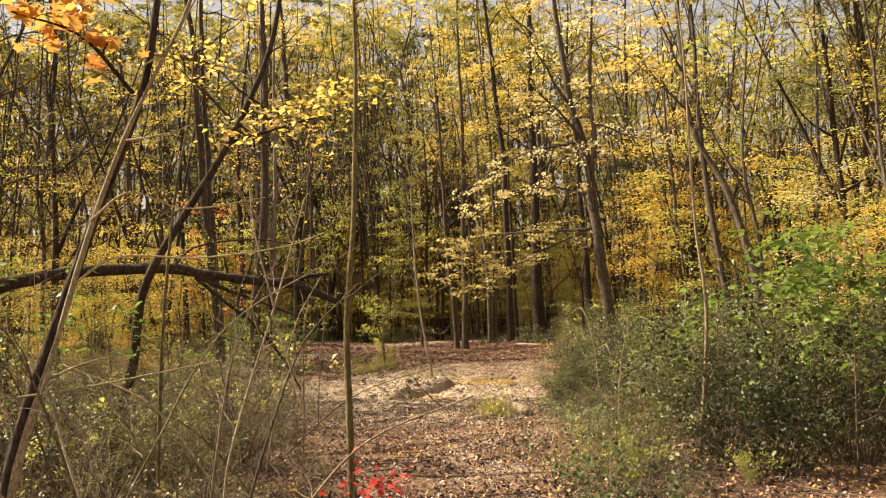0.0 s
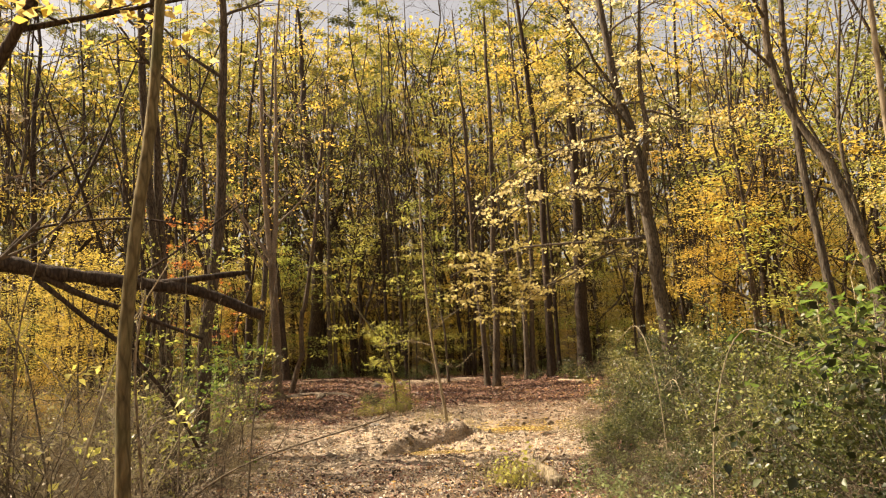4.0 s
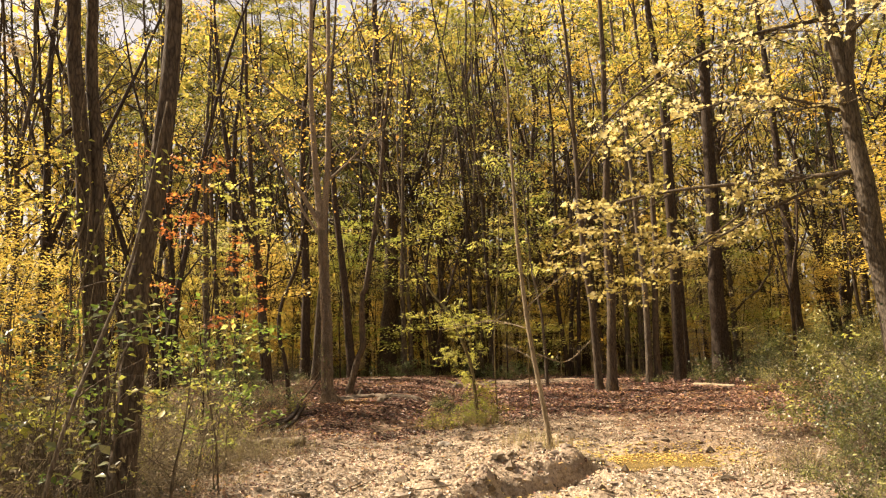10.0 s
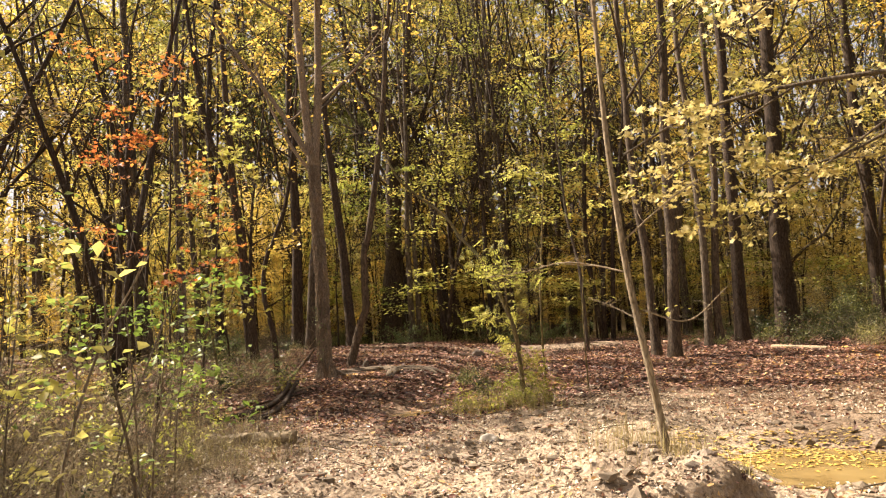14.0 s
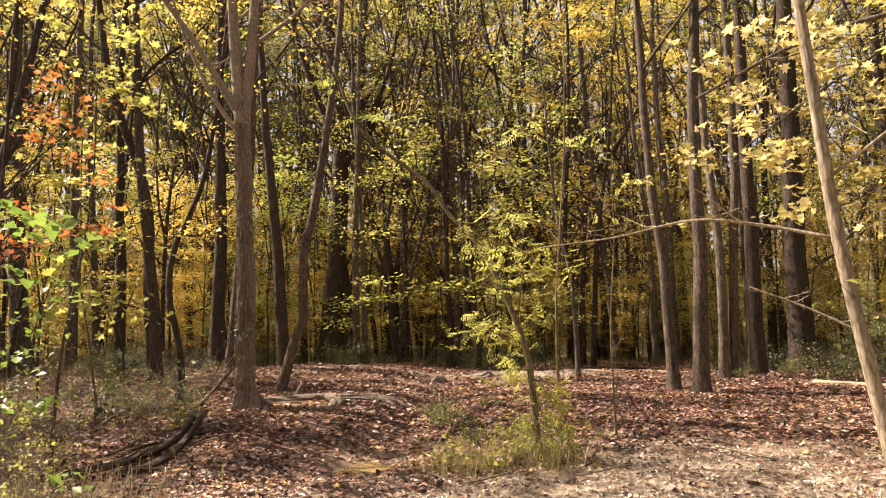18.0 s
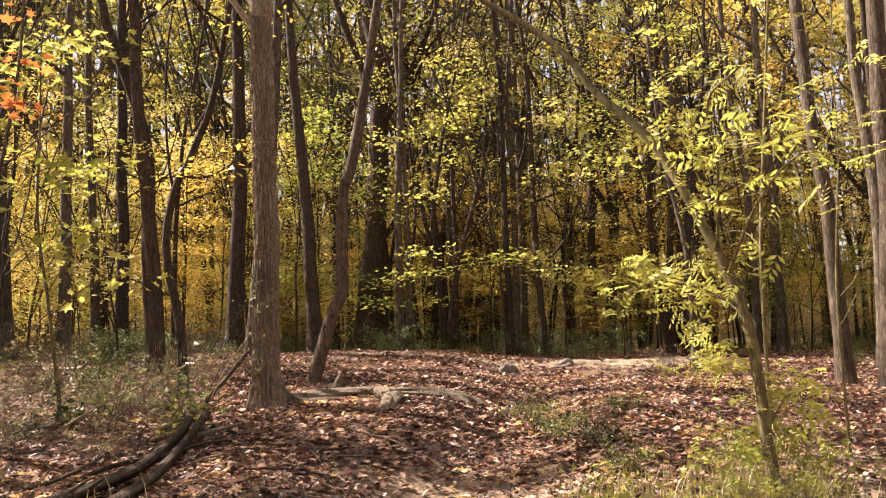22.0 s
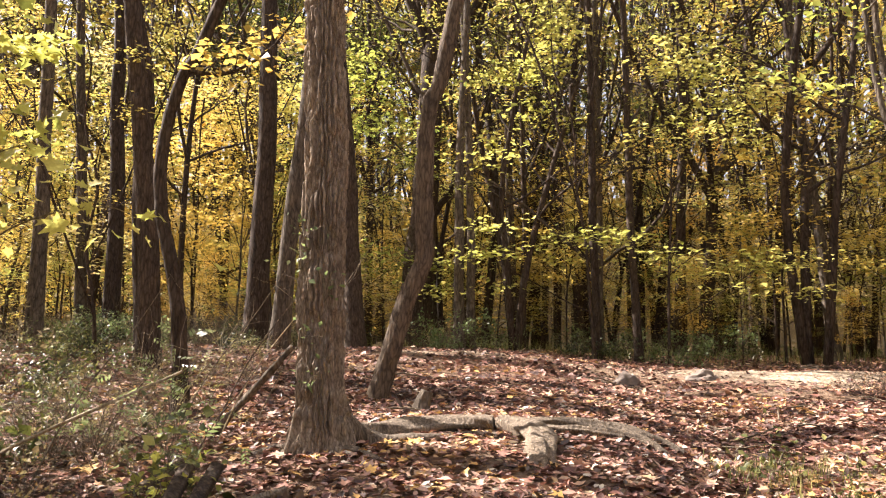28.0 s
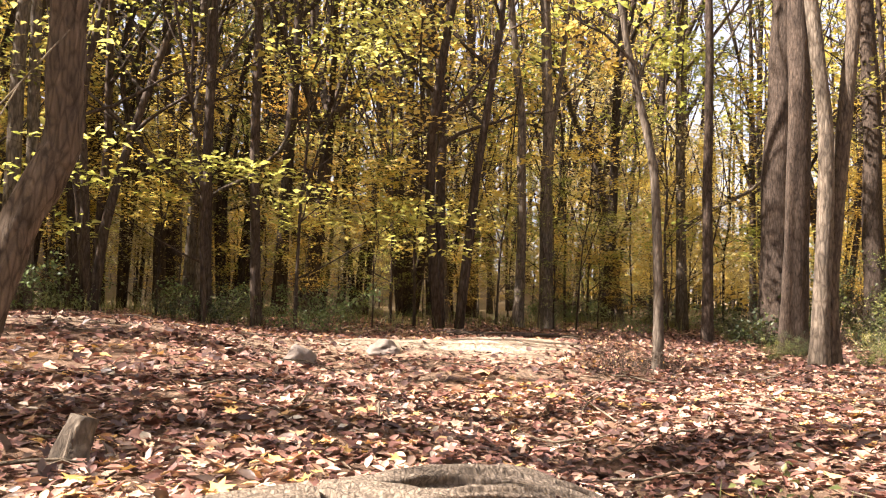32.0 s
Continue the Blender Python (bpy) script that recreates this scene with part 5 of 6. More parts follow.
# undergrowth along the far edge of the clearing
for _ in range(60):
    x, y = bed.uniform(-16, 13), bed.uniform(46.5, 58)
    plant(WEED, int(bed.choice([1, 1, 2, 0])), x, y, bed.uniform(0, 360), bed.uniform(0.7, 1.3))
for _ in range(40):
    y = bed.uniform(33, 47)
    plant(WEED, int(bed.choice([0, 0, 0, 2])), edge(RIGHT_EDGE, y) + bed.uniform(-0.6, 4.0), y, bed.uniform(0, 360), bed.uniform(0.7, 1.5))
for _ in range(34):
    y = bed.uniform(32, 46)
    plant(WEED if bed.random() < 0.5 else BRAMBLE, int(bed.integers(3)), edge(LEFT_EDGE, y) - bed.uniform(0.3, 5.5), y, bed.uniform(0, 360), bed.uniform(0.6, 1.1))
for k in range(64):
    x, y = bed.uniform(-24, -10.5), bed.uniform(36, 50)
    if x > edge(LEFT_EDGE, y) - 1.5:
        continue
    plant((BRAMBLE, WEED, BRAMBLE)[k % 3], int(bed.choice([0, 1, 2])), x, y, bed.uniform(0, 360), bed.uniform(0.8, 1.4))
for x, y, s in ((-1.9, 39.9, 0.8), (-1.4, 40.3, 0.9), (-0.9, 40.1, 0.7)):
    plant(BRAMBLE, 3, x, y, bed.uniform(0, 360), s)
for x, y, s in ((2.0, 41.2, 1.0), (3.0, 41.6, 1.1), (2.6, 40.2, 0.8), (3.9, 40.8, 1.0)):
    plant(BUSH, 0, x, y, bed.uniform(0, 360), s * 0.6)
for x, y, s in ((6.8, 42.0, 0.8), (8.0, 41.0, 0.9), (9.2, 43.0, 1.0), (7.6, 44.6, 0.9), (10.2, 41.2, 1.0), (6.2, 39.6, 0.5), (9.0, 38.8, 0.8)):
    plant(BUSH, int(bed.choice([0, 4, 1])), x, y, bed.uniform(0, 360), s)
for x, y, s in ((5.6, 43.4, 1.1), (6.0, 43.6, 1.0)):
    plant(BRAMBLE, 3, x, y, bed.uniform(0, 360), s)
for x, y, s in ((-9.0, 25.6, 1.2), (-5.6, 18.6, 0.8), (-3.6, 15.5, 0.55), (-4.6, 8.6, 0.8), (-5.6, 12.5, 0.9)):
    plant(LIMEBUSH, 0, x, y, bed.uniform(0, 360), s)
for x, y, s in ((-6.1, 23.6, 0.8), (-6.6, 25.2, 0.8), (-7.2, 26.4, 0.9), (-5.6, 22.4, 0.7)):
    plant(TALLBRUSH, int(bed.choice([1, 1, 2])), x, y, bed.uniform(0, 360), s)
for x, y, s in ((5.2, 18.5, 1.25), (4.5, 16.4, 1.1), (6.2, 19.5, 1.3)):
    plant(LIMEBUSH, 0, x, y, bed.uniform(0, 360), s)
for x, y, s in ((-3.4, 9.4, 0.55), (-4.6, 11.2, 0.7), (-5.8, 9.6, 0.8), (-6.5, 13.5, 0.8)):
    plant(BUSH, int(bed.choice([1, 4, 2])), x, y, bed.uniform(0, 360), s)
for x, y, s, k in ((3.7, 20.3, 0.8, 0), (4.7, 21.6, 1.0, 4), (5.3, 22.9, 1.05, 0), (4.3, 23.9, 0.8, 3), (5.9, 24.4, 1.0, 4), (5.7, 20.6, 1.1, 0), (3.8, 22.4, 0.7, 3), (6.6, 22.2, 1.1, 4), (7.0, 25.6, 0.9, 0)):
    plant(BUSH, k, x, y, bed.uniform(0, 360), s)
for x, y, s in ((5.4, 23.8, 1.5), (6.3, 24.6, 1.5)):
    plant(LIMEBUSH, 0, x, y, bed.uniform(0, 360), s)
for x, y, s in ((3.3, 24.6, 0.7), (3.0, 23.4, 0.6), (2.9, 21.6, 0.6), (3.4, 25.6, 0.7)):
    plant(BRAMBLE, 0, x, y, bed.uniform(0, 360), s)
plant(BUSH, 1, 5.0, 28.0, 30, 1.0)
plant(LIMEBUSH, 0, 4.6, 26.6, 80, 1.25)


# ---- thin stems and leaning trees in the thicket ----
def bare_stem(points, r, mat, label, arms=()):
    base = np.array(points[0], float)
    at = thing("bare_sapling", tuple(base), label, "sapling")
    ax = curve(np.array(points, float) - base, 22)
    stem = link_mesh("stem", *tube(ax, np.linspace(r, r * 0.35, 22) * (1 + 0.1 * rng.normal(0, 1, 22)), 8, 0.03), mat, at)
    for q in range(5):
        i = 5 + int(rng.random() * 15)
        b = branch(ax[i], rng.normal(0, 1, 3) + np.array((0, 0, 0.8)), 0.35 + 0.4 * rng.random(), 0.02, 6, 0.2)
        link_mesh("twig", *tube(b, np.linspace(r * 0.35, r * 0.1, 6), 5, 0, False), mat, stem)
    for ap, ar in arms:
        b = curve(np.array(ap, float) - base, 18)
        link_mesh("twig", *tube(b, np.linspace(ar, ar * 0.4, 18), 6, 0.03, False), mat, stem)
    return at


bare_stem([(-3.4, 6.1, gz(-3.4, 6.1) - 0.1), (-3.35, 6.11, 0.54), (-3.05, 6.21, 1.68), (-2.78, 6.3, 2.68), (-2.48, 6.4, 3.54), (-2.09, 6.54, 4.45), (-1.9, 6.6, 5.2)], 0.032, STALK, "pale bare stem leaning out of the thicket",
          [([(-2.8, 6.25, 2.62), (-2.49, 6.28, 2.84), (-2.07, 6.38, 2.7), (-1.45, 6.54, 2.79)], 0.011), ([(-2.95, 6.24, 2.1), (-2.6, 6.3, 2.32), (-2.0, 6.5, 2.3), (-1.35, 6.7, 2.38), (-1.0, 6.8, 2.5)], 0.011), ([(-3.3, 6.1, 1.25), (-2.8, 6.2, 1.3), (-2.0, 6.4, 1.42), (-1.8, 6.4, 1.45)], 0.009)])
bare_stem([(-2.85, 7.78, gz(-2.85, 7.78) - 0.1), (-2.83, 7.78, 0.6), (-2.77, 7.79, 1.86), (-2.64, 7.82, 3.11), (-2.5, 7.86, 3.94), (-2.4, 7.9, 5.2)], 0.022, BARK_OLIVE, "thin olive stem in the thicket")
bare_stem([(-2.1, 7.37, gz(-2.1, 7.37) - 0.1), (-2.06, 7.37, 0.37), (-1.85, 7.41, 1.13), (-1.57, 7.45, 1.96), (-1.28, 7.5, 2.94)], 0.017, STALK, "thin pale stem leaning over the path's edge", [([(-1.6, 7.45, 1.9), (-1.75, 7.4, 2.6), (-1.8, 7.4, 3.2)], 0.01), ([(-1.62, 7.45, 1.85), (-1.45, 7.4, 1.3), (-1.3, 7.4, 0.7)], 0.009)])
for k in range(16):
    y = bed.uniform(6.5, 30)
    x = edge(LEFT_EDGE, y) - bed.uniform(0.4, 4.5)
    z, h = gz(x, y), bed.uniform(1.4, 3.6)
    dx, dy = bed.normal(0, 0.35), bed.normal(0, 0.25)
    bare_stem([(x, y, z - 0.1), (x + dx * 0.3, y + dy * 0.3, z + h * 0.35), (x + dx * 0.8, y + dy, z + h * 0.7), (x + dx * 1.6, y + dy * 1.2, z + h)], bed.uniform(0.008, 0.02), BARK_PALE if k % 3 == 0 else TWIG, "thin bare stem standing in the thicket")
for k in range(36):
    y = bed.uniform(5.5, 13)
    x = edge(LEFT_EDGE, y) - bed.uniform(0.3, 3.6)
    z, h = gz(x, y), bed.uniform(1.2, 3.0)
    dx, dy = bed.normal(0, 0.8), bed.normal(0, 0.3)
    bare_stem([(x, y, z - 0.1), (x + dx * 0.35, y + dy * 0.3, z + h * 0.35), (x + dx * 0.8, y + dy, z + h * 0.75), (x + dx * 1.5, y + dy * 1.2, z + h)], bed.uniform(0.008, 0.018), (TWIG, STALK, BARK_PALE)[k % 3], "slanting bare branch in the thicket")
for k in range(16):
    y = bed.uniform(8.5, 22)
    x = edge(RIGHT_EDGE, y) + bed.uniform(0.6, 4.0)
    z, hh, a = gz(x, y), bed.uniform(0.9, 2.3), bed.uniform(0, 6.28)
    bare_stem([(x, y, z - 0.1), (x + 0.1 * math.cos(a), y + 0.1 * math.sin(a), z + hh * 0.6), (x + 0.4 * math.cos(a), y + 0.4 * math.sin(a), z + hh), (x + 0.9 * math.cos(a), y + 0.9 * math.sin(a), z + hh * 0.92)], bed.uniform(0.006, 0.011), STALK if k % 2 else TWIG, "thin arching stem in the green bushes")
for k in range(9):
    x, y = bed.uniform(-9.3, -8.0), bed.uniform(34.2, 35.6)
    z, hh = gz(x, y), bed.uniform(0.6, 1.7)
    bare_stem([(x, y, z - 0.05), (x + 0.2 * hh, y + 0.05, z + hh * 0.4), (x + 0.45 * hh, y + 0.1, z + hh * 0.75), (x + 0.62 * hh, y + 0.1, z + hh)], bed.uniform(0.004, 0.008), (STALK, TWIG, BARK_MID)[k % 3], "thin twig slanting up beside the furrowed trunk")
hero_tree("leaning_tree", "dark tree leaning over the thicket", [(-4.9, 11.4, -0.3), (-4.5, 11.3, 1.2), (-4.14, 11.14, 2.53), (-3.0, 11.1, 4.4), (-2.4, 11.1, 5.6)], 0.08, 9, BARK_DARK, YELLOW, 700, 0.1, 4, 0.6, 14, limb_len=2.0, arms=[([(-3.0, 11.1, 4.4), (-2.3, 11.5, 4.7), (-1.3, 12.0, 5.1)], 0.03)])
hero_tree("leaning_tree", "slim dark tree with orange leaves beside the pale stem", [(-3.45, 6.1, -0.2), (-3.35, 6.15, 0.83), (-2.9, 6.3, 2.35), (-2.48, 6.45, 3.65), (-2.35, 6.5, 4.4)], 0.055, 8, BARK_DARK, RED, 150, 0.13, 2, 0.7, 12, limb_len=1.2, shape=STAR, spread=0.2,
          arms=[([(-2.5, 6.4, 3.7), (-2.8, 6.1, 4.1), (-3.2, 5.8, 4.2)], 0.02)])
hero_tree("red_leaved_tree", "small tree with red and orange leaves in the thicket", [(-8.5, 29.4, -0.1), (-8.45, 29.45, 1.5), (-8.3, 29.5, 3.0), (-8.25, 29.5, 4.3)], 0.035, 6.0, BARK_DARK, RED, 1000, 0.075, 12, 0.35, 9, limb_len=1.2, shape=STAR, spread=0.22)
hero_tree("leafy_sapling", "young tree with large yellow-green leaves", [(-9.9, 34.6, 0.1), (-9.88, 34.6, 0.6), (-10.08, 34.6, 1.81), (-10.25, 34.6, 2.83), (-10.3, 34.6, 4.3)], 0.026, 5.6, BARK_OLIVE, LIME, 260, 0.13, 8, 0.35, 9, limb_len=1.2, shape=STAR, spread=0.2, arm_leaves=42,
          arms=[([(-10.05, 34.6, 1.6), (-9.6, 34.75, 2.0), (-9.05, 34.9, 2.15), (-8.75, 35.0, 2.05)], 0.009), ([(-10.1, 34.6, 1.9), (-9.6, 34.4, 2.4), (-9.1, 34.3, 2.5)], 0.009), ([(-10.25, 34.6, 3.2), (-9.7, 34.4, 4.2), (-9.1, 34.1, 4.7), (-8.6, 33.8, 4.6)], 0.011), ([(-10.2, 34.6, 2.7), (-9.9, 34.3, 3.3), (-9.5, 34.0, 3.5)], 0.009)])
hero_tree("leafy_sapling", "young tree with yellow-green leaves by the undergrowth", [(-8.6, 31.2, 0.0), (-8.5, 31.2, 1.5), (-8.3, 31.3, 3.0)], 0.025, 5.4, BARK, LIME, 420, 0.1, 9, 0.35, 8, limb_len=1.2, shape=STAR, spread=0.22)
hero_tree("leafy_sapling", "slim sapling with yellow-green leaves", [(-2.0, 32.2, 0.0), (-2.0, 32.2, 2.0), (-1.8, 32.2, 4.0)], 0.02, 6.5, BARK_OLIVE, LIME, 34, 0.24, 9, 0.3, 8, limb_len=1.1, shape=FEATHER)
hero_tree("leafy_sapling", "slim sapling with yellow-green leaves in the clearing", [(-1.2, 32.8, 0.0), (-1.2, 32.8, 1.5), (-1.1, 32.8, 3.0)], 0.016, 5.0, BARK_OLIVE, LIME, 30, 0.22, 9, 0.25, 8, limb_len=0.9, shape=FEATHER)


for x, y, h in ((4.9, 9.9, 1.7), (5.7, 10.6, 1.9), (4.6, 9.0, 1.6), (5.4, 11.4, 2.0), (4.3, 12.6, 1.6), (6.6, 14.0, 2.1), (6.4, 9.8, 2.1)):
    hero_tree("leafy_sapling", "broad-leaved green sapling among the bushes", [(x, y, -0.2), (x + 0.05, y, h * 0.4), (x + 0.1, y + 0.05, h * 0.8)], 0.015, h, TWIG, LEAFGREEN, 420, 0.11, 11, 0.3, 7, limb_len=1.0, spread=0.26)

for x, y, h in ((-4.4, 8.4, 1.8), (-3.9, 10.6, 1.7), (-5.4, 10.0, 2.1), (-6.2, 22.9, 2.2), (-6.6, 24.4, 2.4), (-6.0, 25.4, 1.5), (-5.7, 24.4, 1.2), (-7.4, 27.8, 1.4), (-7.9, 29.0, 1.5)):
    hero_tree("leafy_sapling", "fresh green sapling in the bare thicket", [(x, y, -0.2), (x + 0.05, y, h * 0.4), (x + 0.1, y + 0.05, h * 0.8)], 0.012, h, TWIG, LEAFGREEN, 190, 0.08, 9, 0.3, 7, limb_len=0.8, spread=0.22)

# ---- the fallen tree and other dead wood ----
def fallen_tree():
    at = thing("fallen_tree", (-10.5, 11.5, gz(-10.5, 11.5)), "broken dark tree trunk hanging above the thicket", "fallen tree")
    b = np.array((-10.5, 11.5, gz(-10.5, 11.5)))
    ax = curve(np.array([(-10.7, 11.4, b[2] - 0.1), (-9.0, 12.0, 1.6), (-7.0, 12.7, 2.65), (-4.94, 13.41, 2.85), (-4.07, 13.7, 2.71), (-3.09, 14.03, 2.55), (-2.6, 14.18, 2.46), (-1.9, 14.4, 2.15)]) - b, 60)
    link_mesh("trunk", *tube(ax, np.linspace(0.12, 0.058, 60) * (1 + 0.07 * rng.normal(0, 1, 60)), 16, 0.05), BARK_DARK, at)
    for pts, r in (([(-3.09, 14.03, 2.55), (-2.5, 14.22, 2.63), (-2.05, 14.36, 2.68)], 0.05), ([(-4.29, 13.63, 2.74), (-3.84, 13.78, 2.47), (-3.44, 13.91, 2.3)], 0.05), ([(-4.29, 13.63, 2.68), (-3.73, 13.82, 2.15), (-3.38, 13.93, 1.84), (-2.9, 14.1, 1.2), (-2.6, 14.2, 0.6)], 0.032), ([(-3.4, 13.95, 2.28), (-2.92, 14.09, 2.06), (-2.56, 14.21, 1.9)], 0.03), ([(-4.6, 13.5, 2.9), (-4.2, 13.5, 3.2), (-3.3, 13.7, 3.3), (-2.6, 13.8, 3.2)], 0.018), ([(-3.3, 13.95, 2.6), (-2.6, 14.0, 3.05), (-2.0, 14.1, 3.5)], 0.016)):
        a = curve(np.array(pts) - b, 14)
        link_mesh("limb", *tube(a, np.linspace(r, r * 0.55, 14) * (1 + 0.06 * rng.normal(0, 1, 14)), 10, 0.05), BARK_DARK, at)


fallen_tree()


def gnarled(ax, rad, sides=26, seed=0.0, squash=(1.05, 1.05, 0.95)):
    """A root: a tube with lengthwise ridges and knots, flattened from above."""
    v, f = tube(ax, rad, sides)
    n = len(ax)
    ang = np.linspace(0, 2 * np.pi, sides, endpoint=False)[None, :]
    s = np.linspace(0, n * 0.05, n)[:, None]
    k = 1 + 0.13 * np.sin(3 * ang + 4 * s + seed) + 0.09 * np.sin(7 * ang - 3 * s + seed) + 0.22 * fuzz(np.cos(ang) * 0.6 + 0 * s, s + np.sin(ang) * 0.6, 0.35, seed) + 0.1 * fuzz(np.cos(ang) * 0.6 + 0 * s, s + np.sin(ang) * 0.6, 0.12, seed + 5)
    c = np.repeat(np.asarray(ax)[:, None, :], sides, 1)
    w = v.reshape(n, sides, 3)
    w = c + (w - c) * k[..., None] * np.array(squash)
    return w.reshape(-1, 3), f


def dead_log(points, r0, r1, mat, label, name="fallen_branch", category="branch"):
    b = np.array(points[0], float)
    at = thing(name, tuple(b), label, category)
    ax = curve(np.array(points, float) - b, 20)
    ax = curve(ax, 44)
    wood = link_mesh("wood", *gnarled(ax, np.linspace(r0, r1, 44), 18, r0 * 90 + b[0]), mat, at)
    for q in range(2):
        i = 5 + int(rng.random() * 12)
        c = branch(ax[i], rng.normal(0, 1, 3) + np.array((0, 0, 0.4)), r0 * 4, 0, 5, 0.1)
        link_mesh("snag", *tube(c, np.linspace(r0 * 0.35, r0 * 0.15, 5), 6, 0.05), mat, wood)
    return at


on = lambda x, y, up=0.0: (x, y, gz(x, y) + up)
dead_log([on(1.3, 19.3, 0.05), on(1.42, 18.3, 0.06), on(1.58, 17.2, 0.07), on(1.62, 16.5, 0.05)], 0.08, 0.1, BARK_PALE, "pale bleached log lying beside the mud", "log", "log")
dead_log([on(-7.3, 28.7, 0.08), on(-6.5, 28.6, 0.09), on(-5.72, 28.52, 0.09)], 0.1, 0.1, BARK_PALE, "short cut log end at the path's edge", "log", "log")
dead_log([on(-8.3, 30.5, 0.02), on(-7.75, 31.1, 0.08), on(-7.6, 32.3, 0.1), on(-7.75, 33.4, 0.16), on(-7.95, 34.2, 0.22)], 0.062, 0.045, BARK_DARK, "dark exposed root running down the bank", "exposed_root", "root")
dead_log([on(-7.6, 30.7, 0.02), on(-7.3, 31.2, 0.07), on(-7.35, 32.2, 0.08), on(-7.6, 33.3, 0.12), on(-7.8, 34.3, 0.2)], 0.055, 0.04, BARK_DARK, "second dark exposed root on the bank", "exposed_root", "root")
dead_log([on(-8.1, 32.0, -0.02), on(-8.0, 32.5, 0.06), on(-7.55, 32.8, 0.1), on(-7.5, 33.4, 0.05), on(-7.1, 33.7, 0.0)], 0.026, 0.014, BARK_DARK, "thin dark root hanging down the eroded bank", "exposed_root", "root")
dead_log([on(-8.6, 31.6, -0.02), on(-8.2, 31.9, 0.05), on(-8.15, 32.6, 0.12), on(-8.5, 33.2, 0.06)], 0.02, 0.01, BARK_MID, "thin twisted root on the eroded bank", "exposed_root", "root")
dead_log([on(-8.53, 35.84, 0.0), (-8.15, 35.71, 0.76), (-7.77, 35.57, 1.13)], 0.03, 0.022, BARK, "dead branch leaning against the furrowed trunk")
dead_log([on(-9.6, 34.0, 0.03), (-9.2, 34.4, 0.5), (-8.4, 35.0, 0.95)], 0.014, 0.009, BARK_PALE, "thin dead stick slanting out of the undergrowth")
dead_log([on(-8.36, 34.37, 0.02), on(-8.35, 35.02, 0.03)], 0.045, 0.04, ROOT, "short length of dead wood lying below the leaning branch")
dead_log([on(-8.0, 33.5, 0.03), on(-7.7, 33.9, 0.05), on(-7.35, 34.3, 0.04)], 0.04, 0.035, ROOT, "short dead branch lying on leaf litter")
dead_log([on(3.6, 38.5, 0.04), on(4.1, 38.0, 0.05), on(4.6, 37.3, 0.05)], 0.05, 0.04, BARK_PALE, "pale log lying on the leaf litter", "log", "log")
dead_log([on(-1.0, 45.6, 0.05), on(0.2, 45.2, 0.06), on(1.4, 45.4, 0.05)], 0.05, 0.04, BARK_DARK, "dead branch lying behind the bare mound")


def root_mat():
    """Bare roots crossing the bank from the furrowed tree."""
    b = np.array(on(-7.2, 35.7))
    at = thing("bare_roots", tuple(b), "thick bare roots crossing the leafy bank", "roots")
    for pts, r in (([on(-7.25, 35.65, 0.06), on(-6.76, 36.07, 0.07), on(-6.12, 36.2, 0.08), on(-5.87, 35.8, 0.1), on(-5.83, 35.3, 0.06), on(-5.8, 34.85, -0.1)], 0.112),
                   ([on(-6.4, 36.2, 0.05), on(-5.8, 36.45, 0.07), on(-5.2, 36.5, 0.06), on(-4.8, 36.45, 0.03), on(-4.6, 36.2, -0.05)], 0.088),
                   ([on(-6.1, 36.25, 0.04), on(-5.5, 36.25, 0.08), on(-5.0, 36.25, 0.06), on(-4.8, 35.95, -0.03)], 0.06),
                   ([on(-6.9, 35.9, 0.02), on(-6.3, 35.95, 0.03), on(-5.9, 36.05, 0.02)], 0.05)):
        ax = curve(np.array(pts) - b + np.array((0, 0, -0.035)), 60)
        rad = r * np.linspace(1.05, 0.8, 60)
        rad[-8:] *= np.linspace(1, 0.5, 8)
        link_mesh("root", *gnarled(ax, rad, 26, r * 40, (1.25, 1.25, 0.78)), ROOT, at)


root_mat()


def stone(x, y, sx, sy, sz, mat, label, turn=0.0, sink=0.3):
    bm = bmesh.new()
    bmesh.ops.create_icosphere(bm, subdivisions=4, radius=1.0)
    off = Vector((x * 3.1, y * 2.3, 0))
    for v in bm.verts:
        n = noise.noise(v.co * 1.3 + off) * 0.5 + noise.noise(v.co * 3.4 + off) * 0.16 + noise.noise(v.co * 9 + off) * 0.05
        v.co = v.co * (1 + n)
        v.co = Vector((v.co.x * sx, v.co.y * sy, max(v.co.z, -0.9) * sz))
    me = bpy.data.meshes.new("stone")
    bm.to_mesh(me)
    bm.free()
    me.shade_smooth()
    me.materials.append(mat)
    ob = new("stone", me)
    ob.matrix_basis = pose(x, y, gz(x, y) + sz * (1 - 2 * sink), 0, 0, turn)
    tagged(ob, label, "stone")


stone(-2.74, 28.6, 0.14, 0.11, 0.09, STONE_PALE, "pale stone on the trampled mud", 30)
stone(-4.6, 42.2, 0.2, 0.17, 0.19, STONE_EARTH, "rounded grey stone beside the gully", 10, 0.55)
stone(-3.35, 42.7, 0.36, 0.22, 0.11, STONE_EARTH, "grey stone at the end of the bare mound", 60, 0.55)


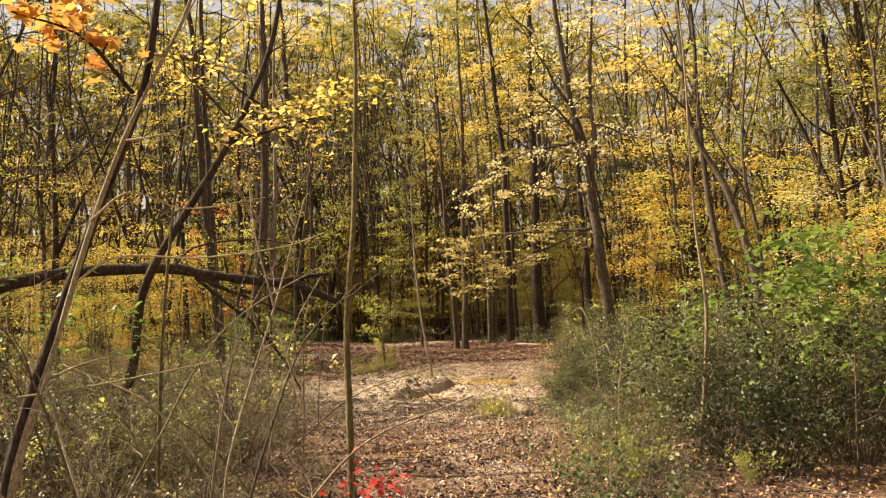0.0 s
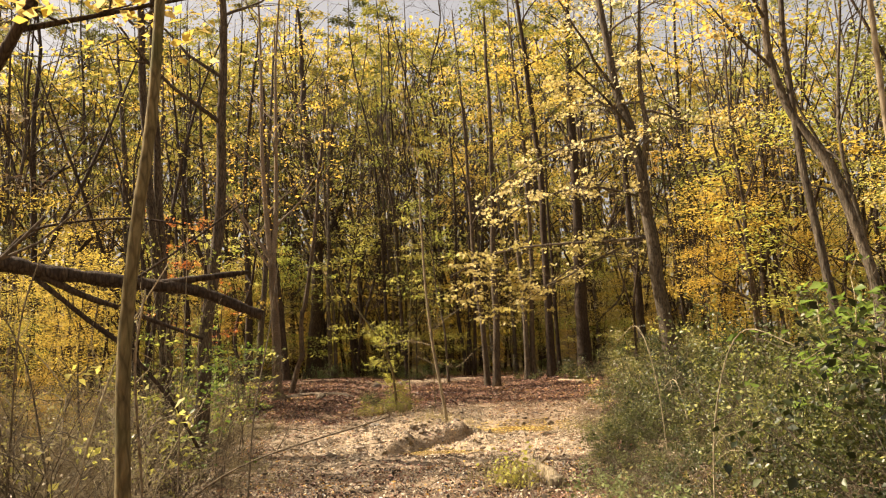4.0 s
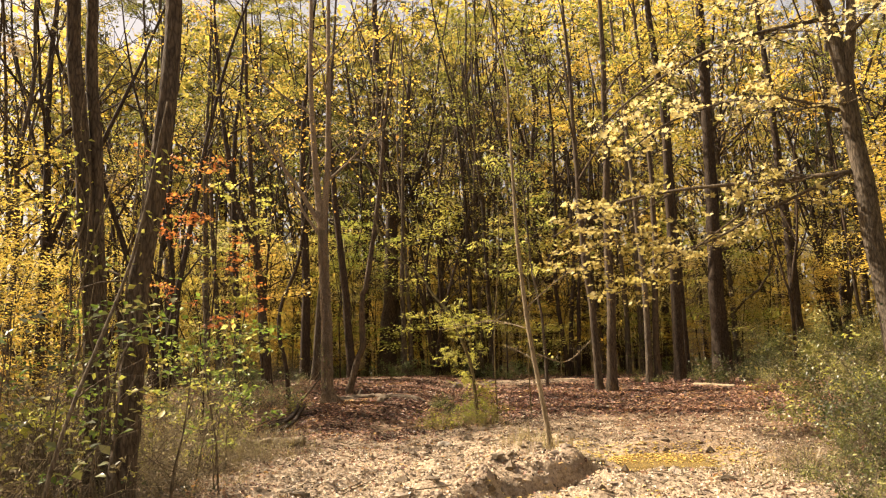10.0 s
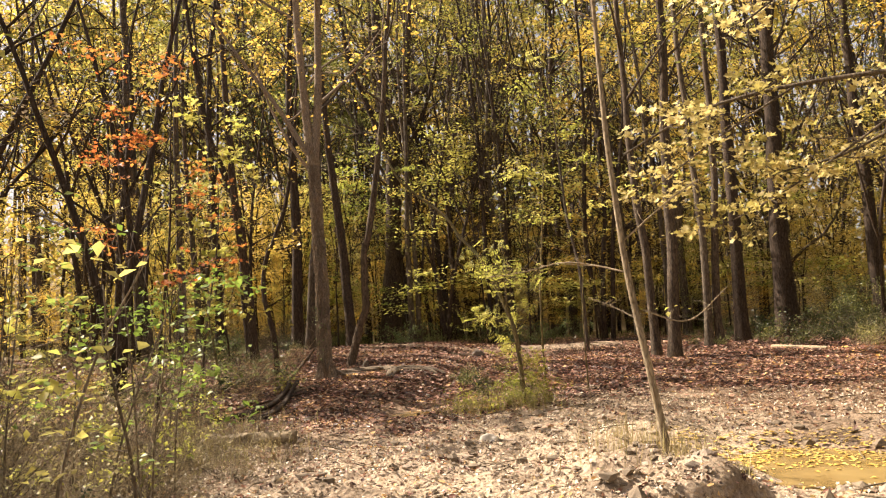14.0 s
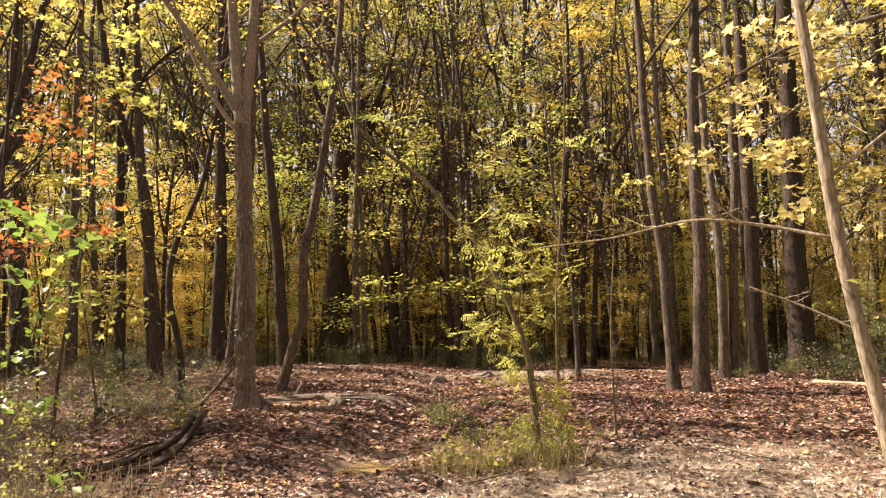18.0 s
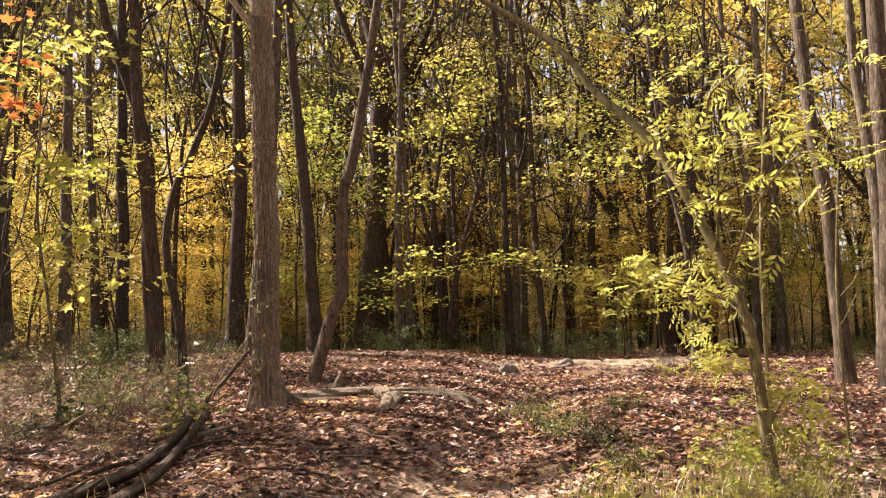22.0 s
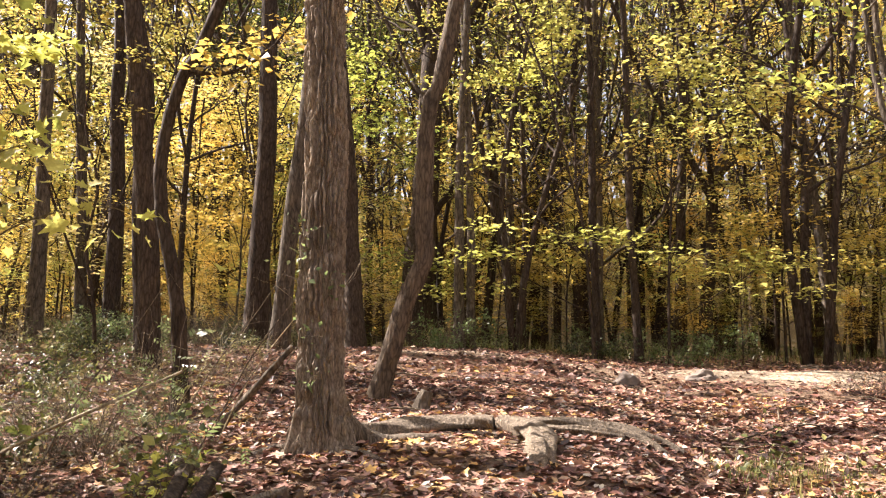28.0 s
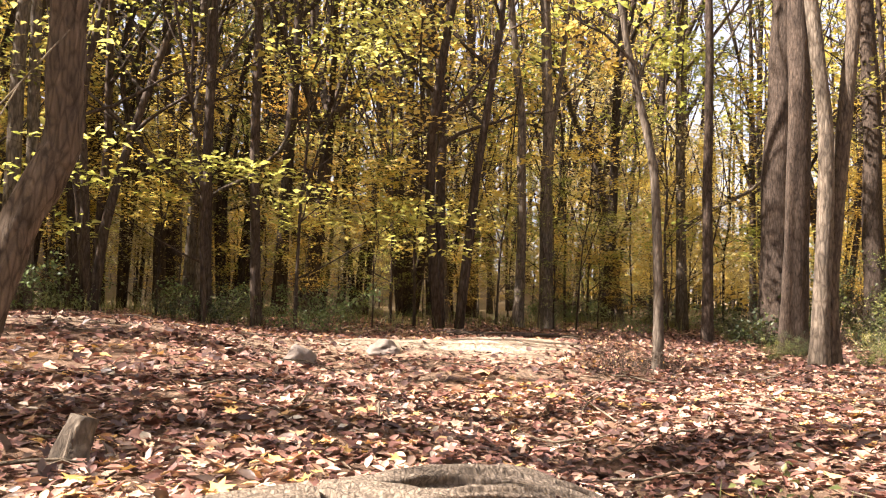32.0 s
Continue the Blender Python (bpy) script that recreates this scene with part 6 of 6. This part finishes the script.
def clods(n, seed, mat, label, big):
    """Lumps of trodden mud."""
    g = np.random.default_rng(seed)
    bm = bmesh.new()
    bmesh.ops.create_icosphere(bm, subdivisions=1, radius=1.0)
    bv = np.array([v.co[:] for v in bm.verts])
    bf = [[v.index for v in q.verts] for q in bm.faces]
    bm.free()
    pieces = []
    for _ in range(n):
        x, y = g.normal(-0.9, 2.4), g.normal(24.5, 3.6)
        if wet(x, y) > 0.55:
            continue
        k = g.uniform(0.015, 0.045) * (big if g.random() < 0.12 else 1)
        v = bv * (1 + 0.3 * g.normal(0, 1, (len(bv), 1))) * np.array((k * g.uniform(0.7, 1.4), k * g.uniform(0.7, 1.4), k * 0.7))
        pieces.append((v + np.array(on(x, y, 0.0)), bf))
    tagged(link_mesh("mud_clods", *join(pieces), mat, smooth=False), label, "mud", kind="stuff")


wet = lambda x, y: bump_at(x, y, 1.35, 27, 1.5, 1.6) + bump_at(x, y, -0.25, 21.9, 1.2, 0.8) + bump_at(x, y, -4.7, 32, 0.8, 0.9)
clods(1500, 77, MUD, "lumps of trodden pale mud", 2.0)
clods(1300, 78, MUD_WET, "dark wet lumps of trodden mud", 2.6)


def stump(x, y, r, h, label):
    at = thing("stump", on(x, y), label, "stump")
    ax = curve([(0, 0, -0.1), (0, 0, 0.0), (0.01, 0.02, h * 0.55), (0.04, 0.03, h)], 16)
    link_mesh("wood", *gnarled(ax, np.linspace(r * 1.4, r * 0.75, 16), 20, 2.0), BARK, at)


stump(-7.03, 37.4, 0.075, 0.22, "small broken brown stump in leaf litter")


# ---- ivy on the furrowed trunk, small plants ----
def leaf_sprig(name, label, at, n, spread, size, mat, shape=(KITE, KITE_F), stems=5, height_=0.3):
    ob = thing(name, at, label, "plant")
    tips = []
    for q in range(stems):
        b = branch((0, 0, -0.02), (rng.normal(0, 0.5), rng.normal(0, 0.5), 1), height_, -0.03, 6, 0.2)
        link_mesh("stalk", *tube(b, np.linspace(0.004, 0.002, 6), 4, 0, False), TWIG, ob)
        tips.extend(b[2:])
    leaf_mesh("foliage", blob_points(tips, n, spread), size, mat, ob, flat=0.5, shape=shape)


leaf_sprig("seedling", "small plant with scarlet leaves at the path's edge", on(-0.98, 7.9), 34, 0.09, 0.07, SCARLET, STAR, 5, 0.55)
leaf_sprig("seedling", "low plant with red leaves beside the path", on(-0.55, 8.0), 30, 0.08, 0.07, SCARLET, STAR, 4, 0.5)
leaf_sprig("seedling", "low plant with red leaves in the thicket", on(-2.6, 5.6), 40, 0.12, 0.08, SCARLET, STAR, 5, 0.6)
leaf_sprig("seedling", "small plant with yellow leaves beside the path", on(-1.5, 7.0), 24, 0.07, 0.09, YELLOW, STAR, 3, 0.5)
leaf_sprig("weed", "clump of bright green leaves beside the pale log", on(1.1, 17.0), 220, 0.14, 0.06, LIME, (KITE, KITE_F), 9, 0.35)
leaf_sprig("weed", "clump of bright green leaves in the path", on(0.95, 16.6), 140, 0.12, 0.06, LIME, (KITE, KITE_F), 8, 0.25)
leaf_sprig("weed", "yellow-green weeds at the foot of the bank", on(-3.45, 31.0), 260, 0.14, 0.05, LIME, (KITE, KITE_F), 10, 0.3)
leaf_sprig("weed", "yellow-green weeds beside the shrub", on(-2.9, 30.7), 200, 0.14, 0.05, LIME, (KITE, KITE_F), 9, 0.25)
leaf_sprig("weed", "green grassy clump on the leafy bank", on(-4.1, 35.9), 160, 0.14, 0.05, GREENISH, (KITE, KITE_F), 10, 0.2)
leaf_sprig("weed", "green grassy clump among fallen leaves", on(-3.9, 35.0), 90, 0.14, 0.04, GREENISH, (KITE, KITE_F), 4, 0.1)
leaf_sprig("weed", "green leaves sprouting below the furrowed trunk", on(-8.2, 34.4), 130, 0.12, 0.07, GREEN, (KITE, KITE_F), 8, 0.6)
leaf_sprig("weed", "pale green leaves sprouting beside the dead branch", on(-8.0, 34.1), 130, 0.1, 0.06, LIME, (KITE, KITE_F), 8, 0.35)
leaf_sprig("weed", "dark green low leaves in the undergrowth", on(-9.6, 34.6), 150, 0.16, 0.1, GREEN, (KITE, KITE_F), 8, 0.3)
for zz, aa, nn in ((0.9, 250, 26), (1.5, 300, 26), (2.2, 230, 30), (3.0, 280, 34), (3.6, 320, 30), (0.5, 330, 24)):
    tx = np.interp(zz, (-0.1, 0.7, 2.25, 3.6), (-5.1, -5.04, -4.96, -4.82)) + 0.15 * math.cos(radians(aa))
    leaf_sprig("vine_shoot", "lime-green vine leaves on the dark trunk", (tx, 20.88 + 0.15 * math.sin(radians(aa)), zz), nn, 0.13, 0.075, LIME, (KITE, KITE_F), 4, 0.35)
for x, y, n, h, m in ((-8.5, 35.1, 16, 0.9, IVY), (-8.8, 34.7, 14, 0.7, IVY), (-9.1, 35.4, 16, 0.9, GREENISH), (-8.2, 34.7, 12, 0.55, IVY), (-9.5, 34.9, 14, 0.6, GREEN), (-8.7, 35.6, 12, 1.1, IVY), (-8.0, 33.9, 10, 0.4, GREENISH), (-9.9, 35.6, 14, 0.8, GREENISH), (-10.3, 35.0, 14, 0.6, IVY)):
    leaf_sprig("weed", "weed with grey-green compound leaves below the furrowed trunk", on(x, y), n * 2, 0.1, 0.16, m, FEATHER, 5, h)
for zz, aa, nn in ((0.8, 250, 30), (1.5, 290, 34), (2.1, 220, 30), (2.8, 300, 36), (3.4, 250, 34), (4.1, 280, 30), (4.8, 230, 26)):
    tx = -6.22 - 0.065 * zz + 0.14 * math.cos(radians(aa))
    leaf_sprig("vine_shoot", "lime-green vine leaves on the twin dark trunks", (tx, 21.95 - 0.03 * zz + 0.14 * math.sin(radians(aa)), zz), nn, 0.14, 0.075, LIME, (KITE, KITE_F), 4, 0.35)


def vine(x0, y0, x1, y1, z1, r, seed, label):
    """A woody vine climbing a trunk in loose bends."""
    g = np.random.default_rng(seed)
    b = np.array(on(x0, y0))
    u = np.linspace(0, 1, 9)
    p = np.stack([(x1 - x0) * u + g.normal(0, 0.07, 9), (y1 - y0) * u + g.normal(0, 0.05, 9) - 0.05, u * (z1 - b[2])], -1)
    p[0] = (0, 0, -0.05)
    at = thing("vine", tuple(b), label, "vine")
    link_mesh("stem", *tube(curve(p, 50), np.linspace(r, r * 0.5, 50), 7, 0.06), TWIG, at)


for k, (x0, y0, x1, y1, z1) in enumerate(((-5.3, 20.7, -4.75, 20.85, 5.0), (-4.95, 20.66, -4.85, 20.8, 4.2), (-6.1, 21.85, -6.45, 21.72, 5.5), (-6.4, 21.85, -6.5, 21.7, 6.0), (-6.0, 21.9, -6.25, 21.8, 3.5), (-6.7, 21.7, -5.2, 20.7, 3.8))):
    vine(x0, y0, x1, y1, z1, 0.018 if k % 2 else 0.012, 300 + k, "woody brown vine climbing a dark trunk")
for zz, aa, nn in ((0.45, 250, 26), (0.8, 240, 22), (1.1, 285, 20), (1.35, 215, 30), (1.6, 230, 18)):
    ox, oy = -7.47 + 0.2 * math.cos(radians(aa)), 35.4 + 0.2 * math.sin(radians(aa))
    leaf_sprig("ivy_shoot", "pale green shoot growing on the furrowed bark", (ox, oy, gz(-7.47, 35.4) + zz), nn, 0.05, 0.045, IVY, (KITE, KITE_F), 4, 0.22)

g_edge = np.random.default_rng(77)
for k in range(8):
    y = 15.4 + 0.75 * k
    x, h = float(np.interp(y, *zip(*LEFT_EDGE))) - g_edge.uniform(0.5, 2.4), g_edge.uniform(0.7, 1.5)
    hero_tree("leafy_sapling", "small yellow-green sapling at the thicket's edge", [(x, y, -0.2), (x + 0.08, y, h * 0.4), (x + 0.2, y - 0.05, h * 0.8)], 0.011, h, TWIG, (LIME, LEAFGREEN, GREENISH)[k % 3], 170, 0.065, 9, 0.2, 7, limb_len=0.7, spread=0.2)

# ---- fallen leaves, twigs and grass ----


def strew(n, x0, x1, y0, y1, keep, seed, lift=0.012):
    g = np.random.default_rng(seed)
    x, y = g.uniform(x0, x1, n), g.uniform(y0, y1, n)
    m = keep(x, y) > g.random(n)
    x, y = x[m], y[m]
    return np.stack([x, y, height(x, y) + lift + g.random(len(x)) * 0.02], -1)


OVAL = (np.array([(0, 0, 0.0), (0.2, 0.25, 0.1), (0.24, 0.6, 0.12), (0, 1, 0.05), (-0.24, 0.6, 0.14), (-0.2, 0.25, 0.08), (0, 0.5, -0.04)]), np.array([(6, i, (i + 1) % 6) for i in range(6)]))
on_bank = lambda x, y: np.clip(1.0 - 1.2 * wet(x, y), 0, 1) * np.clip((y - 29.0 - 2.2 / (1 + np.exp(-(x + 2.6) * 2)) + 0.8 * fuzz(x, y, 1.2, 4)) / 1.6, 0.06, 1)
tagged(leaf_mesh("leaf_litter", strew(24000, -12, 7, 29, 39.5, on_bank, 31), 0.08, LITTER, flat=0.72, shape=STAR), "carpet of fallen red-brown and yellow leaves", "leaf litter", kind="stuff")
tagged(leaf_mesh("leaf_litter", strew(72000, -13, 8, 29, 39.5, on_bank, 38), 0.066, LITTER, flat=0.7, shape=OVAL), "carpet of curled brown leaves", "leaf litter", kind="stuff")
tagged(leaf_mesh("leaf_litter", strew(5000, -11, 6, 30, 39.5, on_bank, 39), 0.06, PALE, flat=0.72, shape=OVAL), "pale dry leaves among the brown ones", "leaf litter", kind="stuff")
tagged(leaf_mesh("leaf_litter", strew(26000, -26, -12, 32, 52, lambda x, y: 0 * x + 0.9, 45), 0.1, LITTER, flat=0.6), "fallen leaves under the wood", "leaf litter", kind="stuff")
tagged(leaf_mesh("leaf_litter", strew(46000, -14, 9, 39, 52, lambda x, y: 1.0 - 0.95 * np.clip(mud_mask(x, y) * 1.3, 0, 1), 32), 0.085, LITTER, flat=0.66), "fallen leaves on the far bank", "leaf litter", kind="stuff")
tagged(leaf_mesh("leaf_litter", strew(70000, -7, 5.5, 15, 32.2, lambda x, y: np.clip(0.75 - 1.1 * wet(x, y) - 0.6 * fuzz(x, y, 0.9), 0, 1), 33), 0.038, PALE, flat=0.45), "dry pale leaves trodden into the mud", "leaf litter", kind="stuff")
tagged(leaf_mesh("leaf_litter", strew(24000, -7, 5.5, 14, 32.2, lambda x, y: np.clip(0.3 - 1.1 * wet(x, y) + 0.75 * fuzz(x, y, 0.7, 7) + 0.2 * np.clip(-x - 3.2, 0, 1), 0, 1), 37), 0.055, LITTER, flat=0.6, shape=OVAL), "brown leaf scraps trodden into the mud", "leaf litter", kind="stuff")
tagged(leaf_mesh("leaf_litter", strew(30000, -6, 5, 3, 19, lambda x, y: np.clip(1.2 - np.clip((y - 11) / 8, 0, 0.8) - 0.35 * fuzz(x, y, 0.9), 0, 1), 34), 0.05, LITTER, flat=0.55, shape=OVAL), "brown leaves along the path", "leaf litter", kind="stuff")
# patches of dark scraps, partly in place of small shadows on the mud
tagged(leaf_mesh("leaf_litter", strew(28000, -6, 5, 6, 30, lambda x, y: np.clip(1.7 * fuzz(x, y * 2.2, 0.8, 12) - 0.25 - wet(x, y), 0, 1), 40), 0.042, DARKLEAF, flat=0.45, shape=OVAL), "dark leaf scraps on the mud, partly standing in for shadow spots", "leaf litter", kind="stuff")
tagged(leaf_mesh("leaf_litter", strew(11000, -12, 6, 29, 39.5, lambda x, y: on_bank(x, y) * np.clip(0.6 + 0.7 * fuzz(x, y, 0.7, 15), 0, 1), 43), 0.08, DARKLEAF, flat=0.5, shape=OVAL), "dark decayed leaves among the fresh ones", "leaf litter", kind="stuff")
# dappled shade of the near path, laid on as dark leaves
tagged(leaf_mesh("leaf_litter", strew(26000, -5, 4, 3, 19, lambda x, y: np.clip(0.85 + 0.9 * fuzz(x, y * 1.6, 0.8, 22), 0, 1), 44), 0.05, DARKLEAF, flat=0.5, shape=OVAL), "dark leaves standing in for dappled shade on the path", "leaf litter", kind="stuff")
fl = strew(2600, -0.4, 3.1, 25.2, 28.9, lambda x, y: np.clip(bump_at(x, y, 1.35, 27.6, 1.6, 1.5) * (1.0 - 1.0 * bump_at(x, y, 1.4, 26.2, 1.3, 0.8)), 0, 1), 35)
fl[:, 2] = np.maximum(fl[:, 2], -0.424)
tagged(leaf_mesh("floating_leaves", fl, 0.075, FLOAT, flat=0.96), "yellow leaves floating on the puddle", "leaf litter", kind="stuff")
fl2 = strew(600, -1.5, 1.3, 20.9, 23.3, lambda x, y: 0.6 * bump_at(x, y, -0.1, 22.6, 1.2, 0.6), 36)
fl2[:, 2] = np.maximum(fl2[:, 2], -0.414)
tagged(leaf_mesh("floating_leaves", fl2, 0.07, FLOAT, flat=0.96), "yellow leaves on the narrow puddle", "leaf litter", kind="stuff")


def ground_twigs(n, x0, x1, y0, y1, seed, label):
    g = np.random.default_rng(seed)
    pieces = []
    for _ in range(n):
        x, y, a, ln = g.uniform(x0, x1), g.uniform(y0, y1), g.uniform(0, 6.28), g.uniform(0.2, 0.8)
        p = [on(x + math.cos(a) * q * ln, y + math.sin(a) * q * ln, 0.03 + 0.05 * g.random()) for q in (0, 0.35, 0.7, 1)]
        pieces.append(tube(np.array(p), np.linspace(0.008, 0.004, 4) * g.uniform(0.6, 1.5), 4, 0.1, False))
    tagged(link_mesh("fallen_twigs", *join(pieces), TWIG), label, "twigs", kind="stuff")


ground_twigs(260, -12, 7, 29, 46, 41, "thin twigs among the fallen leaves")
ground_twigs(200, -5, 4, 5, 29, 42, "thin twigs on the muddy path")


def grass(n, areas, seed, mat, label, h=0.22):
    g = np.random.default_rng(seed)
    v, f = [], []
    for _ in range(n):
        cx, cy, r = areas[int(g.integers(len(areas)))]
        x, y = g.normal(cx, r), g.normal(cy, r)
        z, a, hh = gz(x, y), g.uniform(0, 6.28), h * g.uniform(0.5, 1.4)
        c, s, b = math.cos(a), math.sin(a), g.uniform(0.1, 0.7) * hh
        i = len(v)
        v += [(x - s * 0.004, y + c * 0.004, z), (x + s * 0.004, y - c * 0.004, z), (x + c * b * 0.4 + s * 0.003, y + s * b * 0.4 - c * 0.003, z + hh * 0.6), (x + c * b * 0.4 - s * 0.003, y + s * b * 0.4 + c * 0.003, z + hh * 0.6), (x + c * b, y + s * b, z + hh)]
        f += [[i, i + 1, i + 2, i + 3], [i + 3, i + 2, i + 4]]
    tagged(link_mesh("grass", v, f, mat), label, "grass", kind="stuff")


grass(2600, [(-2.3, 30.9, 0.3), (-3.2, 31.0, 0.3), (-0.6, 26.1, 0.5), (1.0, 16.9, 0.3), (2.4, 11.0, 0.8), (2.8, 14.0, 0.8), (-6.6, 27.5, 0.8), (-7.4, 29.6, 0.6), (3.2, 24.5, 0.7)], 51, STRAW, "pale dry grass stalks", 0.3)
grass(260, [(-4.0, 35.6, 0.18), (-4.2, 36.0, 0.16)], 53, GREENISH, "short green grass on the leafy bank", 0.12)
grass(3500, [(x, y, 1.1) for x in (-9, -6, -3, 0, 3, 6) for y in (48.5, 51)], 52, GREENISH, "green grass at the edge of the wood", 0.28)


# ---- far woods that close the place all round ----
def far_woods(seed, r0, r1, a0, a1, trunks, leaf_n, mat, label):
    g = np.random.default_rng(seed)
    pieces = []
    for _ in range(trunks):
        a, r = radians(g.uniform(a0, a1)), g.uniform(r0, r1)
        x, y = r * math.sin(a), 30 + r * math.cos(a)
        z, h = gz(x, y), g.uniform(18, 30)
        pieces.append(tube(np.array([(x, y, z - 0.3), (x + g.normal(0, 0.4), y, z + h * 0.5), (x + g.normal(0, 0.9), y, z + h)]), [g.uniform(0.12, 0.3), 0.12, 0.04], 5, 0, False))
    at = thing("far_woods", (0, 30, 0), label, "woods", kind="stuff")
    off = np.array((0, 30, 0))
    v, f = join(pieces)
    tagged(link_mesh("far_trunks", v - off, f, BARK_DARK, at), kind="stuff")
    a, r = np.radians(g.uniform(a0, a1, leaf_n // 14)), g.uniform(r0, r1, leaf_n // 14)
    x, y = r * np.sin(a), 30 + r * np.cos(a)
    c = np.stack([x, y, height(x, y) + g.uniform(0, 1, len(x)) ** 1.1 * 32], -1)
    c = c[np.array([no_gap(p[0], p[1]) or p[2] < 8 for p in c])]
    tagged(leaf_mesh("far_foliage", blob_points(c, leaf_n, 0.9) - off, 0.55, mat, at, flat=0.4), kind="stuff")


far_woods(61, 58, 84, -52, 52, 200, 60000, YELLOW, "far autumn woods in yellow leaf")
far_woods(62, 60, 90, -52, 52, 60, 22000, OLIVE, "far autumn woods in olive leaf")
far_woods(63, 45, 80, 48, 312, 200, 30000, GOLD, "woods around in golden leaf")
